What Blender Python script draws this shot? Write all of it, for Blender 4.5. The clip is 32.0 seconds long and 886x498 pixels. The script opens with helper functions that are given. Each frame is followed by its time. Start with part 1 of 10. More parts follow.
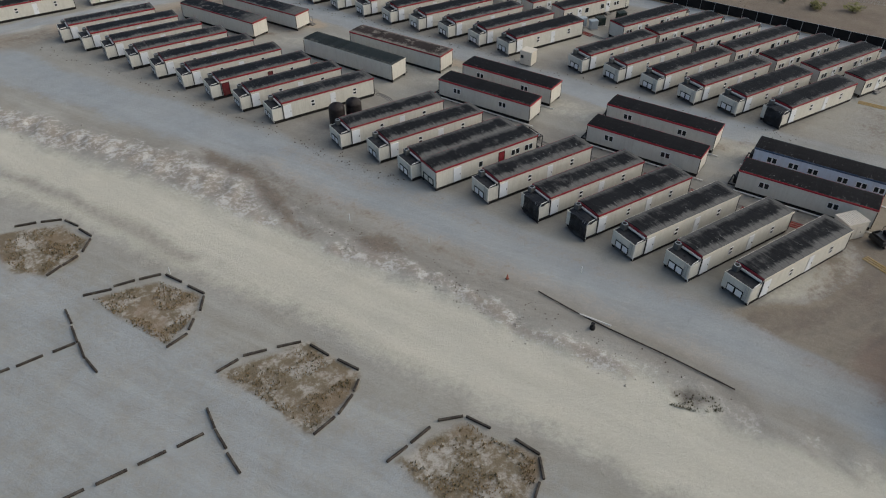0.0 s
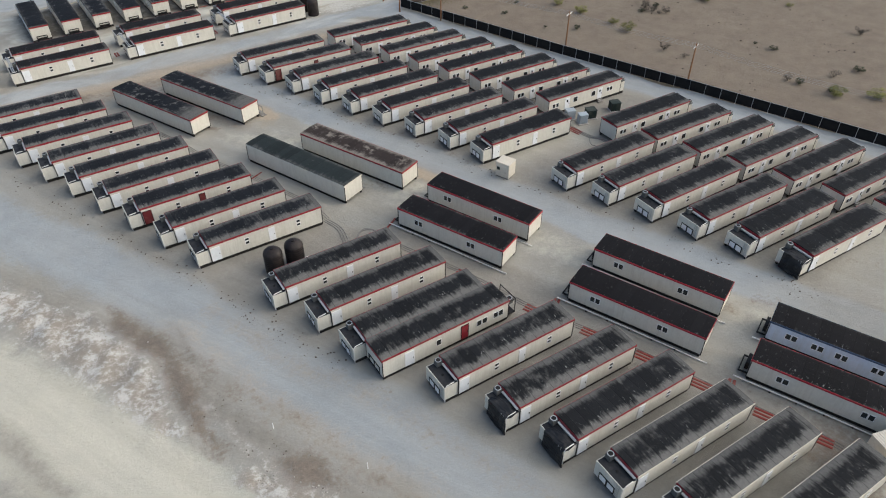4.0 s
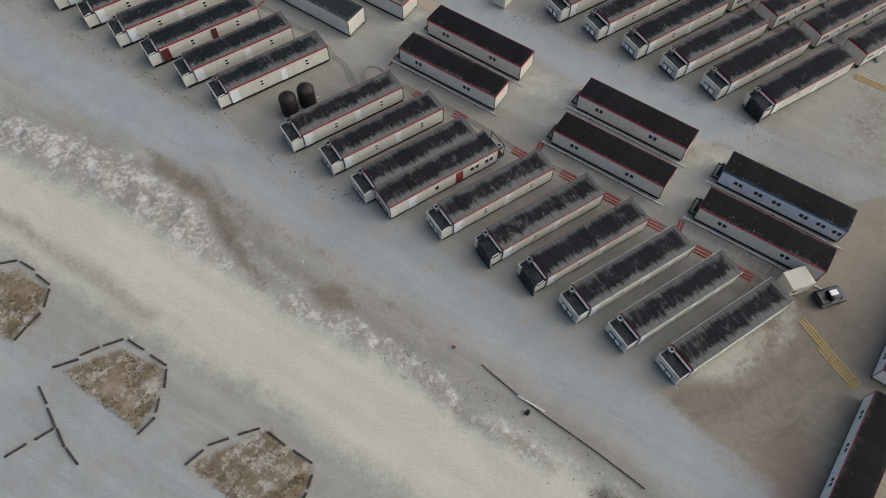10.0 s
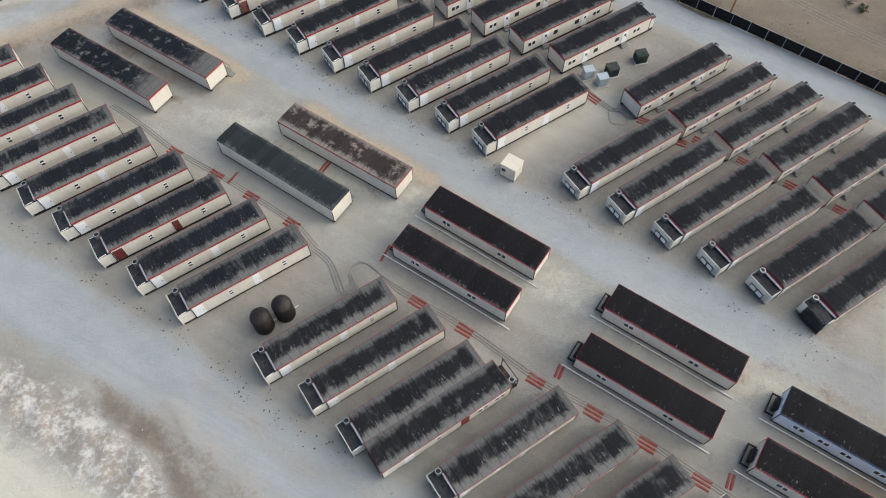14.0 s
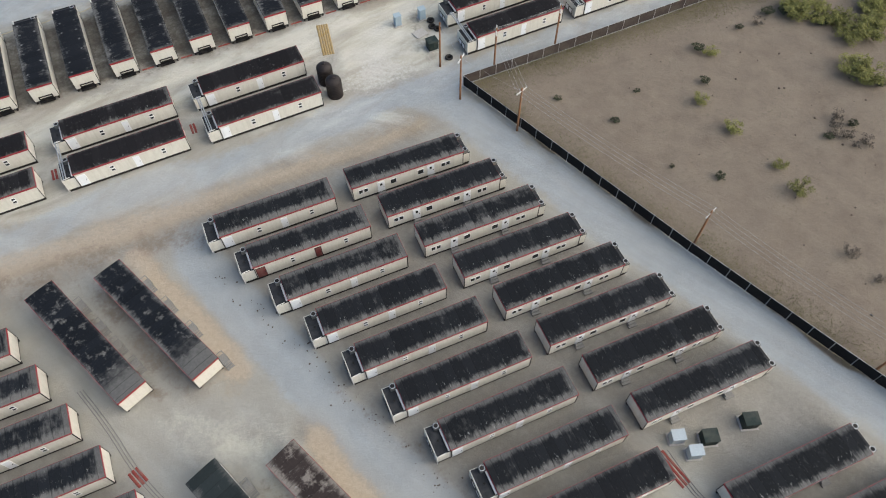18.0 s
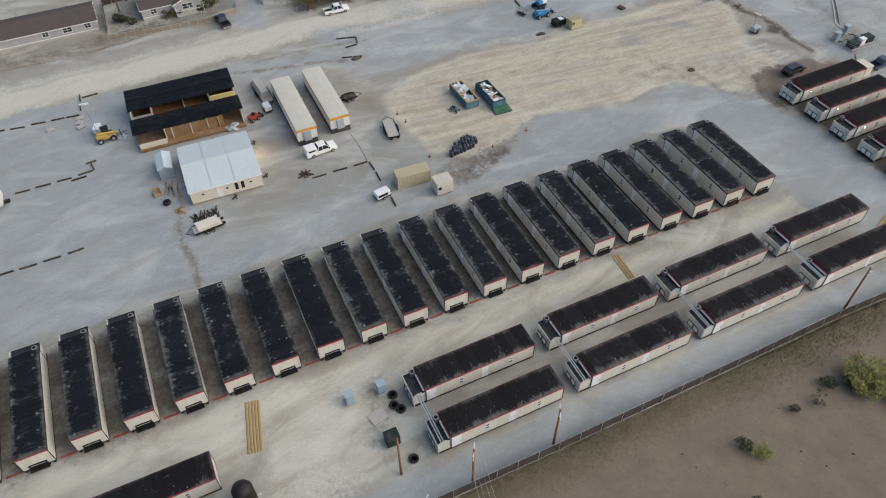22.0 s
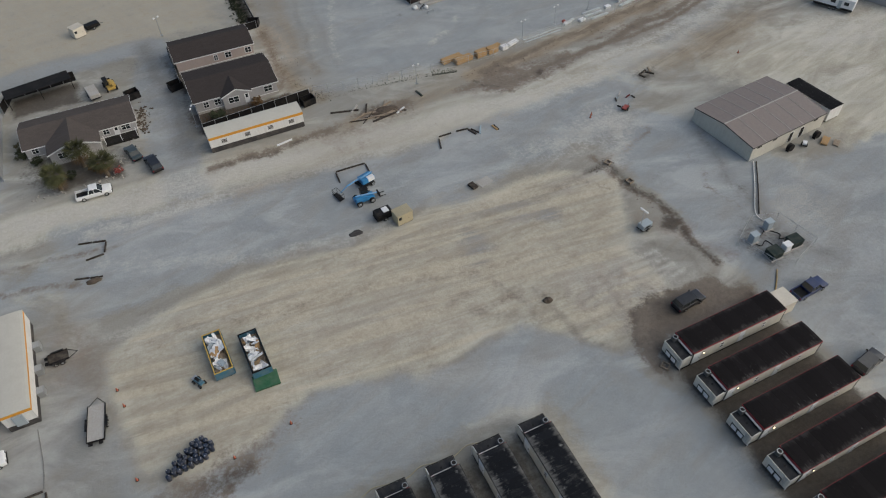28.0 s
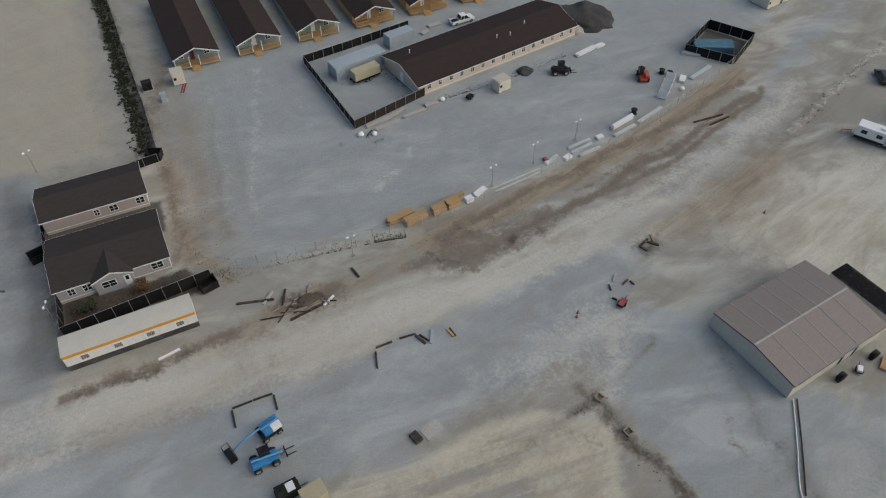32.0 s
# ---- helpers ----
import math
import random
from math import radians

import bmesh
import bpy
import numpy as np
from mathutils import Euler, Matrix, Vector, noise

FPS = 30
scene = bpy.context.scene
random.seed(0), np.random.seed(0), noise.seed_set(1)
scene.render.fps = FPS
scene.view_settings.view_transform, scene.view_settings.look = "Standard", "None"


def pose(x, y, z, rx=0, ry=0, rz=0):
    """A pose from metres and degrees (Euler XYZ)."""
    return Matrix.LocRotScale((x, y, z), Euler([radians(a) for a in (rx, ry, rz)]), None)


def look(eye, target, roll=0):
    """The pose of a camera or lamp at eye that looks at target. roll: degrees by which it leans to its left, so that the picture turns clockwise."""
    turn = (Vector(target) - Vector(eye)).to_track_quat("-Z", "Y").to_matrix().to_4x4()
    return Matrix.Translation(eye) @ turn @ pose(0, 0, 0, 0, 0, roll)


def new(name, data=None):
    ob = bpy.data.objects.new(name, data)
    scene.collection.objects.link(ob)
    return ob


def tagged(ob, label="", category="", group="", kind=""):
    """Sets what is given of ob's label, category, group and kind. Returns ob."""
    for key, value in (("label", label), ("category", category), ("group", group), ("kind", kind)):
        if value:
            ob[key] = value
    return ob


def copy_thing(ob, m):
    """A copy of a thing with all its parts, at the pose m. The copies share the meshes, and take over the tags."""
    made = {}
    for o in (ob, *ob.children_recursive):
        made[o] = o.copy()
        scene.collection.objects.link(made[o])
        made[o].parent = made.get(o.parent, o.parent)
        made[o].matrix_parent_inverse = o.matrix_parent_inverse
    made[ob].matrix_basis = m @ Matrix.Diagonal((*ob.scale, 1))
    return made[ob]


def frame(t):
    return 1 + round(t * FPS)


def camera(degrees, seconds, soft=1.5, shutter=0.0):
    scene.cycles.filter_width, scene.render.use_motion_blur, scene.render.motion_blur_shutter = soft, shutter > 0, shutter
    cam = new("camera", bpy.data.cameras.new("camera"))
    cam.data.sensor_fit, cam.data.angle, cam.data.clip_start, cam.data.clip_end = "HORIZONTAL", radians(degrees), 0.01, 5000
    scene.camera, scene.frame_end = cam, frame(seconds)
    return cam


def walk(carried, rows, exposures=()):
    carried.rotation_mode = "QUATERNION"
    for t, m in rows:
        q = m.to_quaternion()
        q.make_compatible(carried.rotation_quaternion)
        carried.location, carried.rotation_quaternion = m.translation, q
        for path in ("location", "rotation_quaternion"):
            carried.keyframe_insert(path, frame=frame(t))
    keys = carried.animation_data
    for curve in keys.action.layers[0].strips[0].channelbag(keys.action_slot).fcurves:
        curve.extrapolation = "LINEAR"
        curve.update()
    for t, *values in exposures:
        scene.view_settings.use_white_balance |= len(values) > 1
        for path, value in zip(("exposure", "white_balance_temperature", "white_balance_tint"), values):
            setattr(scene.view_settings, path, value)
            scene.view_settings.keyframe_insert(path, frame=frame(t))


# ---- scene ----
cam = camera(64.6, 32.0, 1.1)
METRES, EYE, TILT, LEAN, TURN = 295.0, 53.0, -38.87, 0.04, -34.0
ROWS = [
    (0.0, 0.0, 0.0, 0.0, 0.0, 0.0, -0.0),
    (0.5, 0.0046, 0.0141, 0.0121, -0.0, 0.02, 0.03),
    (1.0, 0.0085, 0.0287, 0.0241, -0.02, 0.03, 0.04),
    (1.5, 0.0117, 0.0439, 0.0359, -0.04, 0.03, 0.03),
    (2.0, 0.0144, 0.0568, 0.0489, -0.02, -0.01, -0.03),
    (2.5, 0.0161, 0.0623, 0.0602, 0.01, -0.03, -0.1),
    (4.5, 0.0188, 0.0538, 0.0836, -0.12, -1.95, -0.33),
    (5.0, 0.0191, 0.0502, 0.0877, -0.19, -4.21, -0.34),
    (5.5, 0.0195, 0.0463, 0.0924, -0.2, -6.69, -0.35),
    (6.0, 0.0195, 0.0425, 0.0972, -0.18, -9.16, -0.32),
    (6.5, 0.0196, 0.0385, 0.1024, -0.15, -11.6, -0.29),
    (7.0, 0.0199, 0.0344, 0.1078, -0.09, -14.06, -0.26),
    (7.5, 0.0199, 0.0303, 0.1131, -0.05, -16.47, -0.24),
    (8.0, 0.0201, 0.0262, 0.1184, 0.01, -18.91, -0.21),
    (8.5, 0.0202, 0.0222, 0.1238, 0.07, -21.24, -0.2),
    (9.0, 0.0203, 0.0193, 0.128, 0.14, -22.37, -0.19),
    (9.5, 0.0202, 0.0195, 0.1308, 0.1, -22.44, -0.3),
    (10.0, 0.0198, 0.0232, 0.1344, 0.06, -22.45, -0.38),
    (10.5, 0.0194, 0.0295, 0.1399, 0.01, -22.44, -0.43),
    (11.0, 0.0192, 0.0378, 0.1468, -0.01, -22.43, -0.41),
    (11.5, 0.0188, 0.0477, 0.1552, -0.08, -22.48, -0.34),
    (12.0, 0.0188, 0.0585, 0.1641, -0.12, -22.43, -0.19),
    (12.5, 0.019, 0.0703, 0.174, -0.13, -22.41, -0.05),
    (13.0, 0.0188, 0.0829, 0.1845, -0.19, -22.42, 0.05),
    (13.5, 0.0193, 0.096, 0.1951, -0.15, -22.31, 0.19),
    (14.0, 0.0193, 0.1083, 0.2053, -0.16, -22.3, 0.28),
    (14.5, 0.0195, 0.1224, 0.2167, -0.15, -22.23, 0.37),
    (16.5, 0.0205, 0.1823, 0.2663, 6.9, -22.58, -4.98),
    (17.0, 0.0205, 0.1976, 0.2789, 7.16, -22.6, -5.19),
    (17.5, 0.0198, 0.213, 0.2912, 7.18, -21.76, -5.22),
    (18.0, 0.0184, 0.2286, 0.3035, 7.16, -19.64, -5.28),
    (18.5, 0.0171, 0.244, 0.3158, 7.2, -15.63, -5.29),
    (19.0, 0.0151, 0.2601, 0.3288, 7.18, -11.54, -5.4),
    (19.5, 0.0132, 0.276, 0.3415, 7.18, -9.01, -5.46),
    (20.0, 0.0111, 0.2913, 0.3544, 7.2, -8.75, -5.49),
    (20.5, 0.0087, 0.3073, 0.3672, 7.25, -8.74, -5.47),
    (21.0, 0.0075, 0.323, 0.3803, 7.36, -8.84, -5.37),
    (21.5, 0.0088, 0.3384, 0.3927, 7.55, -8.84, -5.24),
    (22.0, 0.0116, 0.3538, 0.4049, 7.67, -8.87, -5.15),
    (22.5, 0.0157, 0.3686, 0.4164, 7.72, -8.89, -5.07),
    (23.0, 0.021, 0.3834, 0.4278, 7.73, -8.92, -4.99),
    (23.5, 0.0279, 0.3978, 0.4385, 7.82, -8.88, -4.89),
    (24.0, 0.0356, 0.4117, 0.4495, 7.86, -8.89, -4.8),
    (24.5, 0.0445, 0.4252, 0.4602, 7.93, -8.87, -4.64),
    (25.0, 0.0539, 0.4383, 0.4711, 7.96, -8.87, -4.5),
    (25.5, 0.0636, 0.4516, 0.4822, 7.99, -8.89, -4.34),
    (26.0, 0.0732, 0.465, 0.4931, 8.01, -8.85, -4.16),
    (26.5, 0.0813, 0.4789, 0.5046, 7.84, -8.82, -4.2),
    (28.5, 0.0983, 0.5365, 0.5534, 7.26, -8.73, -4.48),
    (29.0, 0.0994, 0.5515, 0.5659, 7.11, -8.73, -4.55),
    (29.5, 0.1001, 0.5669, 0.5781, 7.0, -8.72, -4.65),
    (30.0, 0.0999, 0.5826, 0.5904, 6.88, -8.72, -4.75),
    (30.5, 0.0993, 0.5984, 0.6028, 6.78, -8.72, -4.81),
    (31.0, 0.0982, 0.6144, 0.6155, 6.68, -8.74, -4.92),
    (31.5, 0.0969, 0.6304, 0.6281, 6.59, -8.75, -5.01),
    (32.0, 0.0955, 0.6465, 0.6409, 6.53, -8.6, -5.09),
]
walk(cam, [(t, pose(0, 0, EYE, TILT, LEAN, TURN) @ pose(METRES * x, METRES * y, METRES * z, 90 + pitch, roll, yaw)) for t, x, y, z, yaw, pitch, roll in ROWS], [(0, -0.10), (2.5, 0.29), (5, 0.48), (7, 0.30), (9, 0.13), (11.5, 0.20), (13, 0.48), (14.5, 0.73), (18, 0.61), (19.5, 0.46), (21, 0.29), (25, 0.06), (28, -0.24), (32, -0.30)])

# ---- world and light: a broad warm afterglow from +x under a soft sky ----
world = bpy.data.worlds.new("sky")
scene.world = world
world.use_nodes = True
wn = world.node_tree
sky = wn.nodes.new("ShaderNodeTexSky")
sky.sky_type, sky.sun_disc = "NISHITA", False
SUN_EL, SUN_AZ = 30.0, -34.0
sky.sun_elevation, sky.sun_rotation = radians(SUN_EL), radians(90 - SUN_AZ)
sky.air_density, sky.dust_density, sky.ozone_density = 1.0, 2.5, 1.5
wn.links.new(sky.outputs[0], wn.nodes["Background"].inputs[0])
wn.nodes["Background"].inputs[1].default_value = 0.15
sun = new("sun", bpy.data.lights.new("sun", "SUN"))
sun.data.energy, sun.data.angle, sun.data.color = 1.9, radians(80), (1.0, 0.96, 0.83)
sun_way = Vector((math.cos(radians(SUN_AZ)) * math.cos(radians(47)), math.sin(radians(SUN_AZ)) * math.cos(radians(47)), math.sin(radians(47))))
sun.matrix_basis = look(sun_way * 300, (0, 0, 0))

# ---- materials ----
def nodes(name):
    m = bpy.data.materials.new(name)
    m.use_nodes = True
    return m, m.node_tree, m.node_tree.nodes["Principled BSDF"]


def nd(tree, kind, **values):
    n = tree.nodes.new("ShaderNode" + kind)
    for key, value in values.items():
        if key in n.inputs:
            n.inputs[key].default_value = value
    return n


def noise_fac(tree, vec, scale, detail=4.0, rough=0.6, lo=0.3, hi=0.7, swirl=0.0):
    n = nd(tree, "TexNoise", Scale=scale, Detail=detail, Roughness=rough, Distortion=swirl)
    tree.links.new(vec, n.inputs["Vector"])
    r = tree.nodes.new("ShaderNodeMapRange")
    r.inputs["From Min"].default_value, r.inputs["From Max"].default_value = lo, hi
    tree.links.new(n.outputs["Fac"], r.inputs["Value"])
    return r.outputs["Result"]


def mix(tree, fac, a, b, blend="MIX"):
    n = tree.nodes.new("ShaderNodeMix")
    n.data_type, n.blend_type = "RGBA", blend
    for k, v in ((0, fac), (6, a), (7, b)):
        if isinstance(v, (int, float)):
            n.inputs[k].default_value = v
        elif isinstance(v, tuple):
            n.inputs[k].default_value = (*v, 1)
        else:
            tree.links.new(v, n.inputs[k])
    return n.outputs[2]


def calc(tree, op, a, b=0.0, c=None):
    n = tree.nodes.new("ShaderNodeMath")
    n.operation = op
    for k, v in ((0, a), (1, b), (2, c)):
        if v is None:
            continue
        if isinstance(v, (int, float)):
            n.inputs[k].default_value = v
        else:
            tree.links.new(v, n.inputs[k])
    return n.outputs[0]


def smooth(tree, v, lo, hi):
    r = tree.nodes.new("ShaderNodeMapRange")
    r.interpolation_type = "SMOOTHSTEP"
    r.inputs["From Min"].default_value, r.inputs["From Max"].default_value = lo, hi
    tree.links.new(v, r.inputs["Value"])
    return r.outputs["Result"]


def offset_coords(tree):
    """Local coordinates, shifted by each object's own random number."""
    tc = tree.nodes.new("ShaderNodeTexCoord")
    oi = tree.nodes.new("ShaderNodeObjectInfo")
    s = calc(tree, "MULTIPLY", oi.outputs["Random"], 91.0)
    v = tree.nodes.new("ShaderNodeVectorMath")
    tree.links.new(tc.outputs["Object"], v.inputs[0])
    tree.links.new(s, v.inputs[1])
    return tc.outputs["Object"], v.outputs[0], oi.outputs["Random"]


def surface(name, base, rough=0.7, metal=0.0, grain=0.12, grain_scale=6.0, stain=0.25, stain_scale=0.6, dirt=(0.30, 0.26, 0.21), bump=0.15, tint=0.0):
    """A worn surface: fine grain, larger stains of dust and a little relief."""
    m, t, p = nodes(name)
    _, v, rnd = offset_coords(t)
    g = noise_fac(t, v, grain_scale, 5, 0.65)
    s = noise_fac(t, v, stain_scale, 4, 0.6, 0.45, 0.75)
    dark = tuple(c * (1 - 2 * grain) for c in base)
    c = mix(t, g, dark, base)
    c = mix(t, calc(t, "MULTIPLY", s, stain), c, dirt)
    if tint:
        k = calc(t, "MULTIPLY_ADD", rnd, 2 * tint, 1 - tint)
        n = t.nodes.new("ShaderNodeVectorMath")
        n.operation = "SCALE"
        t.links.new(c, n.inputs[0])
        t.links.new(k, n.inputs["Scale"])
        c = n.outputs[0]
    t.links.new(c, p.inputs["Base Color"])
    p.inputs["Metallic"].default_value = metal
    p.inputs["Specular IOR Level"].default_value = 0.5 if rough < 0.5 else 0.25
    t.links.new(calc(t, "MULTIPLY_ADD", g, 0.15, rough - 0.08), p.inputs["Roughness"])
    if bump:
        b = nd(t, "Bump", Strength=bump, Distance=0.02)
        t.links.new(g, b.inputs["Height"])
        t.links.new(b.outputs[0], p.inputs["Normal"])
    return m


def siding(name, base, pitch=0.3, axis="X", dirt=(0.28, 0.24, 0.19), depth=0.4):
    """Ribbed metal or board siding with run-off stains near the ground and under the eaves' joints."""
    m, t, p = nodes(name)
    o, v, rnd = offset_coords(t)
    sep = t.nodes.new("ShaderNodeSeparateXYZ")
    t.links.new(o, sep.inputs[0])
    u = calc(t, "ADD", sep.outputs["X"], sep.outputs["Y"]) if axis == "X" else sep.outputs["Z"]
    w = calc(t, "PINGPONG", u, pitch / 2)
    rib = smooth(t, w, 0.0, pitch * 0.12)
    g = noise_fac(t, v, 3.0, 5, 0.65)
    mp = t.nodes.new("ShaderNodeMapping")
    mp.inputs["Scale"].default_value = (1.6, 1.6, 0.25)
    t.links.new(v, mp.inputs[0])
    run = noise_fac(t, mp.outputs[0], 1.3, 5, 0.7, 0.45, 0.8)
    c = mix(t, g, tuple(x * 0.88 for x in base), base)
    c = mix(t, calc(t, "MULTIPLY", run, 0.4), c, dirt)
    c = mix(t, rib, tuple(x * 0.94 for x in base), c)
    t.links.new(c, p.inputs["Base Color"])
    p.inputs["Roughness"].default_value = 0.55
    b = nd(t, "Bump", Strength=depth * 0.35, Distance=0.03)
    t.links.new(rib, b.inputs["Height"])
    t.links.new(b.outputs[0], p.inputs["Normal"])
    return m


def roof_sheet(name, base, dust=(0.186, 0.181, 0.170), amount=0.64, half=1.85, pitch=1.22, edge=0.75, streak=0.34, spot=0.6, patch=0.0, dots=False, long=17.7, tail=0.0, flecks=1.0):
    """Flat dark roof sheets: crosswise seams, pale dust washed across from the long edges, scuffs, differing from sheet to sheet."""
    m, t, p = nodes(name)
    o, v, rnd = offset_coords(t)
    sep = t.nodes.new("ShaderNodeSeparateXYZ")
    t.links.new(o, sep.inputs[0])

    def drawn(sx, sy, scale, lo, hi, swirl=0.0):
        mp = t.nodes.new("ShaderNodeMapping")
        mp.inputs["Scale"].default_value = (sx, sy, 1.0)
        t.links.new(v, mp.inputs[0])
        return noise_fac(t, mp.outputs[0], scale, 6, 0.66, lo, hi, swirl)
    ragged = drawn(1.5, 0.6, 1.2, 0.27, 0.73, 0.3)
    wash = drawn(3.2, 0.6, 1.0, 0.32, 0.70, 0.2)
    dash = drawn(3.4, 1.3, 1.3, 0.62, 0.66, 0.3)
    wn_ = t.nodes.new("ShaderNodeTexWhiteNoise")
    wn_.noise_dimensions = "1D"
    t.links.new(calc(t, "ADD", calc(t, "FLOOR", calc(t, "DIVIDE", sep.outputs["X"], pitch)), calc(t, "MULTIPLY", rnd, 53.0)), wn_.inputs["W"])
    sheet = wn_.outputs["Value"]
    blot = noise_fac(t, v, 0.3, 4, 0.6, 0.3, 0.72)
    patchy = noise_fac(t, v, 0.8, 5, 0.6, 0.3, 0.7)
    fine = noise_fac(t, v, 4.0, 6, 0.72, 0.3, 0.7)
    # a band of dust along each edge, its inner border jagged from sheet to sheet
    lim = calc(t, "MULTIPLY_ADD", sheet, 0.4, calc(t, "MULTIPLY_ADD", wash, 0.65, calc(t, "MULTIPLY_ADD", patchy, 0.55, calc(t, "MULTIPLY_ADD", rnd, 0.5, edge - 1.05))))
    d0 = sep.outputs["Y"]
    d1 = calc(t, "SUBTRACT", 2 * half, d0)
    d2 = calc(t, "SUBTRACT", long, sep.outputs["X"])

    def band(d, k):
        return calc(t, "SUBTRACT", 1.0, smooth(t, calc(t, "SUBTRACT", d, calc(t, "MULTIPLY", lim, k)), -0.35, 0.5))
    rim = calc(t, "MAXIMUM", band(d0, 1.0), calc(t, "MAXIMUM", calc(t, "MULTIPLY", band(d1, 0.75), 0.8), calc(t, "MULTIPLY", band(d2, 0.9), 0.8)))
    k = calc(t, "MULTIPLY_ADD", ragged, streak * 0.8, calc(t, "MULTIPLY_ADD", wash, streak * 0.7, calc(t, "MULTIPLY_ADD", patchy, 0.26, calc(t, "MULTIPLY_ADD", sheet, 0.08, calc(t, "MULTIPLY", blot, 0.34)))))
    fac = calc(t, "MAXIMUM", calc(t, "MULTIPLY", rim, 0.85), calc(t, "MULTIPLY", smooth(t, calc(t, "MULTIPLY_ADD", rnd, 0.15, k), 0.74, 1.25), 0.75))
    spots = noise_fac(t, v, 1.3, 3, 0.6, 0.70, 0.78)
    fac = calc(t, "MAXIMUM", fac, calc(t, "MULTIPLY", spots, spot * 0.8))
    if tail:
        fac = calc(t, "MAXIMUM", fac, calc(t, "MULTIPLY", smooth(t, calc(t, "MULTIPLY_ADD", patchy, 2.6, calc(t, "SUBTRACT", tail - 1.3, d2)), -1.2, 3.0), 0.62))
    if patch:
        torn = noise_fac(t, v, 0.75, 6, 0.66, 0.60 - patch, 0.70 - patch)
        fac = calc(t, "MAXIMUM", fac, calc(t, "MULTIPLY", torn, 0.75))
    if dots:
        px = calc(t, "PINGPONG", sep.outputs["X"], 1.22)
        py = calc(t, "SUBTRACT", calc(t, "ABSOLUTE", calc(t, "SUBTRACT", sep.outputs["Y"], half)), 1.15)
        far = calc(t, "SQRT", calc(t, "ADD", calc(t, "MULTIPLY", px, px), calc(t, "MULTIPLY", py, py)))
        near = calc(t, "SUBTRACT", 1.0, smooth(t, calc(t, "MULTIPLY_ADD", ragged, 0.34, calc(t, "MULTIPLY_ADD", fine, 0.24, far)), 0.16, 0.56))
        near = calc(t, "MULTIPLY", near, calc(t, "MULTIPLY", smooth(t, calc(t, "MULTIPLY_ADD", sheet, 0.5, patchy), 0.45, 1.15), 0.9))
    fac = calc(t, "MULTIPLY", fac, calc(t, "MULTIPLY_ADD", fine, 0.32, amount - 0.16))
    c = mix(t, fine, tuple(x * 0.7 for x in base), base)
    c = mix(t, calc(t, "MULTIPLY", sheet, 0.35), c, tuple(x * 1.8 for x in base))
    c = mix(t, fac, c, dust)
    beside = calc(t, "SUBTRACT", 1.0, smooth(t, calc(t, "ABSOLUTE", calc(t, "SUBTRACT", d0, calc(t, "ADD", lim, 0.35))), 0.3, 0.9))
    c = mix(t, calc(t, "MULTIPLY", dash, calc(t, "MULTIPLY_ADD", beside, 0.45 * flecks, 0.12 * flecks)), c, (0.30, 0.30, 0.29))
    if dots:
        c = mix(t, near, c, (0.34, 0.34, 0.33))
    w = calc(t, "PINGPONG", sep.outputs["X"], pitch / 2)
    seam = smooth(t, w, 0.0, 0.07)
    c = mix(t, calc(t, "MULTIPLY_ADD", seam, -0.5, 0.5), c, tuple(x * 0.5 for x in base))
    t.links.new(c, p.inputs["Base Color"])
    t.links.new(calc(t, "MULTIPLY_ADD", fac, 0.2, 0.74), p.inputs["Roughness"])
    p.inputs["Specular IOR Level"].default_value = 0.07
    b = nd(t, "Bump", Strength=0.4, Distance=0.04)
    t.links.new(calc(t, "ADD", seam, calc(t, "MULTIPLY", fine, 0.4)), b.inputs["Height"])
    t.links.new(b.outputs[0], p.inputs["Normal"])
    return m


def shingles(name, base, pitch=0.28):
    m, t, p = nodes(name)
    o, v, rnd = offset_coords(t)
    g = noise_fac(t, v, 9.0, 5, 0.7)
    s = noise_fac(t, v, 0.35, 4, 0.6)
    br = nd(t, "TexBrick", Scale=1.0)
    br.inputs["Brick Width"].default_value, br.inputs["Row Height"].default_value, br.inputs["Mortar Size"].default_value = 0.9, pitch, 0.012
    br.inputs["Color1"].default_value, br.inputs["Color2"].default_value, br.inputs["Mortar"].default_value = (*base, 1), (*[x * 0.78 for x in base], 1), (*[x * 0.5 for x in base], 1)
    t.links.new(o, br.inputs["Vector"])
    c = mix(t, calc(t, "MULTIPLY", g, 0.4), br.outputs["Color"], tuple(min(1, x * 1.5) for x in base))
    c = mix(t, calc(t, "MULTIPLY", s, 0.3), c, tuple(x * 0.7 for x in base))
    t.links.new(c, p.inputs["Base Color"])
    p.inputs["Roughness"].default_value = 0.9
    p.inputs["Specular IOR Level"].default_value = 0.15
    b = nd(t, "Bump", Strength=0.4, Distance=0.02)
    t.links.new(br.outputs["Fac"], b.inputs["Height"])
    b.invert = True
    t.links.new(b.outputs[0], p.inputs["Normal"])
    return m


CREAM = siding("cream_siding", (0.57, 0.55, 0.485))
WHITE_SIDING = siding("white_siding", (0.66, 0.65, 0.63))
BLUE_SIDING = siding("pale_blue_siding", (0.50, 0.56, 0.66))
PINK_SIDING = siding("pinkish_lap_siding", (0.40, 0.33, 0.30), 0.22, "Z")
GREY_SIDING = siding("grey_lap_siding", (0.36, 0.35, 0.35), 0.22, "Z")
TAN_SIDING = siding("tan_lap_siding", (0.52, 0.45, 0.36), 0.22, "Z")
TEAL_SIDING = siding("blue_green_lap_siding", (0.20, 0.27, 0.29), 0.22, "Z")
GREEN_SIDING = siding("grey_green_lap_siding", (0.24, 0.27, 0.20), 0.22, "Z")
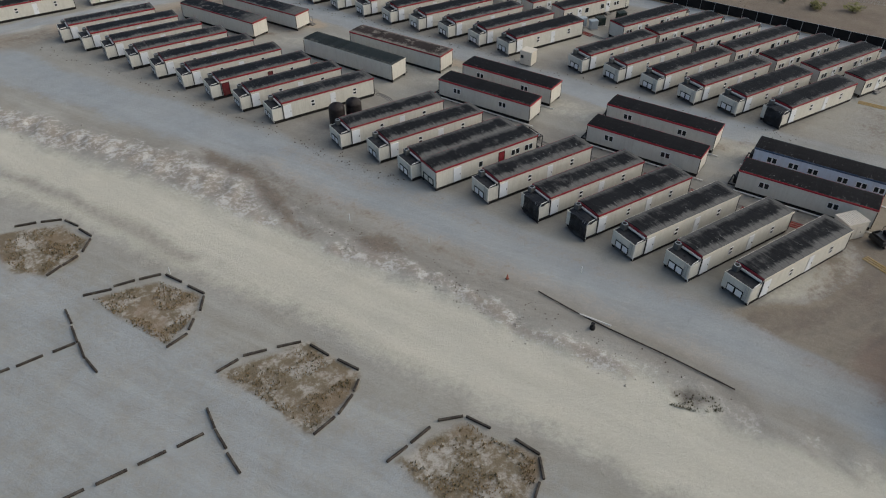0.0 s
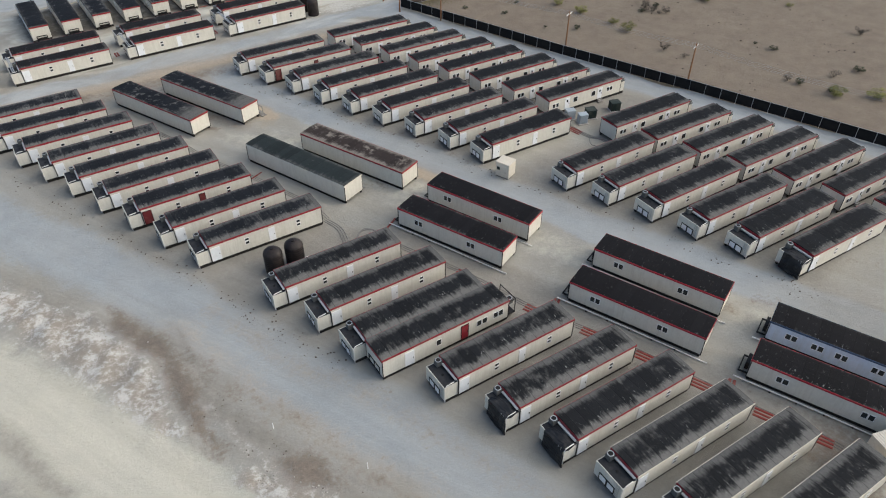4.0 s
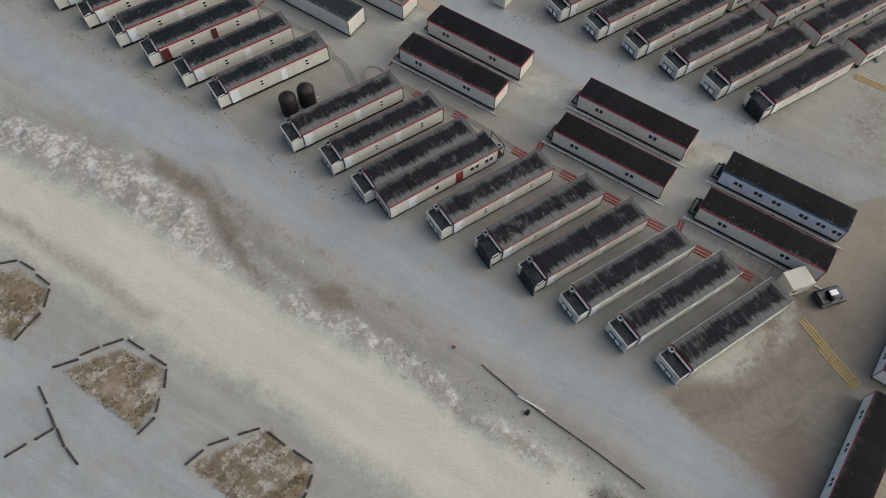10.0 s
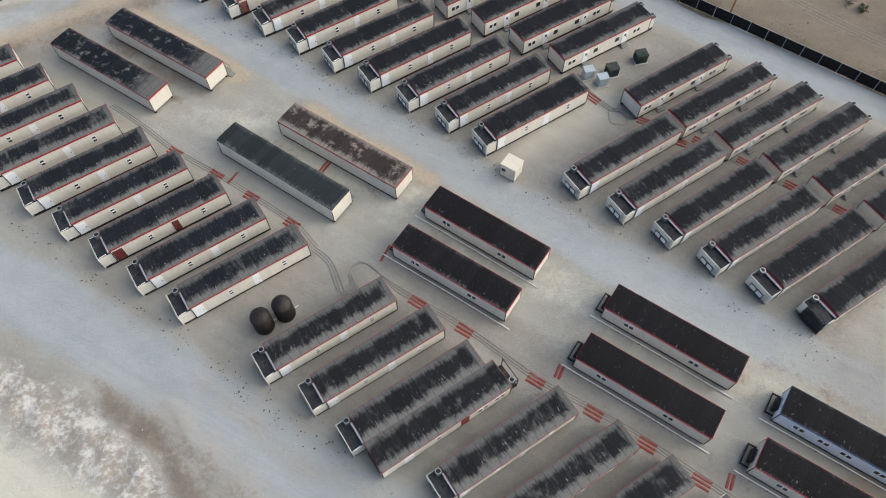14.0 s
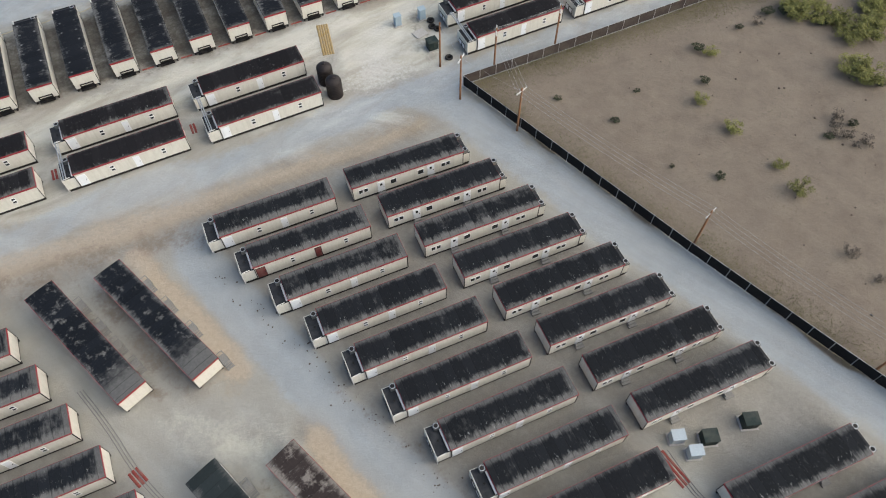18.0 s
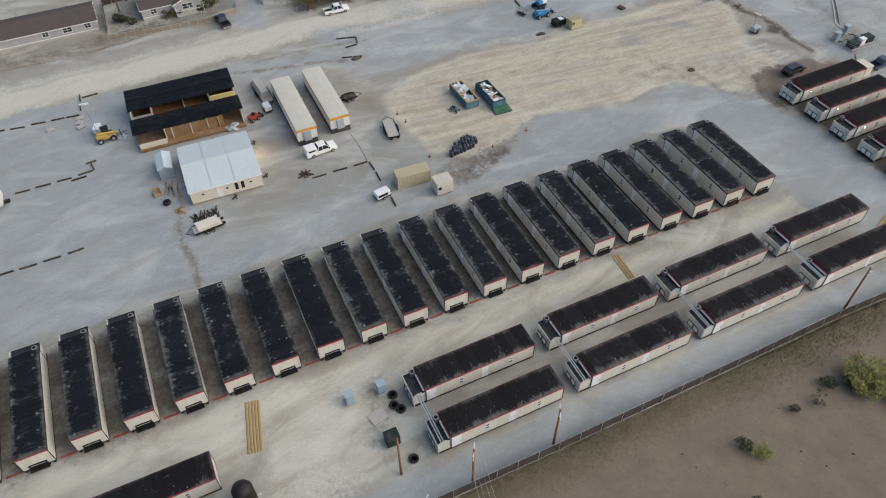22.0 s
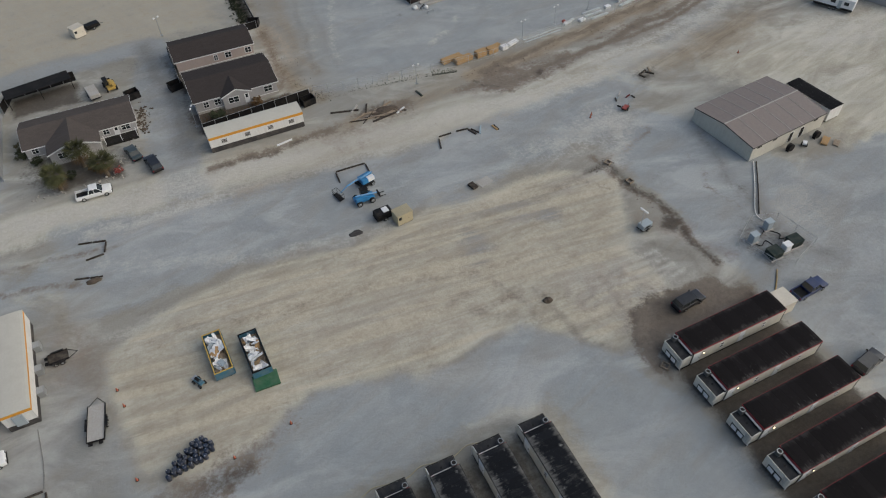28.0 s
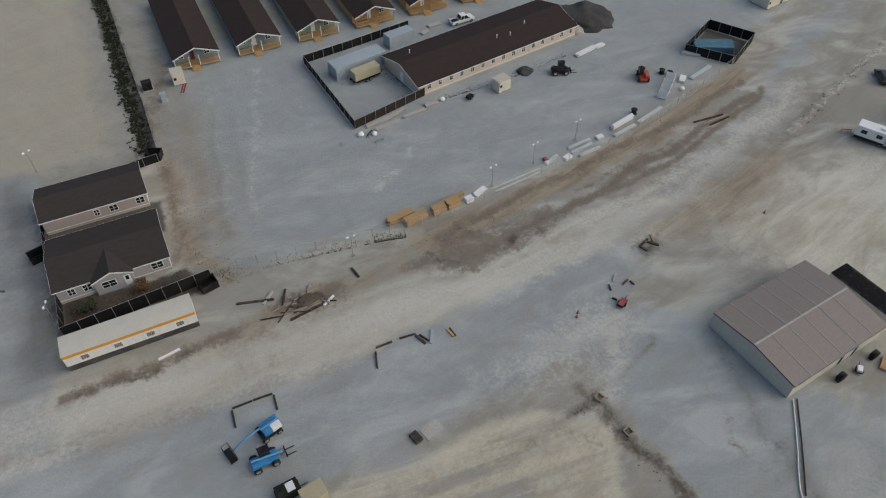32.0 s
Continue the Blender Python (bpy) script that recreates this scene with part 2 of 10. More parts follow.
BUFF_METAL = siding("buff_metal_cladding", (0.50, 0.48, 0.42), 0.35)
ROOF = roof_sheet("dusty_black_roof_sheet", (0.0128, 0.0134, 0.0148), amount=0.74, edge=0.68, streak=0.42)
ROOF_DARK = roof_sheet("lightly_dusted_black_roof_sheet", (0.0115, 0.0124, 0.0142), amount=0.70, edge=0.50, streak=0.36)
ROOF_NAVY = roof_sheet("dusty_blue_black_roof_sheet", (0.0118, 0.0132, 0.0158), amount=0.70, edge=0.56, streak=0.40)
ROOF_CLEAN = roof_sheet("black_roof_sheet", (0.0092, 0.0089, 0.0100), amount=0.55, edge=-0.3, streak=0.2, spot=0.9, long=16.7)
ROOF_PAIR = roof_sheet("umber_black_roof_sheet", (0.0122, 0.0112, 0.0118), amount=0.6, edge=0.05, streak=0.3, spot=0.8)
ROOF_BROWN = roof_sheet("brown_black_roof_sheet", (0.0098, 0.0084, 0.0088), (0.15, 0.137, 0.130), amount=0.30, edge=-0.05, streak=0.2, spot=0.25, flecks=0.3)
ROOF_GREY = roof_sheet("grey_roof_sheet", (0.019, 0.024, 0.025), amount=0.42, edge=-0.1, streak=0.16, spot=0.3, patch=-0.03, flecks=0.4, half=1.92, long=20.2)
ROOF_SPOT = roof_sheet("spotted_black_roof_sheet", (0.0098, 0.0110, 0.0138), amount=0.72, edge=0.02, streak=0.34, spot=0.6, flecks=0.6, dots=True)
ROOF_TORN = roof_sheet("patchy_black_roof_sheet", (0.0095, 0.0110, 0.0140), amount=0.85, edge=-0.15, streak=0.1, patch=0.045, half=1.88, long=20.2, tail=4.5, flecks=0.5)
ROOF_TORN_BROWN = roof_sheet("patchy_brown_roof_sheet", (0.032, 0.025, 0.023), (0.27, 0.24, 0.21), amount=0.8, edge=0.3, streak=0.24, patch=0.05, half=1.92, long=20.1)
ROOF_CREAM = surface("cream_roof_membrane", (0.52, 0.495, 0.43), 0.6, 0, 0.05, 4, 0.2, 0.5)
RED_BRIGHT = surface("bright_red_painted_trim", (0.33, 0.012, 0.028), 0.5, 0, 0.12, 5, 0.15)
RED = surface("red_painted_trim", (0.25, 0.015, 0.026), 0.5, 0, 0.15, 5, 0.2)
RED_DARK = surface("dark_red_trim", (0.14, 0.022, 0.024), 0.6, 0, 0.15, 5, 0.3)
BLUE_TRIM = surface("dark_blue_trim", (0.03, 0.06, 0.12), 0.5)
BLACK = surface("black_painted_steel", (0.010, 0.010, 0.011), 0.62, 0.2, 0.2, 5, 0.3, 0.8, (0.12, 0.10, 0.08))
DARK = surface("dark_steel_skid", (0.016, 0.015, 0.014), 0.8, 0.0, 0.2, 5, 0.2, 0.8, (0.12, 0.10, 0.08))
WHITE = surface("white_paint", (0.72, 0.72, 0.72), 0.45, 0, 0.05, 5, 0.15)
DOOR_WHITE = surface("white_steel_door", (0.70, 0.72, 0.74), 0.4, 0, 0.05, 5, 0.15)
PORCH_TOP = surface("dark_porch_membrane", (0.024, 0.025, 0.028), 0.7, 0, 0.2, 4, 0.3, 0.9, (0.12, 0.115, 0.11))
TARP = surface("black_tarpaulin", (0.011, 0.013, 0.017), 0.5, 0, 0.3, 3, 0.25, 0.8, (0.12, 0.11, 0.10), 0.9)
GALV = surface("galvanised_metal", (0.45, 0.47, 0.48), 0.4, 0.6, 0.12, 6, 0.2)
AC_GREY = surface("weathered_grey_unit", (0.10, 0.105, 0.105), 0.6, 0.1, 0.15, 6, 0.3)
GREY_BOX = surface("grey_painted_cabinet", (0.34, 0.39, 0.42), 0.45, 0.1, 0.06, 5, 0.15)
BLUE_BOX = surface("light_blue_cabinet", (0.31, 0.39, 0.44), 0.5, 0, 0.06, 5, 0.2)
GREEN_BOX = surface("dark_green_transformer_paint", (0.012, 0.024, 0.021), 0.65, 0, 0.1, 5, 0.15)
WOOD_POLE = surface("weathered_orange_pole_wood", (0.28, 0.13, 0.06), 0.85, 0, 0.25, 12, 0.2)
LOG = surface("dark_timber_sleeper", (0.055, 0.045, 0.038), 0.95, 0, 0.3, 8, 0.35, 1.2, (0.22, 0.19, 0.15), 0.6)
LUMBER = surface("fresh_sawn_lumber", (0.45, 0.285, 0.135), 0.75, 0, 0.15, 10, 0.15)
OLD_WOOD = surface("bleached_scrap_wood", (0.34, 0.27, 0.20), 0.9, 0, 0.2, 8, 0.3)
GREY_WOOD = surface("grey_weathered_wood", (0.24, 0.235, 0.225), 0.9, 0, 0.2, 8, 0.3)
PLY = surface("brown_plywood", (0.27, 0.15, 0.07), 0.8, 0, 0.2, 4, 0.4)
INSUL = surface("yellow_insulation", (0.58, 0.50, 0.20), 0.95, 0, 0.2, 5, 0.35)
SCREEN = surface("black_privacy_screen", (0.008, 0.0075, 0.008), 0.85, 0, 0.2, 4, 0.15, 0.5, (0.07, 0.06, 0.05))
SCREEN_BROWN = surface("brown_privacy_screen", (0.060, 0.047, 0.042), 0.85, 0, 0.2, 4, 0.25, 0.5, (0.16, 0.14, 0.11))
PROFILE = surface("pale_metal_profiles", (0.52, 0.55, 0.55), 0.45, 0.1, 0.08, 6, 0.2)
PALE_STEEL = surface("pale_blue_grey_steel", (0.37, 0.42, 0.45), 0.5, 0.1, 0.06, 5, 0.2)
SLAT_BROWN = surface("very_dark_brown_slats", (0.026, 0.019, 0.018), 0.85, 0, 0.2, 4, 0.25, 0.5, (0.10, 0.085, 0.07))
TAN = surface("tan_painted_steel", (0.46, 0.40, 0.27), 0.55, 0.1, 0.08, 5, 0.25)
OFFWHITE = surface("off_white_steel", (0.62, 0.57, 0.48), 0.5, 0.05, 0.07, 5, 0.25)
ORANGE = surface("orange_yellow_stripe", (0.62, 0.28, 0.03), 0.5, 0, 0.06, 5, 0.15)
CHAR = surface("charcoal_skirt", (0.050, 0.047, 0.047), 0.7, 0, 0.12, 6, 0.25)
YELLOW = surface("yellow_ramp_paint", (0.38, 0.265, 0.11), 0.8, 0, 0.2, 4, 0.6, 0.8)
RUBBER = surface("black_rubber", (0.018, 0.018, 0.018), 0.85, 0, 0.2, 8, 0.3, 1.0, (0.10, 0.09, 0.08))
POLY = surface("black_polyethylene_tank", (0.016, 0.012, 0.012), 0.6, 0, 0.2, 4, 0.25, 0.8, (0.10, 0.08, 0.07))
HOSE = surface("grey_hose", (0.20, 0.19, 0.18), 0.7)
RED_RAMP = surface("red_cable_ramp", (0.26, 0.05, 0.04), 0.75, 0, 0.2, 5, 0.35)
WHITE_PIPE = surface("white_pvc_pipe", (0.68, 0.66, 0.62), 0.4, 0, 0.05, 5, 0.25)
CHROME = surface("bright_metal", (0.60, 0.61, 0.62), 0.25, 0.9, 0.05, 8, 0.1)
BLUE_PAINT = surface("bright_blue_machine_paint", (0.03, 0.20, 0.42), 0.4, 0, 0.08, 5, 0.2)
BIN_BLUE = surface("scuffed_teal_skip_paint", (0.06, 0.17, 0.24), 0.6, 0.1, 0.12, 4, 0.4)
BIN_GREEN = surface("green_skip_lid_paint", (0.03, 0.12, 0.06), 0.55, 0, 0.12, 4, 0.25)
RED_PAINT = surface("red_machine_paint", (0.30, 0.042, 0.03), 0.45, 0, 0.08, 5, 0.25)
ORANGE_PAINT = surface("orange_machine_paint", (0.45, 0.065, 0.025), 0.45, 0, 0.08, 5, 0.25)
CAT_YELLOW = surface("yellow_machine_paint", (0.50, 0.33, 0.08), 0.5, 0, 0.1, 5, 0.35)
BARREL = surface("dark_blue_drum_plastic", (0.016, 0.024, 0.045), 0.45, 0, 0.15, 5, 0.2, tint=0.4)
CONCRETE = surface("pale_concrete", (0.42, 0.40, 0.37), 0.9, 0, 0.12, 5, 0.3)
METAL_ROOF = surface("smooth_pale_metal_roof", (0.47, 0.515, 0.53), 0.5, 0, 0.04, 2, 0.12, 0.4)
BROWN_METAL_ROOF = siding("brown_ribbed_metal_roof", (0.20, 0.165, 0.15), 0.4, depth=0.6)
SHINGLE_GREY = shingles("dark_grey_shingles", (0.044, 0.037, 0.035))
SHINGLE_TAUPE = shingles("weathered_taupe_shingles", (0.084, 0.071, 0.064))
SHINGLE_BROWN = shingles("dark_brown_shingles", (0.038, 0.027, 0.025))
GRASS = surface("yellow_green_grass", (0.155, 0.145, 0.065), 0.9, 0, 0.2, 2, 0.0, bump=0)
GRASS_DRY = surface("dry_brown_grass", (0.29, 0.20, 0.10), 0.9, 0, 0.25, 2, 0.0, bump=0)
LEAF_PALE = surface("pale_green_leaves", (0.25, 0.245, 0.075), 0.8, 0, 0.3, 4, 0.0, bump=0, tint=0.25)
LEAF_DARK = surface("dark_green_leaves", (0.052, 0.060, 0.030), 0.8, 0, 0.3, 4, 0.0, bump=0, tint=0.25)
LEAF_OLIVE = surface("olive_brown_leaves", (0.105, 0.092, 0.046), 0.85, 0, 0.3, 4, 0.0, bump=0, tint=0.25)
LEAF_DRY = surface("dry_brown_leaves", (0.17, 0.10, 0.045), 0.9, 0, 0.3, 4, 0.0, bump=0, tint=0.2)
TWIG = surface("grey_brown_twigs", (0.09, 0.075, 0.06), 0.9, 0, 0.3, 6, 0.0, bump=0)
PALM_LEAF = surface("olive_palm_fronds", (0.098, 0.100, 0.042), 0.75, 0, 0.3, 4, 0.0, bump=0, tint=0.25)
PALM_TRUNK = surface("fibrous_palm_trunk", (0.17, 0.13, 0.09), 0.95, 0, 0.3, 8, 0.2)
ROCK = surface("pale_caliche_rock", (0.46, 0.43, 0.38), 0.95, 0, 0.25, 3, 0.3, 0.9)
SPOIL = surface("dark_gravel_heap", (0.065, 0.062, 0.060), 0.95, 0, 0.3, 4, 0.3, 0.4, (0.14, 0.13, 0.12), 0.8)
SOIL_HEAP = surface("dark_brown_soil_heap", (0.12, 0.092, 0.07), 0.95, 0, 0.3, 3, 0.3, 0.5, (0.18, 0.15, 0.12), 0.8)
CONE = surface("orange_cone_plastic", (0.46, 0.13, 0.08), 0.6)

m_, t_, p_ = nodes("window_glass")
p_.inputs["Base Color"].default_value, p_.inputs["Roughness"].default_value, p_.inputs["Specular IOR Level"].default_value = (0.018, 0.022, 0.024, 1), 0.08, 0.6
GLASS = m_


m_, t_, p_ = nodes("lit_lamp_lens")
p_.inputs["Emission Color"].default_value, p_.inputs["Emission Strength"].default_value = (1.0, 0.72, 0.38, 1), 9.0
LIT = m_


def car_paint(name, base, rough=0.25):
    m = surface(name, base, rough + 0.1, 0.0, 0.05, 5, 0.06, 0.9, (0.28, 0.25, 0.21), 0.0)
    m.node_tree.nodes["Principled BSDF"].inputs["Coat Weight"].default_value = 0.3
    return m


CAR_WHITE, CAR_BLACK, CAR_BLUE, CAR_GREY = car_paint("white_car_paint", (0.74, 0.74, 0.73)), car_paint("black_car_paint", (0.014, 0.014, 0.016)), car_paint("dark_blue_car_paint", (0.014, 0.026, 0.085)), car_paint("grey_blue_car_paint", (0.045, 0.060, 0.062))

# ---- mesh helpers ----
def box(bm, x0, x1, y0, y1, z0, z1):
    v = [bm.verts.new(c) for c in ((x0, y0, z0), (x1, y0, z0), (x1, y1, z0), (x0, y1, z0), (x0, y0, z1), (x1, y0, z1), (x1, y1, z1), (x0, y1, z1))]
    for f in ((3, 2, 1, 0), (4, 5, 6, 7), (0, 1, 5, 4), (1, 2, 6, 5), (2, 3, 7, 6), (3, 0, 4, 7)):
        bm.faces.new([v[i] for i in f])
    return v


def boxes(*dims):
    bm = bmesh.new()
    for d in dims:
        box(bm, *d)
    return bm


def bevelled(*dims, r=0.05, seg=2):
    bm = boxes(*dims)
    bmesh.ops.bevel(bm, geom=list(bm.edges), offset=r, segments=seg, affect="EDGES", profile=0.6)
    return bm


def prism(bm, pts, lo, hi, axis="y"):
    """Extrudes a closed outline between lo and hi along an axis."""
    def put(a, b, c):
        return (a, c, b) if axis == "y" else ((c, a, b) if axis == "x" else (a, b, c))
    lower, upper = [bm.verts.new(put(a, b, lo)) for a, b in pts], [bm.verts.new(put(a, b, hi)) for a, b in pts]
    n = len(pts)
    bm.faces.new(lower)
    bm.faces.new(upper[::-1])
    for i in range(n):
        bm.faces.new((lower[i], lower[(i + 1) % n], upper[(i + 1) % n], upper[i])[::-1])
    bmesh.ops.recalc_face_normals(bm, faces=bm.faces)
    return bm


def ring(bm, c, r, z, n=16, axis="z"):
    out = []
    for i in range(n):
        a, b = r * math.cos(2 * math.pi * i / n), r * math.sin(2 * math.pi * i / n)
        p = (a, b, z) if axis == "z" else ((a, z, b) if axis == "y" else (z, a, b))
        out.append(bm.verts.new((c[0] + p[0], c[1] + p[1], c[2] + p[2])))
    return out


def lathe(bm, c, prof, n=16, axis="z"):
    """Turns a profile of (radius, height) round an axis."""
    rings = [ring(bm, c, max(r, 0.002), h, n, axis) for r, h in prof]
    for a, b in zip(rings, rings[1:]):
        for i in range(n):
            bm.faces.new((a[i], a[(i + 1) % n], b[(i + 1) % n], b[i]))
    bm.faces.new(rings[0])
    bm.faces.new(rings[-1])
    bmesh.ops.recalc_face_normals(bm, faces=bm.faces)
    return bm


def tube(bm, pts, r, n=6):
    pts = [Vector(p) for p in pts]
    last = None
    for i, p in enumerate(pts):
        d = (pts[min(i + 1, len(pts) - 1)] - pts[max(i - 1, 0)]).normalized()
        up = Vector((0, 0, 1)) if abs(d.z) < 0.9 else Vector((1, 0, 0))
        a = d.cross(up).normalized()
        b = a.cross(d)
        now = [bm.verts.new(p + r * (math.cos(2 * math.pi * k / n) * a + math.sin(2 * math.pi * k / n) * b)) for k in range(n)]
        if last:
            for k in range(n):
                bm.faces.new((last[k], last[(k + 1) % n], now[(k + 1) % n], now[k]))
        else:
            bm.faces.new(now)
        last = now
    bm.faces.new(last[::-1])
    bmesh.ops.recalc_face_normals(bm, faces=bm.faces)
    return bm


def tubes(*lines, r=0.04, n=6):
    bm = bmesh.new()
    for pts in lines:
        tube(bm, pts, r, n)
    return bm


def part(name, bm, material, parent=None, label="", flat=True):
    me = bpy.data.meshes.new(name)
    bm.to_mesh(me)
    bm.free()
    me.materials.append(material)
    if not flat:
        me.shade_smooth()
    ob = new(name, me)
    ob.parent = parent
    return tagged(ob, label)


def twin(ob, x=0.0, y=0.0, z=0.0, parent=None, rz=0.0):
    """A second part on the same mesh."""
    o = ob.copy()
    scene.collection.objects.link(o)
    o.parent = parent or ob.parent
    o.matrix_basis = pose(x, y, z, 0, 0, rz) @ ob.matrix_basis
    return o


def thing(name, label, category, x, y, rot=0.0, group="", z=0.0, kind=""):
    ob = new(name)
    ob.empty_display_size = 0.2
    ob.matrix_basis = pose(x, y, z, 0, 0, rot)
    return tagged(ob, label, category, group, kind)


def solid(name, bm, material, label, category, x=0.0, y=0.0, rot=0.0, group="", z=0.0, kind="", flat=True):
    ob = part(name, bm, material, None, label, flat)
    ob.matrix_basis = pose(x, y, z, 0, 0, rot)
    return tagged(ob, label, category, group, kind)


# ---- the ground: one sheet to the horizon, its soils and some painted shade told apart by fields on the mesh ----
def grid_axis(lo, hi, step, far):
    inner = np.arange(lo, hi + step * 0.5, step)
    out, d = [], step
    while sum(out) < far:
        d *= 1.35
        out.append(d)
    grow = np.cumsum(out)
    return np.concatenate([lo - grow[::-1], inner, hi + grow])


gx, gy = grid_axis(-45.0, 330.0, 0.65, 1500.0), grid_axis(-10.0, 370.0, 0.65, 1500.0)
GX, GY = np.meshgrid(gx, gy)


def value_noise(x, y, cell, seed):
    r = np.random.RandomState(seed).rand(256, 256)
    u, v = x / cell, y / cell
    i, j = np.floor(u).astype(int), np.floor(v).astype(int)
    fu, fv = u - i, v - j
    fu, fv = fu * fu * (3 - 2 * fu), fv * fv * (3 - 2 * fv)
    a, b = r[i % 256, j % 256], r[(i + 1) % 256, j % 256]
    c, d = r[i % 256, (j + 1) % 256], r[(i + 1) % 256, (j + 1) % 256]
    return (a * (1 - fu) + b * fu) * (1 - fv) + (c * (1 - fu) + d * fu) * fv


def fractal(x, y, cell, seed, octaves=4):
    total, amp, norm = 0.0, 1.0, 0.0
    for k in range(octaves):
        total, norm = total + amp * value_noise(x + 37 * k, y - 53 * k, cell / 2 ** k, seed + k), norm + amp
        amp *= 0.55
    return total / norm


WX = GX + 3.0 * (fractal(GX, GY, 9.0, 3) - 0.5)
WY = GY + 3.0 * (fractal(GX, GY, 9.0, 11) - 0.5)


def near_line(pts):
    """Distance to a broken line."""
    best = np.full(GX.shape, 1e9)
    for (x0, y0), (x1, y1) in zip(pts, pts[1:]):
        dx, dy = x1 - x0, y1 - y0
        k = np.clip(((WX - x0) * dx + (WY - y0) * dy) / (dx * dx + dy * dy), 0, 1)
        best = np.minimum(best, np.hypot(WX - x0 - k * dx, WY - y0 - k * dy))
    return best


def strip(pts, half, soft=1.2):
    return np.clip((half - near_line(pts)) / soft * 0.5 + 0.5, 0, 1)


def area(pts, soft=2.0):
    inside = np.zeros(GX.shape, bool)
    for (x0, y0), (x1, y1) in zip(pts, pts[1:] + pts[:1]):
        if y0 != y1:
            inside ^= ((y0 > WY) != (y1 > WY)) & (WX < (x1 - x0) * (WY - y0) / (y1 - y0) + x0)
    d = near_line(pts + pts[:1])
    return np.clip(np.where(inside, d, -d) / soft * 0.5 + 0.5, 0, 1)


def any_of(*fields):
    return np.maximum.reduce(fields)


lane_1 = [(-75, 290), (-40, 215), (-10, 165), (10, 124), (24, 98), (33, 77), (40, 60), (46, 44), (52, 27), (57, 14), (64, -6), (80, -60)]
lane_2 = [(55, 153), (56.2, 146), (57.8, 139), (60.6, 129), (64.6, 118), (69, 107), (74.4, 93), (80.6, 76), (87, 59), (94, 44), (101, 29), (112, 0)]
lane_3 = [(-80, 160), (20, 160), (60, 159.5), (96, 161), (104, 161.3), (140, 161), (176, 161), (200, 161)]
lane_4 = [(96, 160), (101, 147), (107, 131), (113, 115.5), (119, 101), (124, 88), (129, 76), (136, 58), (150, 20)]
yard = [(-90, 204.5), (100, 204.5), (178, 204.5), (179, 178), (184, 158), (200, 158), (197, 172), (195, 190), (191, 206), (181, 216), (165, 214.5), (150, 218.5), (133, 212), (127, 216), (124, 232), (121, 247), (112, 257), (70, 263), (-90, 266)]
works = [(172, 283), (222, 283), (243, 284.5), (259, 288), (281, 295), (291, 303), (330, 312), (345, 335), (300, 350), (176, 350), (171, 318)]
gravel = any_of(0.6 * area([(181.8, 239.8), (184.4, 233.6), (185.4, 228.4), (178.1, 226.5), (178.1, 232.0)], 2.0), strip(lane_1, 4.4, 2.5), strip(lane_2, 3.2, 1.3), strip(lane_3, 2.6, 1.6), strip(lane_4, 3.2, 2.0), area(yard, 2.2), area(works, 3.5),
                strip([(143.5, 268), (143.5, 300), (146, 312)], 4.0, 2.5), strip([(111, 276), (111, 315), (120, 318), (146, 318)], 3.4, 2.5),
                0.75 * strip([(100, 257), (160, 254), (200, 256), (222, 246), (226, 236)], 4.5, 4.0), 1.05 * area([(214, 244), (222, 254), (231, 246), (240, 226), (264, 224), (264, 188), (217, 190), (215, 212), (214, 226)], 3.0), 0.95 * area([(122, 246), (132, 244.5), (142, 246), (166, 243.5), (180, 245.5), (192, 246), (205, 246), (222, 250), (232, 256), (226, 262), (208, 262), (192, 261), (178, 260), (155, 261), (138, 264), (122, 267)], 2.6), 0.85 * area([(176, 246), (186, 245), (198, 236), (196, 232), (186, 238)], 2.5),
                0.7 * strip([(226, 262), (250, 268), (272, 277), (292, 289), (315, 300), (350, 318)], 4.0, 4.0), 0.8 * area([(215, 168), (300, 160), (300, 210), (222, 208)], 5.0),
                0.55 * area([(-60, 90), (-8, 90), (3, 72), (12, 52), (22, 35), (30, 18), (-60, 10)], 6.0))
cream_road = [(-60, 205), (-25, 150), (0, 102), (16, 72), (26, 51), (36, 30), (44, 11), (60, -30)]
field = [(127, 238), (134, 241.5), (141.7, 243), (154, 243), (165, 242), (178, 243), (192, 243.5), (204, 242), (212, 236), (203, 222), (204, 211), (193, 207), (190, 207), (181, 217), (165, 215), (150, 219), (135, 213), (128, 218), (126, 230)]
marl = any_of(strip([(x - 1.0, y - 0.5) for x, y in cream_road], 5.6, 3.5), area(field, 1.6), 0.55 * area([(-60, 318), (163, 318), (164, 420), (-60, 420)], 4.0), area([(254, 215), (360, 215), (360, 262), (285, 258), (262, 266), (244, 258), (252, 246)], 6.0),
              1.0 * strip([(60, 268), (140, 269.5), (172, 266.4), (205, 264), (240, 265)], 4.6, 3.0), strip([(-10, 177.5), (80, 178), (186, 178)], 3.6, 2.0), area([(86, 166), (104, 166), (101, 181), (87, 181)], 3.0),
              0.7 * area([(74, 92), (100, 88), (103, 99), (98, 100), (76, 93)], 2.5), 0.6 * area([(57, 100), (63, 94), (70, 78), (66, 93), (58, 118), (46, 126)], 3.0))
windrow = [(-20, 148), (4, 111), (16, 94), (25, 73), (28, 63), (32, 52), (36, 42.5), (39.5, 33), (45, 22), (50, 10)]
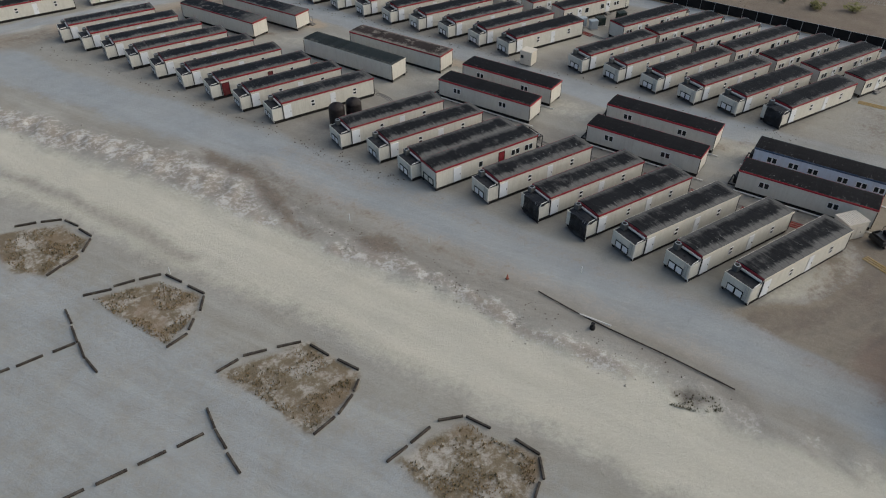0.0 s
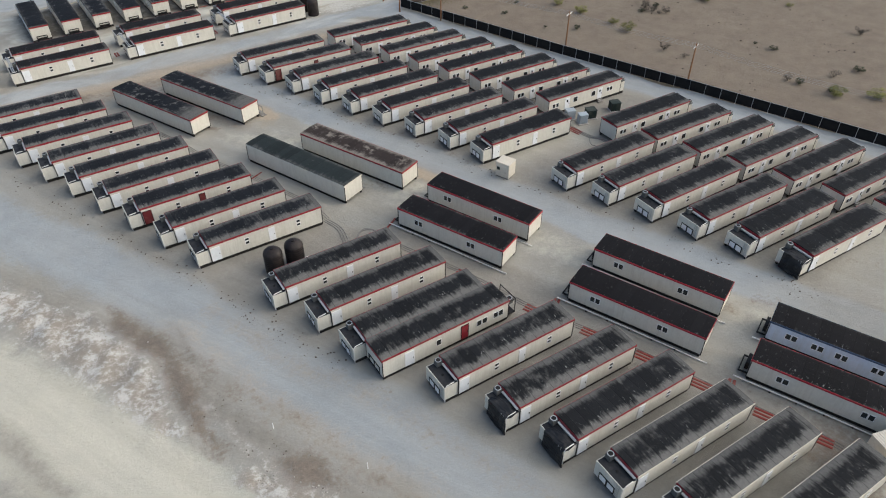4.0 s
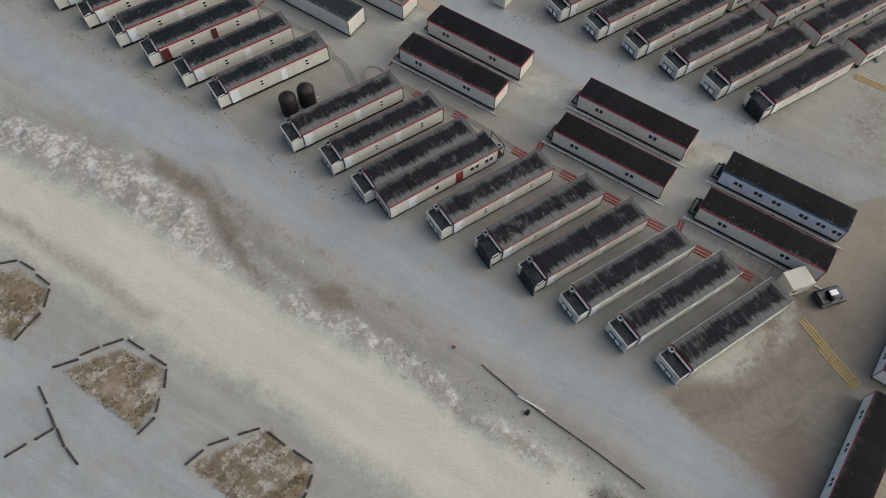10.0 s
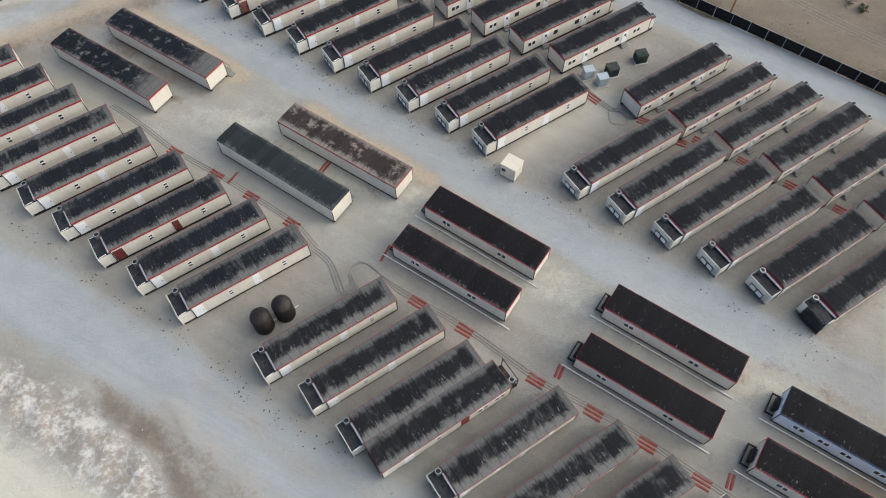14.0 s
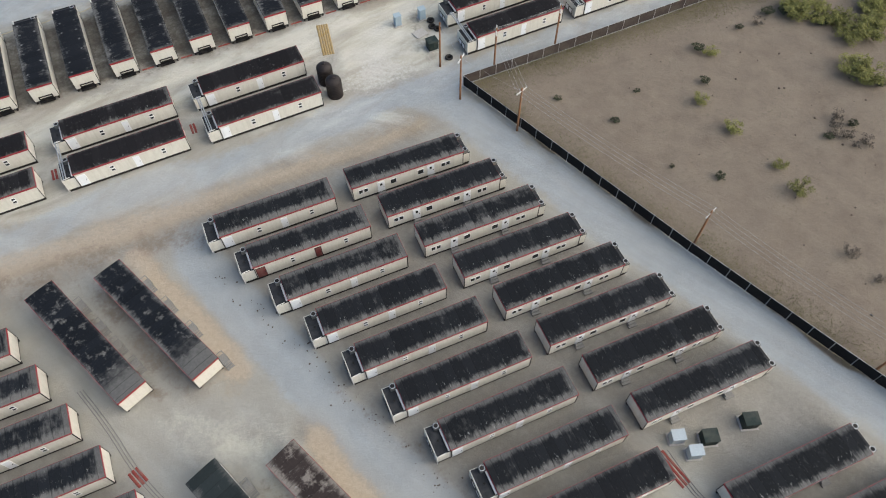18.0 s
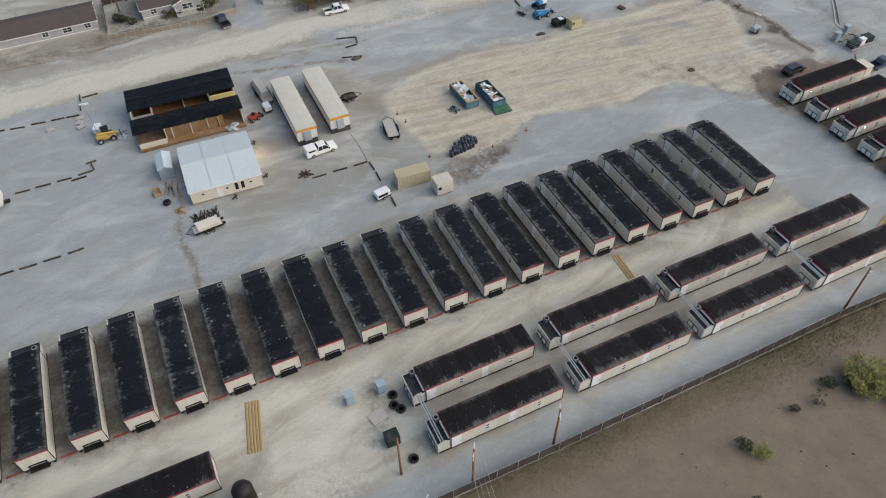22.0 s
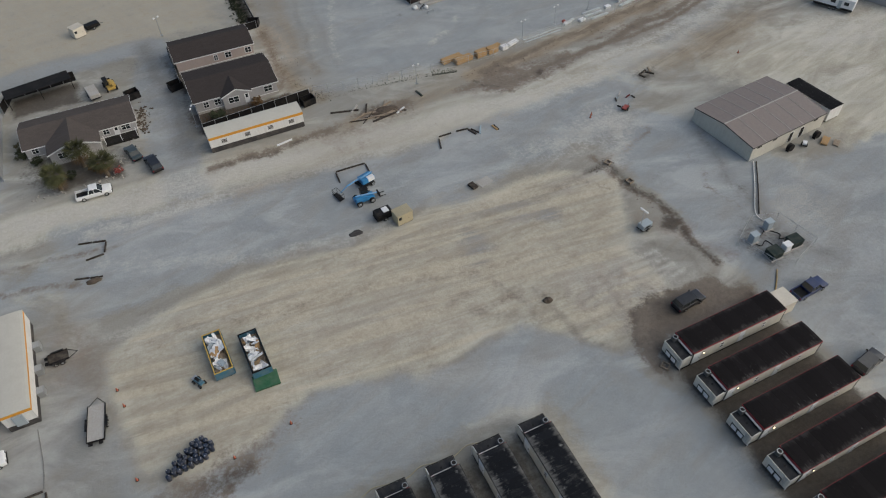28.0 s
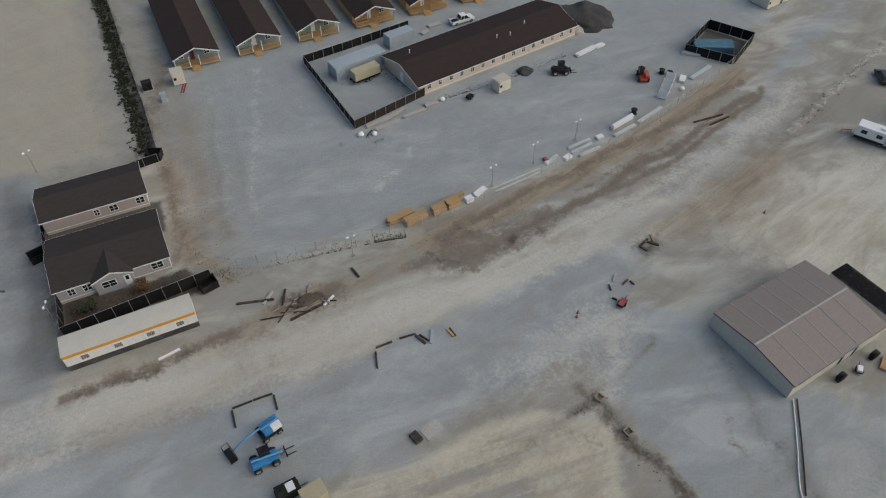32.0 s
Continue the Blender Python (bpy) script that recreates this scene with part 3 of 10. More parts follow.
rubble = any_of(0.6 * strip(windrow, 1.3, 2.0), area([(-12, 138), (2, 118), (7.2, 110.2), (10.6, 105.6), (14.3, 99.8), (18.0, 94.6), (20.5, 88.6), (22.5, 79.7), (22.0, 74.5), (21.5, 68.9), (19.2, 71.4), (17.5, 78.0), (14.8, 84.8), (11.5, 92.4), (7.9, 100.8), (2, 109), (-14, 132)], 2.4), strip([(25.6, 62.6), (27.0, 60.6), (29.1, 57.7), (31.3, 53.8), (33.7, 48.2), (35.1, 43.6), (36.5, 38.4), (39.4, 33), (40.5, 28)], 1.0, 1.3), 0.7 * strip([(42.5, 25), (44, 21)], 1.2, 1.5),
                area([(189, 222), (202, 221), (204, 211), (194, 207), (187, 213)], 3.0) * 0.45, strip([(276, 271.8), (288.2, 276.0), (305.8, 282.1), (322, 288.2)], 0.6, 1.0))
rank = area([(26, 183), (172, 183.5), (172, 202), (26, 202)], 1.6)
# brown soil; over rank and trailer blocks the gap shade is coloured in too
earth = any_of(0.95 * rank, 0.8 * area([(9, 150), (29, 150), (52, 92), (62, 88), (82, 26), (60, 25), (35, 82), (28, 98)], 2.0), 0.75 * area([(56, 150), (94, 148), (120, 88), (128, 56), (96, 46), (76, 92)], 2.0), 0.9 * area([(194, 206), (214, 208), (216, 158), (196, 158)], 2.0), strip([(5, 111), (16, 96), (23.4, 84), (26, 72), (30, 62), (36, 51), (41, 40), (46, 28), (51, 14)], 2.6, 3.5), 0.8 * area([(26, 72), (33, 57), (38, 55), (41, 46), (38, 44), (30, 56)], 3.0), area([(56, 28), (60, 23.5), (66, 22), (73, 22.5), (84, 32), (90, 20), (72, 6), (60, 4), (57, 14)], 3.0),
               0.8 * area([(70, 21), (100, 20), (112, 24), (98, 52), (88, 48), (80, 34)], 5.0), area([(-60, 146), (30, 148), (66, 149), (96, 152), (95, 157), (-60, 157)], 2.0), strip([(43, 151), (46, 140), (51, 127)], 2.0, 1.6), strip([(61, 117), (65, 106), (70, 95)], 2.2, 1.6), 0.8 * strip([(52, 116), (58, 98)], 1.4, 1.4), 0.5 * area([(150, 245), (185, 243), (203, 240), (186, 236), (165, 240)], 3.0), 0.6 * strip([(130, 271), (172, 269), (205, 267), (240, 270), (285, 284)], 2.4, 3.0),
               0.8 * area([(236, 262), (262, 272), (290, 283), (300, 276), (276, 262), (250, 256)], 6.0), 0.7 * area([(170, 282), (178, 282), (182, 330), (172, 345), (166, 330)], 4.0), 0.9 * area([(40, 289), (86, 288), (112, 286), (108, 281), (80, 280), (40, 279)], 3.0), area([(170, 318), (172, 345), (175, 360), (178, 330), (176, 296), (171, 284), (168.5, 290)], 2.0), strip([(204, 277), (220, 276.5), (240, 280), (262, 286), (280, 289)], 2.8, 2.4), 0.8 * area([(92, 212), (126.5, 212), (126, 250), (92, 252)], 3.0), 0.5 * area([(85, 255), (124, 247), (124, 238), (96, 240)], 4.0))
calm = any_of(area([(40, 260), (140, 262), (205, 262), (205, 270), (140, 277), (40, 279)], 3.0), strip(cream_road, 8.0, 4.0), area([(-60, 316), (164, 316), (166, 420), (-60, 420)], 3.0), 0.85 * area([(-12, 150), (29, 152), (96, 152), (130, 56), (112, 20), (56, 20), (35, 82)], 3.0), 0.6 * area(works, 3.0), 0.55 * area(field, 3.0))
pad = area([(59.7, 27.3), (63.6, 28.5), (72.0, 28.6), (77, 28.0), (75.7, 25.3), (73.2, 23.9), (68.0, 23.5), (63.9, 24.1)], 0.5)
earth = earth * (1 - pad)
marl = any_of(marl, 0.5 * pad, 0.46 * area([(44, 128), (60, 120), (70, 96), (76, 78), (90, 50), (94, 40), (86, 36), (77, 56), (66, 80), (57, 98), (48, 112)], 4.0))
red_earth = any_of(0.45 * area([(117.5, 247), (126.1, 246), (131, 236), (123, 228), (117.5, 236)], 3.5), 0.7 * strip([(169.5, 312), (168.8, 294), (166.5, 289)], 1.2, 1.8), 1.25 * area([(65.3, 17.7), (67.4, 15.8), (64.2, 12.5), (64.0, 10.2), (61.4, 8.7), (58.6, 11.4), (59.9, 15.7)], 1.6), 0.6 * strip([(57, 19), (60, 9), (66, -8)], 0.9, 1.4), 0.35 * strip([(38, 56.6), (39.5, 51), (44, 40)], 0.5, 1.0), 0.5 * area([(170, 262), (190, 266), (180, 272), (160, 271)], 4.0), 0.7 * strip([(217, 213), (208, 226), (214, 221)], 1.2, 2.0))
# near-black soil; area at y 296-303 and band at x 148 are painted shadow
mulch_and_shade = any_of(0.5 * strip([(204, 269.6), (212, 270.8), (226.6, 271.9), (241.7, 275.8), (256.2, 277.7)], 0.35, 0.9), 0.45 * strip([(206, 275.6), (216, 276.6), (231.8, 279.2), (246, 281.0)], 0.3, 0.9), 0.6 * strip([(193.2, 206.5), (195.8, 210.3), (200, 211.8), (204, 212.2)], 0.5, 1.1), 0.5 * strip([(211, 212), (213, 207.5), (215.5, 206)], 0.4, 1.0), 0.75 * area([(122.2, 279), (124, 275.8), (134.4, 275.2), (134.6, 280.4), (128, 284), (120.5, 285)], 1.2), 0.62 * area([(42.2, 24.6), (44.5, 23.6), (45.8, 20.8), (44.2, 20.0), (41.7, 22.1)], 0.9), 0.42 * area([(80.5, 284.6), (92, 282.5), (108.4, 282.8), (109.6, 287), (109.3, 301), (86, 307)], 1.5), 0.4 * area([(116.3, 281.8), (123.1, 275.6), (134.7, 274.3), (135.1, 284.5), (133.5, 288.0), (118.9, 295.5), (116.6, 286.5)], 1.2), 0.75 * strip([(202.4, 274), (203.4, 271), (206, 270)], 0.4, 0.7), 0.6 * strip([(204.6, 268.5), (208, 267.8), (213, 267.4)], 0.3, 0.7), 0.6 * strip([(211.7, 269.1), (220.7, 269.4), (233.7, 271.4), (247.5, 274.8), (260.3, 277.6)], 0.15, 0.6), 0.7 * area([(215.4, 269), (217.4, 269.6), (217, 271.2), (215.2, 270.8)], 0.7), 0.55 * strip([(208.5, 274.6), (214, 275.2), (220, 275.4)], 0.2, 0.6), 0.4 * area([(198.4, 305.4), (200.6, 305.4), (200.4, 303.4), (198.6, 303.4)], 0.8), 0.45 * strip([(173, 282.6), (188, 280.4), (201, 278.4)], 0.3, 1.2), 0.4 * area([(97.5, 164.5), (102, 165), (103.5, 172), (104, 178), (99.5, 178.5), (98, 172)], 1.8), area([(149.5, 288), (168, 286.5), (170.5, 281.5), (149.5, 280.5)], 0.8), area([(148.5, 303.4), (167, 303.4), (167, 296), (148.5, 296)], 0.8), 0.6 * strip([(148.4, 312), (148.2, 300), (148.6, 284)], 0.8, 1.6), area([(276, 302), (286, 307), (291, 299), (282, 294)], 1.0), 0.8 * area([(117.5, 309), (130, 310.5), (131, 302), (117, 302)], 1.0), 0.7 * strip([(165.6, 380), (166.4, 350), (167.6, 325), (168.6, 318)], 0.9, 1.0),
               # rank and trailer column below: dark soil with the gap shade coloured in
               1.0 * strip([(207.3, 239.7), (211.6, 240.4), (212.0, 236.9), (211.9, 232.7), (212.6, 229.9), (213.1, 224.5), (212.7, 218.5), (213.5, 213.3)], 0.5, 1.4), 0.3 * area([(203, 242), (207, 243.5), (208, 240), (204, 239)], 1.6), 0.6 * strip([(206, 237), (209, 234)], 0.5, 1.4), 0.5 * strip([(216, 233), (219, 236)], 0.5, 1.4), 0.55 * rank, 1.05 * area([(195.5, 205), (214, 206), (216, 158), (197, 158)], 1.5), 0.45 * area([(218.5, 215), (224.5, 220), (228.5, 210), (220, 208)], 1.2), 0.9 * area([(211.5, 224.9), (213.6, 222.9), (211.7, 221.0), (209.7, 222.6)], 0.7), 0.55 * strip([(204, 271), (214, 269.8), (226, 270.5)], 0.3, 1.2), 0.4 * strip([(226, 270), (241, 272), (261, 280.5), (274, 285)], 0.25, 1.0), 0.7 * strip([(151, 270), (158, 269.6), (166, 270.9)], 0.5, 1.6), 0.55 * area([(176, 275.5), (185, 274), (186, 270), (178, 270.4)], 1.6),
               0.7 * area([(120, 286), (134, 284), (134, 277), (121, 276)], 2.0), 0.45 * strip([(229, 226), (226.5, 216), (230, 207)], 0.7, 2.2), 0.35 * strip([(228, 229), (233, 242)], 0.7, 1.8), 0.5 * area([(140.5, 210.5), (131, 207.5), (128, 210), (137, 214.5)], 2.0), 0.5 * area([(195, 206.6), (200, 212), (207, 211), (203, 206.8)], 1.5), 0.5 * strip([(222, 308.6), (238, 308.2), (250, 310.5)], 0.3, 1.2), 0.7 * area([(231, 261.5), (237, 261), (237, 258.5), (232, 258)], 1.4), 0.6 * area([(134, 213), (141, 214), (141, 211), (135, 210)], 1.0), 0.6 * area([(120, 295), (140, 316), (146, 314), (132, 300)], 4.0) * 0.5)
# wheel tracks; flat fills over trailer blocks and rank paint in gap shade
tracks = any_of(0.75 * strip([(181, 225), (183.5, 219), (183, 215)], 0.35, 0.9), 0.7 * strip([(175, 221.5), (179, 219), (182, 217.5)], 0.6, 1.3), 0.6 * strip([(168, 224), (176, 224.5), (184, 222)], 0.3, 0.9), 0.8 * strip([(186, 216), (187, 211), (190.4, 207.4)], 0.5, 0.9), 0.75 * strip([(185.6, 221.6), (186, 216)], 0.3, 0.8), 0.7 * strip([(204.6, 222), (210.6, 217.4), (209.5, 213.4)], 0.4, 1.0), *[0.7 * strip([(188 + 0.5 * k, 212.2 + 1.5 * k), (198, 212.6 + 1.5 * k), (208 - 0.6 * k, 213.3 + 1.4 * k)], 0.12, 0.5) for k in range(5)], 0.34 * area([(58, 146), (94, 148), (120, 88), (128, 56), (96, 46), (78, 92)], 2.0), 0.3 * area([(12, 146), (29, 146), (52, 92), (62, 88), (82, 28), (62, 27), (37, 82)], 2.0), 0.45 * rank, 0.4 * area([(139.5, 284), (148, 284), (148.5, 317), (110, 319), (110, 312), (139.5, 311)], 2.5), 0.32 * area([(216, 226), (236, 224), (262, 222), (262, 190), (217, 190)], 5.0), 0.8 * strip([(23.2, 87.4), (24.1, 80.2), (23.3, 73.6), (22.5, 68.4), (24.4, 65.4)], 0.25, 0.7), 0.7 * strip([(25.4, 87.1), (26.4, 81.9), (26.3, 74.6), (25.1, 69.5)], 0.25, 0.7), *[0.85 * strip(w, 0.22, 0.6) for w in ([(58.3, 28.7), (59.9, 25.6), (63.0, 23.0), (67.7, 22.0), (72.1, 22.6), (76.0, 23.6), (80, 26)], [(57.8, 28.0), (59.5, 24.6), (62.7, 22.3), (67.3, 21.3), (72.3, 21.9), (76.4, 23.0)], [(57.6, 27.0), (59.2, 23.7), (62.5, 21.5), (67.0, 20.5), (72.4, 21.1), (76.6, 22.3)], [(57.3, 22.8), (61.3, 20.4), (66.3, 19.0), (72.2, 19.2), (76.6, 20.5)], [(59.2, 18.5), (64.8, 17.6), (71.7, 17.9), (76.0, 18.3)], [(59.0, 17.0), (64.6, 16.4), (71.5, 16.5)])], 0.7 * strip([(48.0, 21.1), (48.1, 19.3), (47.6, 17.4), (48.6, 8)], 0.3, 0.7), 0.6 * strip([(47.4, 21.3), (47.3, 19.3), (46.8, 17.4), (47.6, 8)], 0.15, 0.5), 0.65 * strip([(136.2, 238.1), (149.7, 234.4), (163.6, 232.6), (179.0, 228.3), (193.1, 226.9)], 0.3, 1.2), 0.65 * strip([(157.9, 216.8), (169.5, 215.4), (181.3, 216.0), (189.4, 217.9)], 0.3, 1.2), 0.65 * strip([(131.8, 243.2), (142.3, 243.1), (154.3, 242.7), (166.4, 240.2)], 0.3, 1.2), 0.8 * strip([(145, 318), (145.5, 300), (146.5, 290), (145.6, 277)], 2.2, 3.0), 0.45 * area([(189, 207), (198, 214), (212, 214), (217, 207)], 3.5), 1.0 * strip([(-8, 110), (1.7, 90.2), (5.1, 82.6), (8.4, 75.9), (11.6, 70.4)], 0.6, 1.6), 0.5 * strip([(11.6, 70.4), (15, 62)], 0.4, 1.6), 0.7 * strip([(17, 95), (24, 83), (26, 73), (28.5, 65)], 0.5, 1.0), 0.6 * strip([(19, 93), (25.5, 82), (27.5, 72), (30, 63)], 0.4, 0.9),
                0.7 * strip([(56, 27), (61, 22.6), (67, 21), (76, 24), (84, 33)], 0.45, 0.9), 0.6 * strip([(57, 29), (62, 25), (68, 23.6), (75, 27), (82, 36)], 0.45, 0.9), 0.7 * strip([(58, 24), (64, 20), (72, 19), (82, 22)], 0.4, 0.9), 0.5 * strip([(60, 20), (68, 14), (80, 12)], 0.4, 0.9),
                0.6 * strip([(181, 326), (177, 303), (175.3, 291)], 0.6, 1.6), 0.5 * strip([(184.5, 325), (181, 303), (180, 291)], 0.5, 1.6), 0.5 * strip([(128, 262), (168, 259), (200, 255), (220, 246)], 0.5, 1.6), 0.6 * strip([(60, 271.5), (140, 274), (172, 270), (205, 267)], 0.6, 1.2),
                0.7 * strip([(196, 238), (202, 238), (210, 240.5)], 0.6, 1.4), 0.55 * strip([(240, 246), (262, 240), (284, 250)], 0.6, 2.0), 0.6 * strip([(243, 257), (268, 268), (296, 280), (330, 300)], 0.6, 1.6), 0.8 * strip([(229, 224), (226, 215), (230, 206)], 1.6, 3.0), 0.6 * strip([(228, 228), (232, 240)], 1.4, 2.2))
smear = any_of(0.62 * area([(30, 263), (140, 264.5), (172, 262.5), (205, 261), (205, 268), (172, 270), (140, 273.5), (30, 276)], 3.0), *[0.95 * strip([(187.2 + 0.5 * k, 211.4 + 1.5 * k), (198, 211.8 + 1.5 * k), (209 - 0.6 * k, 212.6 + 1.4 * k)], 0.35, 0.7) for k in range(6)], 0.75 * strip([(190, 208), (194, 214), (203, 221)], 0.5, 0.8), 0.12 * area(field, 1.2), 0.7 * strip([(178.7, 262.9), (192.9, 265.0), (208.8, 264.6), (226.8, 264.0), (249.8, 267.6), (277.7, 278.9)], 2.0, 2.4), 0.7 * strip([(127.2, 240.7), (141.8, 240.3), (155.7, 238.7), (173.0, 234.6), (191.3, 233.9)], 0.7, 1.4), 0.65 * strip([(151.3, 223.5), (162.7, 221.4), (175.3, 220.8), (187.5, 220.8), (198.5, 221.9)], 0.6, 1.4), 0.6 * strip([(140, 229), (156, 227.5), (172, 225.5), (190, 225)], 0.6, 1.4), 0.6 * strip([(121.4, 269.8), (138.0, 266.9), (155.4, 263.9), (178.7, 262.9)], 1.2, 2.2),0.8 * area([(84, 167), (93, 172), (97, 166), (89, 164)], 2.5), 0.8 * strip([(201, 238), (211, 239.5), (217, 244), (222, 250)], 2.0, 2.5), 0.7 * strip([(201, 290), (205, 293)], 0.8, 1.5), 0.6 * strip([(209, 296), (210, 298)], 0.7, 1.2), 0.6 * strip([(192, 335), (188.7, 319), (183, 305), (181, 292)], 0.8, 1.8), 0.55 * strip([(182, 332), (179.6, 312), (177, 296)], 0.6, 1.6), 0.45 * strip([(197, 321), (195.6, 304), (199, 292)], 0.7, 2.0), 0.4 * strip([(206, 304), (222, 298), (240, 300)], 1.0, 2.5),
               0.8 * area([(189, 222), (203, 222), (204, 211), (194, 208)], 3.0), 0.85 * strip([(227.5, 268.1), (242.3, 270.4), (258.3, 272.4), (274.7, 276.1), (288.6, 282.5)], 1.3, 2.5), 0.6 * area([(262, 250), (280, 262), (296, 258), (290, 244)], 6.0), 0.8 * strip([(127, 263), (160, 262), (196, 262), (222, 262), (240, 268)], 1.6, 2.5), 0.6 * area([(196, 250), (224, 256), (226, 246), (206, 244)], 4.0), 0.5 * area([(225, 222), (240, 224), (238, 212), (228, 210)], 4.0), 0.6 * strip([(128, 256), (150, 246), (178, 242)], 1.2, 2.5), 0.5 * area([(140, 230), (165, 232), (186, 224), (160, 222)], 4.0))
dirt = any_of(0.8 * strip([(206, 276), (215.0, 277.0), (231.8, 279.5), (245.9, 281.4), (261.1, 283.7), (278.1, 288.2)], 1.1, 1.2), 0.95 * strip([(203.4, 269.4), (209.2, 270.3), (215.0, 271.0), (226.6, 271.7), (241.7, 275.6), (256.2, 277.5), (277.2, 283.7)], 1.1, 1.0), 0.8 * area([(204.5, 276.7), (212.7, 275.4), (215.6, 270.7), (207.6, 267.3), (202.3, 269.2)], 1.4),
              0.62 * area([(56.6, 28.3), (61.7, 25.4), (64.2, 23.3), (68.5, 22.9), (72.3, 23.4), (77.7, 24.3), (73.8, 21.8), (70.5, 20.5), (65.2, 20.8), (60.8, 20.9), (57.3, 22.8), (56, 26)], 0.8),
              0.9 * area([(193.2, 208.2), (195.5, 210.9), (199.1, 212.0), (204.3, 212.6), (210.3, 212.8), (212.6, 208.5), (216.4, 207.1), (214.1, 204.7), (205.7, 204.9), (198.8, 205.5), (195.5, 203.5), (194.7, 198.0), (193.2, 202.0), (192.6, 204.8)], 1.2), area([(193.4, 208), (195.6, 210.6), (199, 211.6), (202, 209), (197, 206)], 1.4),
              0.62 * area([(128.7, 213.7), (130.9, 214.9), (136.0, 213.2), (138.9, 210.9), (137.9, 208.5), (134.6, 207.5), (130.4, 206.4), (127.5, 208.4), (126.2, 212.2)], 1.0), 0.7 * strip([(40.3, 143.2), (44.0, 133.4), (46.4, 127.6)], 1.2, 1.2), 0.62 * strip([(225.2, 235.1), (225.1, 230.5), (223.6, 227.8), (225.3, 222.8), (225.1, 219.8)], 0.5, 1.4), 0.7 * strip([(211.8, 241.6), (216.7, 242.1), (223.6, 245.0)], 0.7, 1.4),
              0.5 * area([(38, 150), (48, 148), (54, 126), (49, 126), (42, 142)], 1.5), 0.4 * area([(51, 116), (57, 114), (66, 95), (60, 95)], 1.5), 0.9 * area([(20.5, 95.1), (24.6, 85.3), (25.8, 77.0), (24.8, 69.7), (26.0, 65.9), (24.3, 65.3), (22.6, 71.2), (22.6, 80.1), (20.4, 88.1)], 1.6), 0.85 * area([(28.7, 63.2), (33.7, 60.8), (33.8, 55.6), (29.1, 57.7)], 1.6), 0.55 * strip([(26, 80), (31, 69), (35, 59), (39, 48)], 1.6, 3.0), 0.85 * strip([(106.8, 260.3), (115.2, 259.5), (124.0, 259.2), (130.7, 258.7)], 0.4, 1.0), 0.95 * strip([(86.3, 258.0), (94.2, 258.2), (101.2, 258.2), (108.2, 256.7), (116.2, 254.7), (124.6, 253.2)], 0.45, 1.0), 0.7 * strip([(75.8, 285.8), (82.1, 284.8), (91.7, 282.9), (106.8, 279.1)], 0.8, 1.4),
              0.62 * area([(202.2, 274.5), (203.2, 271), (204.8, 268), (210.7, 267.3), (216, 267), (221.7, 268.1), (225.8, 270.2), (222, 273), (212, 275.4)], 1.2), 0.6 * strip([(147.5, 244.9), (152.2, 244.3), (158.7, 243.4), (161.3, 243.3)], 0.35, 1.0), 0.5 * strip([(177.1, 220.9), (182.5, 221.3), (185.5, 218.8), (188.9, 220.1)], 0.6, 1.4), 0.8 * strip([(39.7, 70.3), (40.3, 67.0), (42.4, 63.6)], 0.1, 0.7), 0.7 * strip([(43.0, 57.5), (44.2, 53.9), (45.1, 50.6)], 0.1, 0.7), 0.5 * area([(70, 21), (73, 14), (66, 9), (60, 6), (58, 14), (62, 19)], 3.0), 0.4 * strip([(57, 26), (62, 21), (68, 22), (76, 24)], 2.2, 3.0),
              0.85 * strip([(199, 271.5), (213, 271.2), (224, 272.5)], 2.0, 2.4), 1.1 * strip([(220, 271.4), (237.7, 273.4), (249.8, 274.2), (264, 277.6), (276, 281.9), (280, 284.2)], 0.55, 1.0), 0.9 * strip([(278.6, 283.4), (280.6, 284.6)], 1.0, 1.2), 1.0 * strip([(231, 275.6), (246.4, 277.4), (255, 279.3)], 0.25, 0.7), 0.45 * area([(274, 271), (279, 275), (280, 271.5), (276, 269.5)], 1.6), area([(148, 288), (168, 285.5), (170.5, 281), (149, 281)], 1.4), 0.7 * strip([(169.5, 312), (168.8, 294), (166.5, 289)], 1.2, 1.8), 0.85 * strip([(149, 270), (160, 270.6), (172, 271.8)], 1.4, 1.6), 0.9 * strip([(178, 272.5), (187, 272)], 2.0, 1.8),
              0.7 * strip([(208, 239.6), (211, 240)], 0.6, 1.2), strip([(210, 243), (211.6, 234), (213, 224), (213.6, 213)], 0.6, 1.6), 0.45 * area([(57, 27), (62, 22), (72, 21), (76, 8), (62, 3), (58, 12)], 4.0),
              0.7 * area([(127, 212), (140, 216.5), (150, 218), (141, 211.5), (130, 208)], 2.5), 0.6 * strip([(166, 315), (170, 330), (176, 345)], 3.0, 3.0), 0.55 * strip([(58, 149), (70, 147), (40, 152), (0, 153)], 3.0, 3.0), 0.5 * strip([(66, 122), (72, 108), (78, 94)], 1.0, 1.5),
              0.85 * strip([(84, 204), (84, 216), (85, 226)], 0.7, 1.2), 0.5 * area([(100, 34), (140, 24), (140, 52), (104, 48)], 6.0), 0.6 * area([(76, 42), (90, 20), (72, 8), (64, 24)], 5.0), 0.55 * strip([(80, 52), (88, 50), (97, 27)], 1.6, 2.0),
              0.5 * strip([(105, 211.5), (112, 217.5), (117, 207)], 0.35, 0.9), 0.5 * strip([(76, 263.5), (110, 262), (123, 263)], 0.7, 1.5), 0.5 * strip([(104, 222), (101, 236), (106, 243)], 0.5, 1.0))
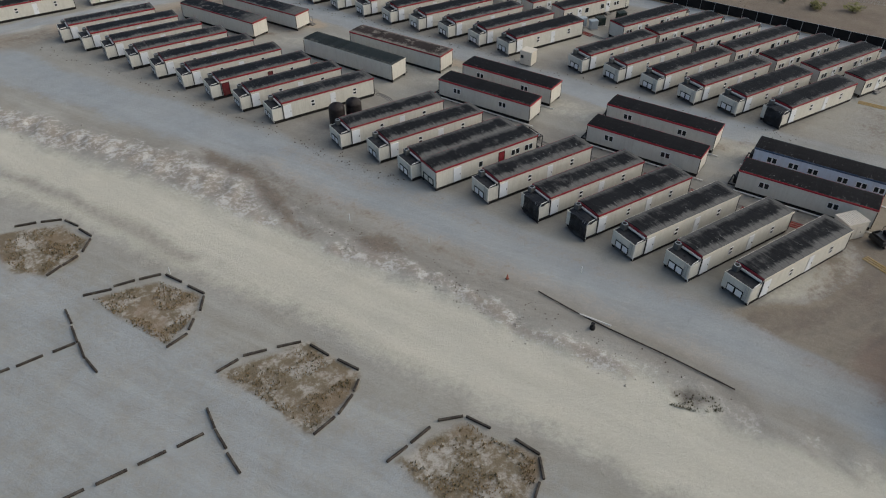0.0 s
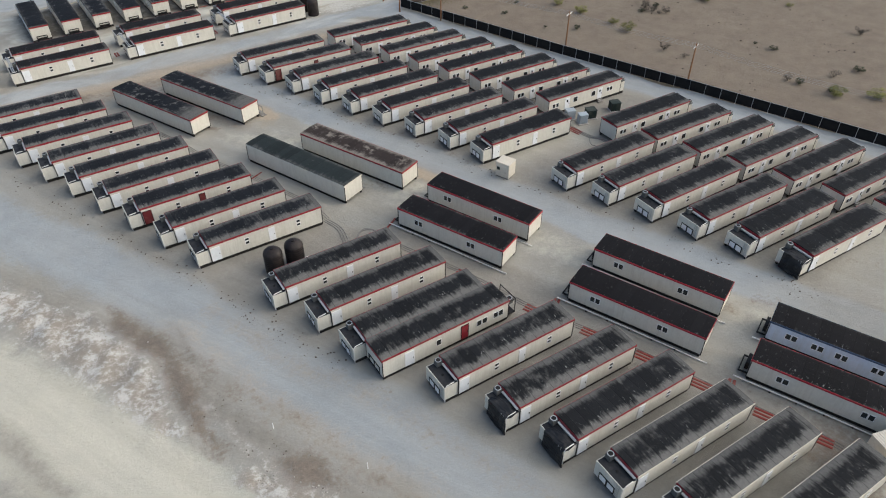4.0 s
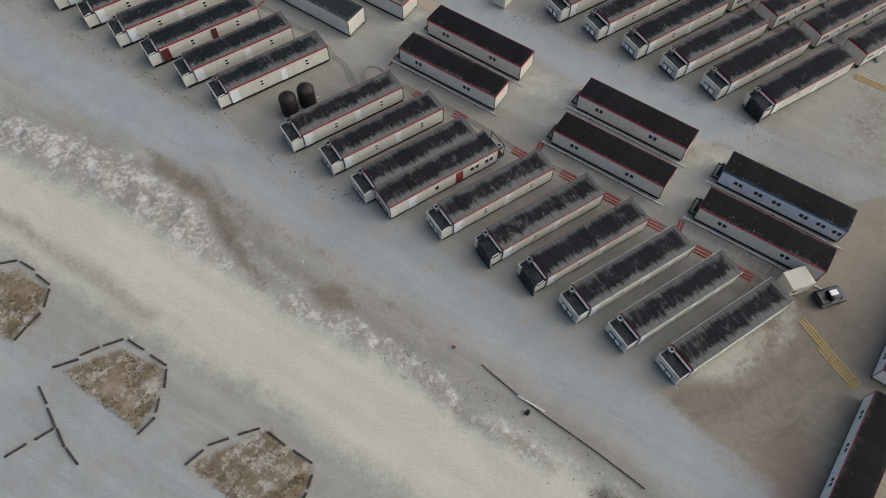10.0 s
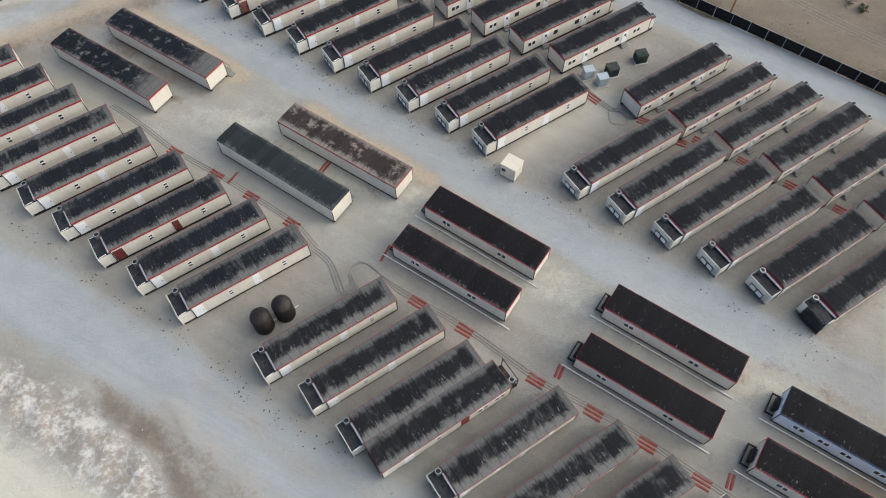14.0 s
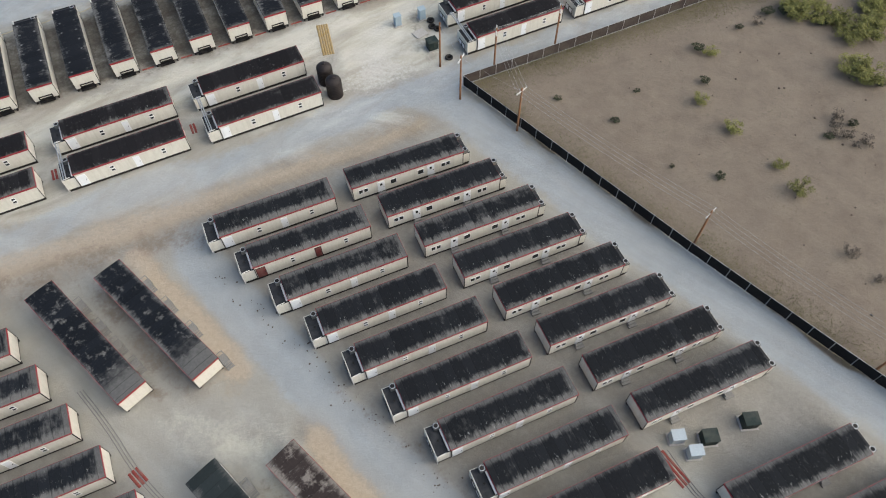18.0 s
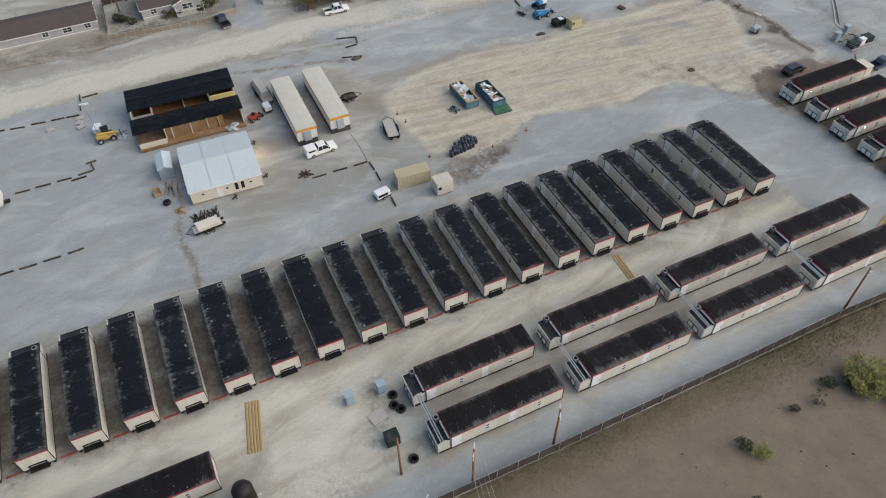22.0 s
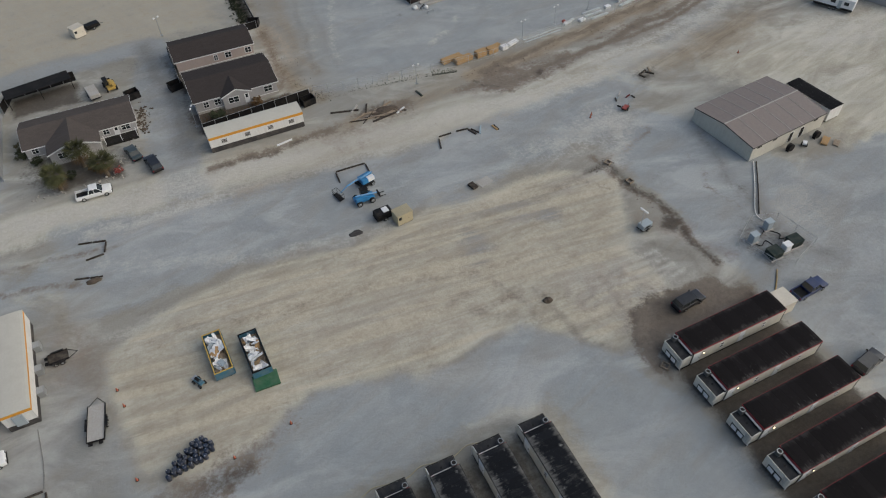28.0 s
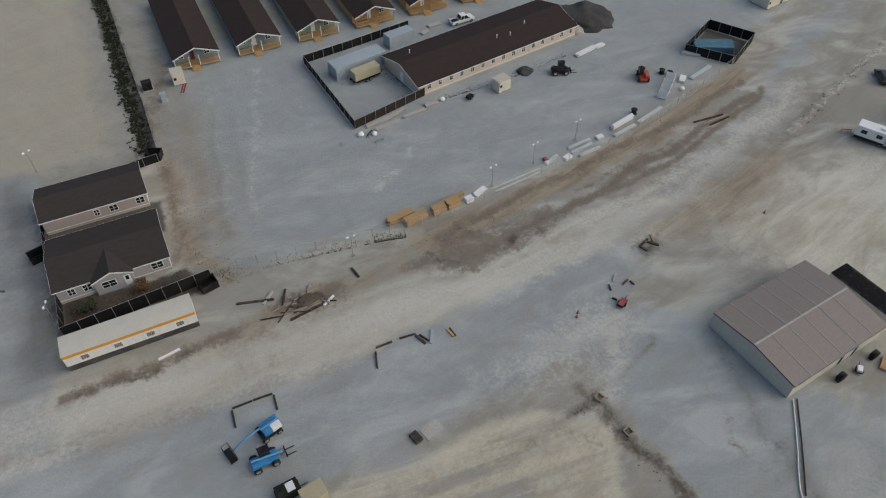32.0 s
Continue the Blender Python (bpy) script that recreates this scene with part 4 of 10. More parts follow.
tan = any_of(0.42 * area([(-60, 319), (163, 319), (164, 420), (-60, 420)], 3.0), 1.05 * strip([(61.8, 115.4), (63.0, 111.0), (65.0, 105.8), (67.3, 101.0), (69.2, 95.5)], 1.1, 1.2), 1.05 * strip([(48.9, 148.6), (51.6, 142.0), (53.8, 135.8), (55.6, 129.1), (56.0, 126.0)], 0.9, 1.2), 0.95 * strip([(20, 154), (35.2, 153.4), (51.3, 152.6), (69.3, 153.6), (82, 153.6), (92, 154.4)], 1.5, 1.6),
             0.5 * area([(-60, 147), (30, 149), (66, 150), (94, 152), (92, 157), (-60, 157)], 2.5), 0.5 * strip([(43.5, 152), (46.1, 148.6), (50.1, 138.3), (53.7, 129.8), (55.0, 124.4)], 1.2, 1.6), 0.42 * area(field, 3.0), 0.55 * strip([(31, 86), (37, 72), (43, 58), (49, 44), (56, 28)], 1.2, 2.2), 1.25 * strip([(203, 275.5), (218, 276.8), (231, 279), (250.6, 281.6), (262, 285.2), (273.6, 288.7), (280, 290)], 1.7, 2.0), 0.75 * area([(232, 263), (250.8, 267), (266.5, 270.6), (275, 268), (265, 261.6), (250, 257), (238, 259)], 5.0), 0.5 * strip([(240, 276.2), (252, 278), (268, 284)], 1.4, 2.0),
             0.85 * strip([(169.6, 313), (169.0, 297), (169.5, 288), (173, 283)], 1.6, 2.2), 0.6 * strip([(176, 325), (174, 306), (175, 292)], 1.8, 3.0), 0.6 * area([(148, 272), (172, 274), (200, 276), (200, 270), (172, 268)], 3.0), 0.45 * area([(150, 258), (176, 262), (205, 258), (205, 262), (176, 266), (150, 264)], 3.0))
ochre = any_of(strip([(47.6, 149.0), (50.2, 144.2), (52.7, 137.6), (54.8, 131.0), (56.2, 126.5)], 1.4, 0.9), strip([(61.8, 115.4), (63.2, 111.0), (65.2, 105.8), (67.4, 101.0), (69.4, 95.5)], 1.4, 1.0), 0.7 * area([(10, 158), (34, 157), (52, 156), (72, 155.6), (91, 155), (88, 152.6), (67, 152.8), (54, 151.6), (46, 151.6), (39, 152.4), (10, 152)], 1.2), 0.8 * strip([(171.6, 312), (172.0, 304), (172.6, 297)], 0.9, 1.4), 0.5 * strip([(26, 86), (30, 76), (33, 66), (37, 56), (39.8, 49), (44.5, 38), (49, 25)], 2.0, 2.2))
worn_earth = (1 - pad) * area([(56.2, 29), (59.5, 27), (64, 24), (73, 23.6), (77, 25.3), (79, 29), (86, 36), (100, 32), (104, 0), (60, -4), (59.6, 13), (57.6, 22)], 0.9)
beds = [[(-9, 88), (-0.6, 86.3), (1.9, 80.3), (-0.3, 77.6), (-4.8, 76.0), (-7.5, 80)], [(-1.0, 69.6), (6.8, 68.4), (9.9, 62.5), (8.0, 59.2), (4.2, 57.0), (1.8, 62)], [(7.3, 50.5), (16.0, 49.6), (18.8, 43.3), (17.5, 41.2), (12.0, 38.8), (9.6, 44)], [(16.0, 32.5), (24.5, 32.7), (27.5, 25.5), (25.8, 23.5), (20.5, 21.5), (18.0, 26.5)]]
planted = any_of(*[area(b, 0.8) for b in beds])
fence_y = np.interp(GX, [101.9, 119, 150, 165, 190, 222], [158.8, 158.7, 159.0, 159.2, 158.6, 158.6])
desert = np.clip((fence_y - GY) / 0.6 + 0.5, 0, 1) * area([(100.6, 162.5), (240, 162.5), (420, 162.5), (900, 60), (900, -900), (190, -900), (190, -75), (160, 0), (136.5, 60.6), (125, 93), (115.6, 118)], 0.9)
grass = any_of(desert * strip([(101.8, 158.7), (115.6, 118.0), (125, 93), (136.5, 60.6)], 3.2, 3.0), desert * strip([(102, 158.0), (240, 158.0)], 3.0, 2.6), strip([(167.5, 318), (167.5, 380)], 1.7, 0.8), 0.7 * strip([(40, 285.5), (75, 283), (96, 287)], 2.4, 2.0), 0.5 * strip([(170, 282.5), (196, 279), (200, 277)], 1.1, 1.6), 0.5 * area([(117, 291), (118, 276), (133, 276), (131, 285), (122, 288)], 2.0))
relief = 0.05 * (fractal(GX, GY, 6.0, 21) - 0.5) + rubble * 1.3 * np.clip(fractal(GX, GY, 1.9, 31) - 0.36, 0, 1) + dirt * 0.35 * np.clip(fractal(GX, GY, 2.2, 41) - 0.45, 0, 1) + desert * 0.25 * (fractal(GX, GY, 5.0, 51) - 0.5)
built_on = any_of(area([(28, 108), (60, 20), (92, 20), (56, 120)], 1.0))
relief = relief * (1 - 0.85 * built_on) - 0.03

ny, nx = GX.shape
me = bpy.data.meshes.new("ground")
idx = np.arange(nx * ny).reshape(ny, nx)
quads = np.stack([idx[:-1, :-1], idx[:-1, 1:], idx[1:, 1:], idx[1:, :-1]], -1).reshape(-1, 4)
me.vertices.add(nx * ny)
me.vertices.foreach_set("co", np.stack([GX, GY, relief], -1).ravel())
me.loops.add(quads.size)
me.loops.foreach_set("vertex_index", quads.ravel())
me.polygons.add(len(quads))
me.polygons.foreach_set("loop_start", np.arange(0, quads.size, 4))
me.update(calc_edges=True)
me.shade_smooth()
for name, fields in (("soil_a", (gravel, marl, dirt)), ("soil_b", (grass, desert, np.maximum(rubble, 0))), ("soil_c", (planted, earth, red_earth)), ("soil_d", (tracks, smear, np.maximum(np.clip((158 - GY) / 8, 0, 1), 0.5 * np.clip((GY - 312) / 6, 0, 1)))), ("soil_e", (mulch_and_shade, tan, calm)), ("soil_f", (ochre, area(field, 1.6), worn_earth))):
    at = me.attributes.new(name, "FLOAT_VECTOR", "POINT")
    at.data.foreach_set("vector", np.stack(fields, -1).astype(np.float32).ravel())

m_, t_, p_ = nodes("dry_ground")
geo = t_.nodes.new("ShaderNodeTexCoord").outputs["Object"]


def soil(name):
    a = t_.nodes.new("ShaderNodeAttribute")
    a.attribute_name = name
    s = t_.nodes.new("ShaderNodeSeparateXYZ")
    t_.links.new(a.outputs["Vector"], s.inputs[0])
    return s.outputs


sa, sb, sc, sd, se, sf = (soil("soil_" + k) for k in "abcdef")
n_big = noise_fac(t_, geo, 0.045, 5, 0.6)
n_patch = noise_fac(t_, geo, 0.13, 5, 0.6)
n_mid = noise_fac(t_, geo, 0.35, 6, 0.65)
n_fine = noise_fac(t_, geo, 1.6, 7, 0.72)
n_grit = noise_fac(t_, geo, 9.0, 4, 0.7)


def ruts(turn, long, across, lo=0.34, hi=0.68, swirl=0.0):
    """Noise drawn out along the way that wheels go."""
    mp = t_.nodes.new("ShaderNodeMapping")
    mp.vector_type = "TEXTURE"
    mp.inputs["Rotation"].default_value, mp.inputs["Scale"].default_value = (0, 0, radians(turn)), (long, across, 1)
    t_.links.new(geo, mp.inputs[0])
    return noise_fac(t_, mp.outputs[0], 1.0, 5, 0.6, lo, hi, swirl)


def blend(a, b):
    """One field south of the middle road, another north of it."""
    return calc(t_, "ADD", calc(t_, "MULTIPLY", a, sd[2]), calc(t_, "MULTIPLY", b, calc(t_, "SUBTRACT", 1.0, sd[2])))


n_rut = blend(ruts(-66, 26.0, 1.8), ruts(10, 13.0, 2.2, 0.36, 0.66, 0.5))
n_rut2 = blend(ruts(-62, 11.0, 0.8), ruts(16, 12.0, 1.1, 0.34, 0.68, 0.6))


def calmed(v, level, amount):
    """Wheel marks fade towards a level where the surface is swept smooth."""
    k = calc(t_, "MULTIPLY", se[2], amount)
    return calc(t_, "ADD", calc(t_, "MULTIPLY", v, calc(t_, "SUBTRACT", 1.0, k)), calc(t_, "MULTIPLY", k, level))


n_rut, n_rut2 = calmed(n_rut, 0.78, 0.7), calmed(n_rut2, 0.45, 0.75)


def broken(v, amount=0.5, lo=0.3, hi=0.7):
    jitter = calc(t_, "MULTIPLY_ADD", n_fine, amount * 0.5, calc(t_, "MULTIPLY_ADD", n_mid, amount * 0.5, -amount * 0.5))
    return smooth(t_, calc(t_, "ADD", v, jitter), lo, hi)


c = mix(t_, n_mid, (0.262, 0.248, 0.212), (0.322, 0.308, 0.266))
c = mix(t_, calc(t_, "MULTIPLY", n_big, 0.6), c, (0.300, 0.300, 0.285))
c = mix(t_, calc(t_, "MULTIPLY", n_rut2, 0.35), c, (0.225, 0.208, 0.175))
earth_c = mix(t_, calc(t_, "MULTIPLY_ADD", n_rut2, 0.45, calc(t_, "MULTIPLY", n_patch, 0.55)), (0.182, 0.164, 0.138), (0.290, 0.272, 0.238))
earth_c = mix(t_, calc(t_, "MULTIPLY", n_mid, 0.4), earth_c, (0.250, 0.236, 0.210))
c = mix(t_, calc(t_, "MULTIPLY", broken(sc[1], 0.7, 0.2, 0.85), 0.85), c, earth_c)
marl_c = mix(t_, n_rut, (0.405, 0.374, 0.300), (0.600, 0.575, 0.478))
marl_c = mix(t_, calc(t_, "MULTIPLY", n_patch, 0.4), marl_c, (0.40, 0.39, 0.345))
marl_c = mix(t_, calc(t_, "MULTIPLY", calc(t_, "SUBTRACT", 1.0, n_rut2), 0.25), marl_c, (0.31, 0.285, 0.235))
marl_f = broken(sa[1], 0.5, 0.2, 0.8)
c = mix(t_, calc(t_, "MULTIPLY", marl_f, calc(t_, "MULTIPLY_ADD", sc[1], -0.55, 1.0)), c, marl_c)
# broad pale smears and browner worn stretches, drawn out along the traffic
n_pale = blend(ruts(-64, 16.0, 3.2, 0.45, 0.75), ruts(-10, 16.0, 7.0, 0.46, 0.64, 0.9))
n_worn = blend(ruts(-70, 12.0, 2.4, 0.45, 0.75), ruts(20, 14.0, 5.0, 0.48, 0.68, 0.9))
weight = calc(t_, "MULTIPLY", calc(t_, "MULTIPLY_ADD", sd[2], -0.4, 0.85), calc(t_, "MULTIPLY_ADD", se[2], -0.5, 1.0))
c = mix(t_, calc(t_, "MULTIPLY", calc(t_, "MULTIPLY", n_pale, weight), 0.65), c, (0.54, 0.53, 0.48))
c = mix(t_, calc(t_, "MULTIPLY", calc(t_, "MULTIPLY", n_worn, weight), 0.6), c, (0.245, 0.215, 0.17))
grav_c = mix(t_, n_mid, (0.242, 0.268, 0.282), (0.312, 0.338, 0.352))
grav_c = mix(t_, calc(t_, "MULTIPLY", n_patch, 0.5), grav_c, (0.345, 0.350, 0.338))
grav_c = mix(t_, calc(t_, "MULTIPLY", n_rut2, 0.3), grav_c, (0.238, 0.240, 0.232))
grav_c = mix(t_, calc(t_, "MULTIPLY", calc(t_, "MULTIPLY", n_pale, weight), 0.6), grav_c, (0.45, 0.46, 0.455))
grav_c = mix(t_, calc(t_, "MULTIPLY", calc(t_, "MULTIPLY", n_worn, weight), 0.55), grav_c, (0.265, 0.250, 0.22))
shift = calc(t_, "MULTIPLY", calc(t_, "SUBTRACT", n_patch, 0.5), calc(t_, "MULTIPLY_ADD", sd[2], -0.45, 0.6))
c = mix(t_, calc(t_, "MULTIPLY", broken(calc(t_, "ADD", sa[0], shift), 0.5, 0.25, 0.75), calc(t_, "MULTIPLY_ADD", sc[1], -0.75, 1.0)), c, grav_c)
chalk = mix(t_, n_fine, (0.42, 0.40, 0.36), (0.55, 0.535, 0.49))
c = mix(t_, calc(t_, "MULTIPLY", broken(sd[1], 0.8, 0.2, 0.85), 0.8), c, chalk)
combed = calc(t_, "MULTIPLY", calc(t_, "MULTIPLY", ruts(-5, 18.0, 1.5, 0.42, 0.64, 0.9), sf[1]), calc(t_, "MULTIPLY", marl_f, 0.38))
c = mix(t_, combed, c, (0.262, 0.228, 0.170))
banded = calc(t_, "MULTIPLY", calc(t_, "MULTIPLY", ruts(-6, 30.0, 2.4, 0.48, 0.58, 0.5), sf[1]), calc(t_, "MULTIPLY", marl_f, 0.75))
c = mix(t_, banded, c, (0.55, 0.50, 0.395))
clod = nd(t_, "TexVoronoi", Scale=0.95)
wob = t_.nodes.new("ShaderNodeMix")
wob.data_type = "VECTOR"
wob.inputs[0].default_value = 0.55
warp = nd(t_, "TexNoise", Scale=0.8, Detail=5.0)
t_.links.new(geo, warp.inputs["Vector"])
t_.links.new(geo, wob.inputs[4])
t_.links.new(warp.outputs["Color"], wob.inputs[5])
t_.links.new(wob.outputs[1], clod.inputs["Vector"])
lump = calc(t_, "SUBTRACT", 1.0, smooth(t_, clod.outputs["Distance"], 0.12, 0.55))
crumb = smooth(t_, calc(t_, "MULTIPLY_ADD", lump, 0.22, calc(t_, "MULTIPLY_ADD", n_mid, 0.45, calc(t_, "MULTIPLY", n_fine, 0.75))), 0.45, 0.98)
rub_c = mix(t_, crumb, (0.275, 0.242, 0.202), (0.51, 0.492, 0.455))
rub_c = mix(t_, calc(t_, "MULTIPLY", smooth(t_, n_grit, 0.75, 0.95), 0.3), rub_c, (0.17, 0.145, 0.12))
c = mix(t_, calc(t_, "MULTIPLY", broken(calc(t_, "MULTIPLY_ADD", n_patch, 0.3, calc(t_, "MULTIPLY", sb[2], 0.9)), 0.8, 0.45, 0.85), smooth(t_, sb[2], 0.05, 0.4)), c, rub_c)
worn_c = mix(t_, calc(t_, "MULTIPLY_ADD", n_rut2, 0.5, calc(t_, "MULTIPLY", n_mid, 0.5)), (0.190, 0.160, 0.122), (0.275, 0.238, 0.186))
c = mix(t_, calc(t_, "MULTIPLY", broken(sf[2], 0.35, 0.25, 0.75), 0.92), c, worn_c)
tan_c = mix(t_, n_rut2, (0.208, 0.163, 0.112), (0.355, 0.292, 0.212))
c = mix(t_, calc(t_, "MULTIPLY", broken(se[1], 0.6, 0.1, 0.9), 0.85), c, tan_c)
ochre_c = mix(t_, n_fine, (0.335, 0.272, 0.203), (0.425, 0.358, 0.280))
c = mix(t_, calc(t_, "MULTIPLY", broken(sf[0], 0.6, 0.15, 0.9), 0.75), c, ochre_c)
c = mix(t_, calc(t_, "MULTIPLY", broken(sc[2], 0.6, 0.2, 0.9), 0.6), c, (0.20, 0.135, 0.105))
dirt_c = mix(t_, n_fine, (0.115, 0.090, 0.070), (0.225, 0.182, 0.145))
c = mix(t_, calc(t_, "MULTIPLY", broken(sa[2], 0.9, 0.3, 0.8), 0.9), c, dirt_c)
# wheel tracks, plus the shade painted over the trailer blocks
c = mix(t_, calc(t_, "MULTIPLY", broken(sd[0], 0.5, 0.1, 0.85), 0.60), c, (0.132, 0.117, 0.100))
des_c = mix(t_, n_mid, (0.134, 0.105, 0.079), (0.188, 0.152, 0.116))
des_c = mix(t_, calc(t_, "MULTIPLY", n_patch, 0.45), des_c, (0.222, 0.184, 0.142))
des_c = mix(t_, calc(t_, "MULTIPLY", smooth(t_, calc(t_, "MULTIPLY_ADD", n_patch, 0.35, n_fine), 0.8, 1.2), 0.5), des_c, (0.10, 0.085, 0.055))
c = mix(t_, smooth(t_, sb[1], 0.35, 0.65), c, des_c)
grass_c = mix(t_, n_fine, (0.050, 0.046, 0.024), (0.118, 0.100, 0.056))
c = mix(t_, calc(t_, "MULTIPLY", broken(sb[0], 1.3, 0.25, 1.2), 0.75), c, grass_c)
bed_c = mix(t_, smooth(t_, calc(t_, "MULTIPLY_ADD", n_fine, 0.7, n_mid), 0.45, 1.05), (0.40, 0.37, 0.32), (0.150, 0.112, 0.063))
bed_c = mix(t_, calc(t_, "MULTIPLY", smooth(t_, n_patch, 0.4, 0.8), 0.7), bed_c, (0.215, 0.148, 0.086))
c = mix(t_, calc(t_, "MULTIPLY", broken(sc[0], 0.4, 0.3, 0.9), 0.9), c, bed_c)
# dark soil colour, also laid on as shade between trailers and houses
mulch_shade_c = mix(t_, n_fine, (0.031, 0.025, 0.021), (0.084, 0.067, 0.052))
c = mix(t_, calc(t_, "MULTIPLY", broken(se[0], 0.6, 0.2, 0.8), 0.85), c, mulch_shade_c)
c = mix(t_, calc(t_, "MULTIPLY", n_grit, 0.09), c, (0.15, 0.14, 0.125))
t_.links.new(c, p_.inputs["Base Color"])
p_.inputs["Roughness"].default_value = 0.95
p_.inputs["Specular IOR Level"].default_value = 0.2
b_ = nd(t_, "Bump", Strength=0.42, Distance=0.14)
t_.links.new(calc(t_, "ADD", n_fine, calc(t_, "MULTIPLY_ADD", n_rut2, 0.5, calc(t_, "MULTIPLY", n_grit, 0.4))), b_.inputs["Height"])
t_.links.new(b_.outputs[0], p_.inputs["Normal"])
GROUND = m_
me.materials.append(GROUND)
tagged(new("ground", me), "dusty pale caliche and grey gravel ground with wheel tracks", "ground", "", "structure")

# ---- crew trailers ----
L, W, ZF, ZT = 17.7, 3.7, 0.5, 3.25


def arched_roof(x0, x1, y0=0.0, y1=W, z=ZT, rise=0.07, over=0.02):
    """A shallow roof with turned-down edges."""
    bm = bmesh.new()
    n = 10
    top, y0, y1 = [], y0 - over, y1 + over
    for i in range(n + 1):
        k = i / n
        zz = z + rise * min(1.0, 6 * min(k, 1 - k)) ** 0.5 + 0.05 * (1 - abs(2 * k - 1))
        top.append((y0 + (y1 - y0) * k, zz))
    prism(bm, [(y0, z - 0.04)] + top + [(y1, z - 0.04)], x0 - over, x1 + over, "x")
    return bm


def skids(ob, x0, x1, w=W, z=ZF):
    beam = part("skid_beam", boxes((x0, x1, 0.10, 0.34, 0.0, z - 0.12)), DARK, ob)
    twin(beam, 0, w - 0.44)
    part("floor_frame", boxes((x0, x1, 0.04, w - 0.04, z - 0.14, z), *[(x0 + (x1 - x0) * k / 6 - 0.08, x0 + (x1 - x0) * k / 6 + 0.08, 0.3, w - 0.3, 0.12, z - 0.14) for k in range(1, 6)]), BLACK, ob)


def side_door(ob, x, w=0.95, material=None, label="", y=0.0, pane=False):
    d = part("door", boxes((x, x + w, y - 0.045, y + 0.02, ZF + 0.02, ZF + 2.08)), material or DOOR_WHITE, ob, label)
    part("frame", boxes((x - 0.06, x, y - 0.06, y + 0.02, ZF, ZF + 2.14), (x + w, x + w + 0.06, y - 0.06, y + 0.02, ZF, ZF + 2.14), (x, x + w, y - 0.06, y + 0.02, ZF + 2.08, ZF + 2.14)), WHITE if material is None else BLACK, d)
    part("handle", boxes((x + w - 0.16, x + w - 0.08, y - 0.11, y - 0.045, ZF + 0.95, ZF + 1.1)), BLACK, d)
    if pane:
        part("pane", boxes((x + 0.3, x + 0.65, y - 0.06, y - 0.04, ZF + 1.3, ZF + 1.75)), GLASS, d)


def side_window(ob, x, w=0.5, z0=1.75, z1=2.35, y=0.0):
    f = part("window", boxes((x - 0.05, x + w + 0.05, y - 0.05, y + 0.02, z0 - 0.05, z0), (x - 0.05, x + w + 0.05, y - 0.05, y + 0.02, z1, z1 + 0.05), (x - 0.05, x, y - 0.05, y + 0.02, z0, z1), (x + w, x + w + 0.05, y - 0.05, y + 0.02, z0, z1)), WHITE, ob)
    part("pane", boxes((x, x + w, y - 0.03, y + 0.02, z0, z1)), GLASS, f)


def ac_unit(ob, x, y, z):
    a = part("air_conditioner", bevelled((x - 0.34, x + 0.34, y - 0.34, y + 0.34, z, z + 0.75), r=0.05), AC_GREY, ob, "grey rooftop air conditioner with round fan")
    bm = bmesh.new()
    lathe(bm, (x, y, z + 0.75), [(0.34, 0.0), (0.34, 0.06), (0.27, 0.06), (0.27, 0.02)], 18)
    part("fan_ring", bm, GALV, a)
    bm = bmesh.new()
    lathe(bm, (x, y, z + 0.75), [(0.265, 0.0), (0.265, 0.035)], 18)
    part("fan_grille", bm, BLACK, a)


def shell(ob, x0, x1, wall, roof, trim, w=W, zt=ZT, posts=True, sides=None):
    part("body", boxes((x0, x1, 0, w, ZF, zt)), wall, ob)
    part("roof", arched_roof(x0, x1, 0, w, zt), roof, ob)
    if trim:
        a = part("trim", boxes((x0 - 0.06, x1 + 0.06, -0.06, 0.0, zt - 0.27, zt + 0.0)), sides or trim, ob)
        twin(a, 0, w + 0.06)
        part("end_trim", boxes((x1, x1 + 0.07, 0, w, zt - 0.27, zt + 0.0)), trim, ob)
        part("end_trim", boxes((x0 - 0.07, x0, 0, w, zt - 0.27, zt + 0.0)), trim, ob)
    if posts:
        for x, y in ((x1 - 0.06, -0.035), (x1 - 0.06, w - 0.04), (x0 - 0.02, -0.035), (x0 - 0.02, w - 0.04)):
            part("corner_post", boxes((x, x + 0.09, y, y + 0.075, ZF - 0.1, zt - 0.35)), BLACK, ob)


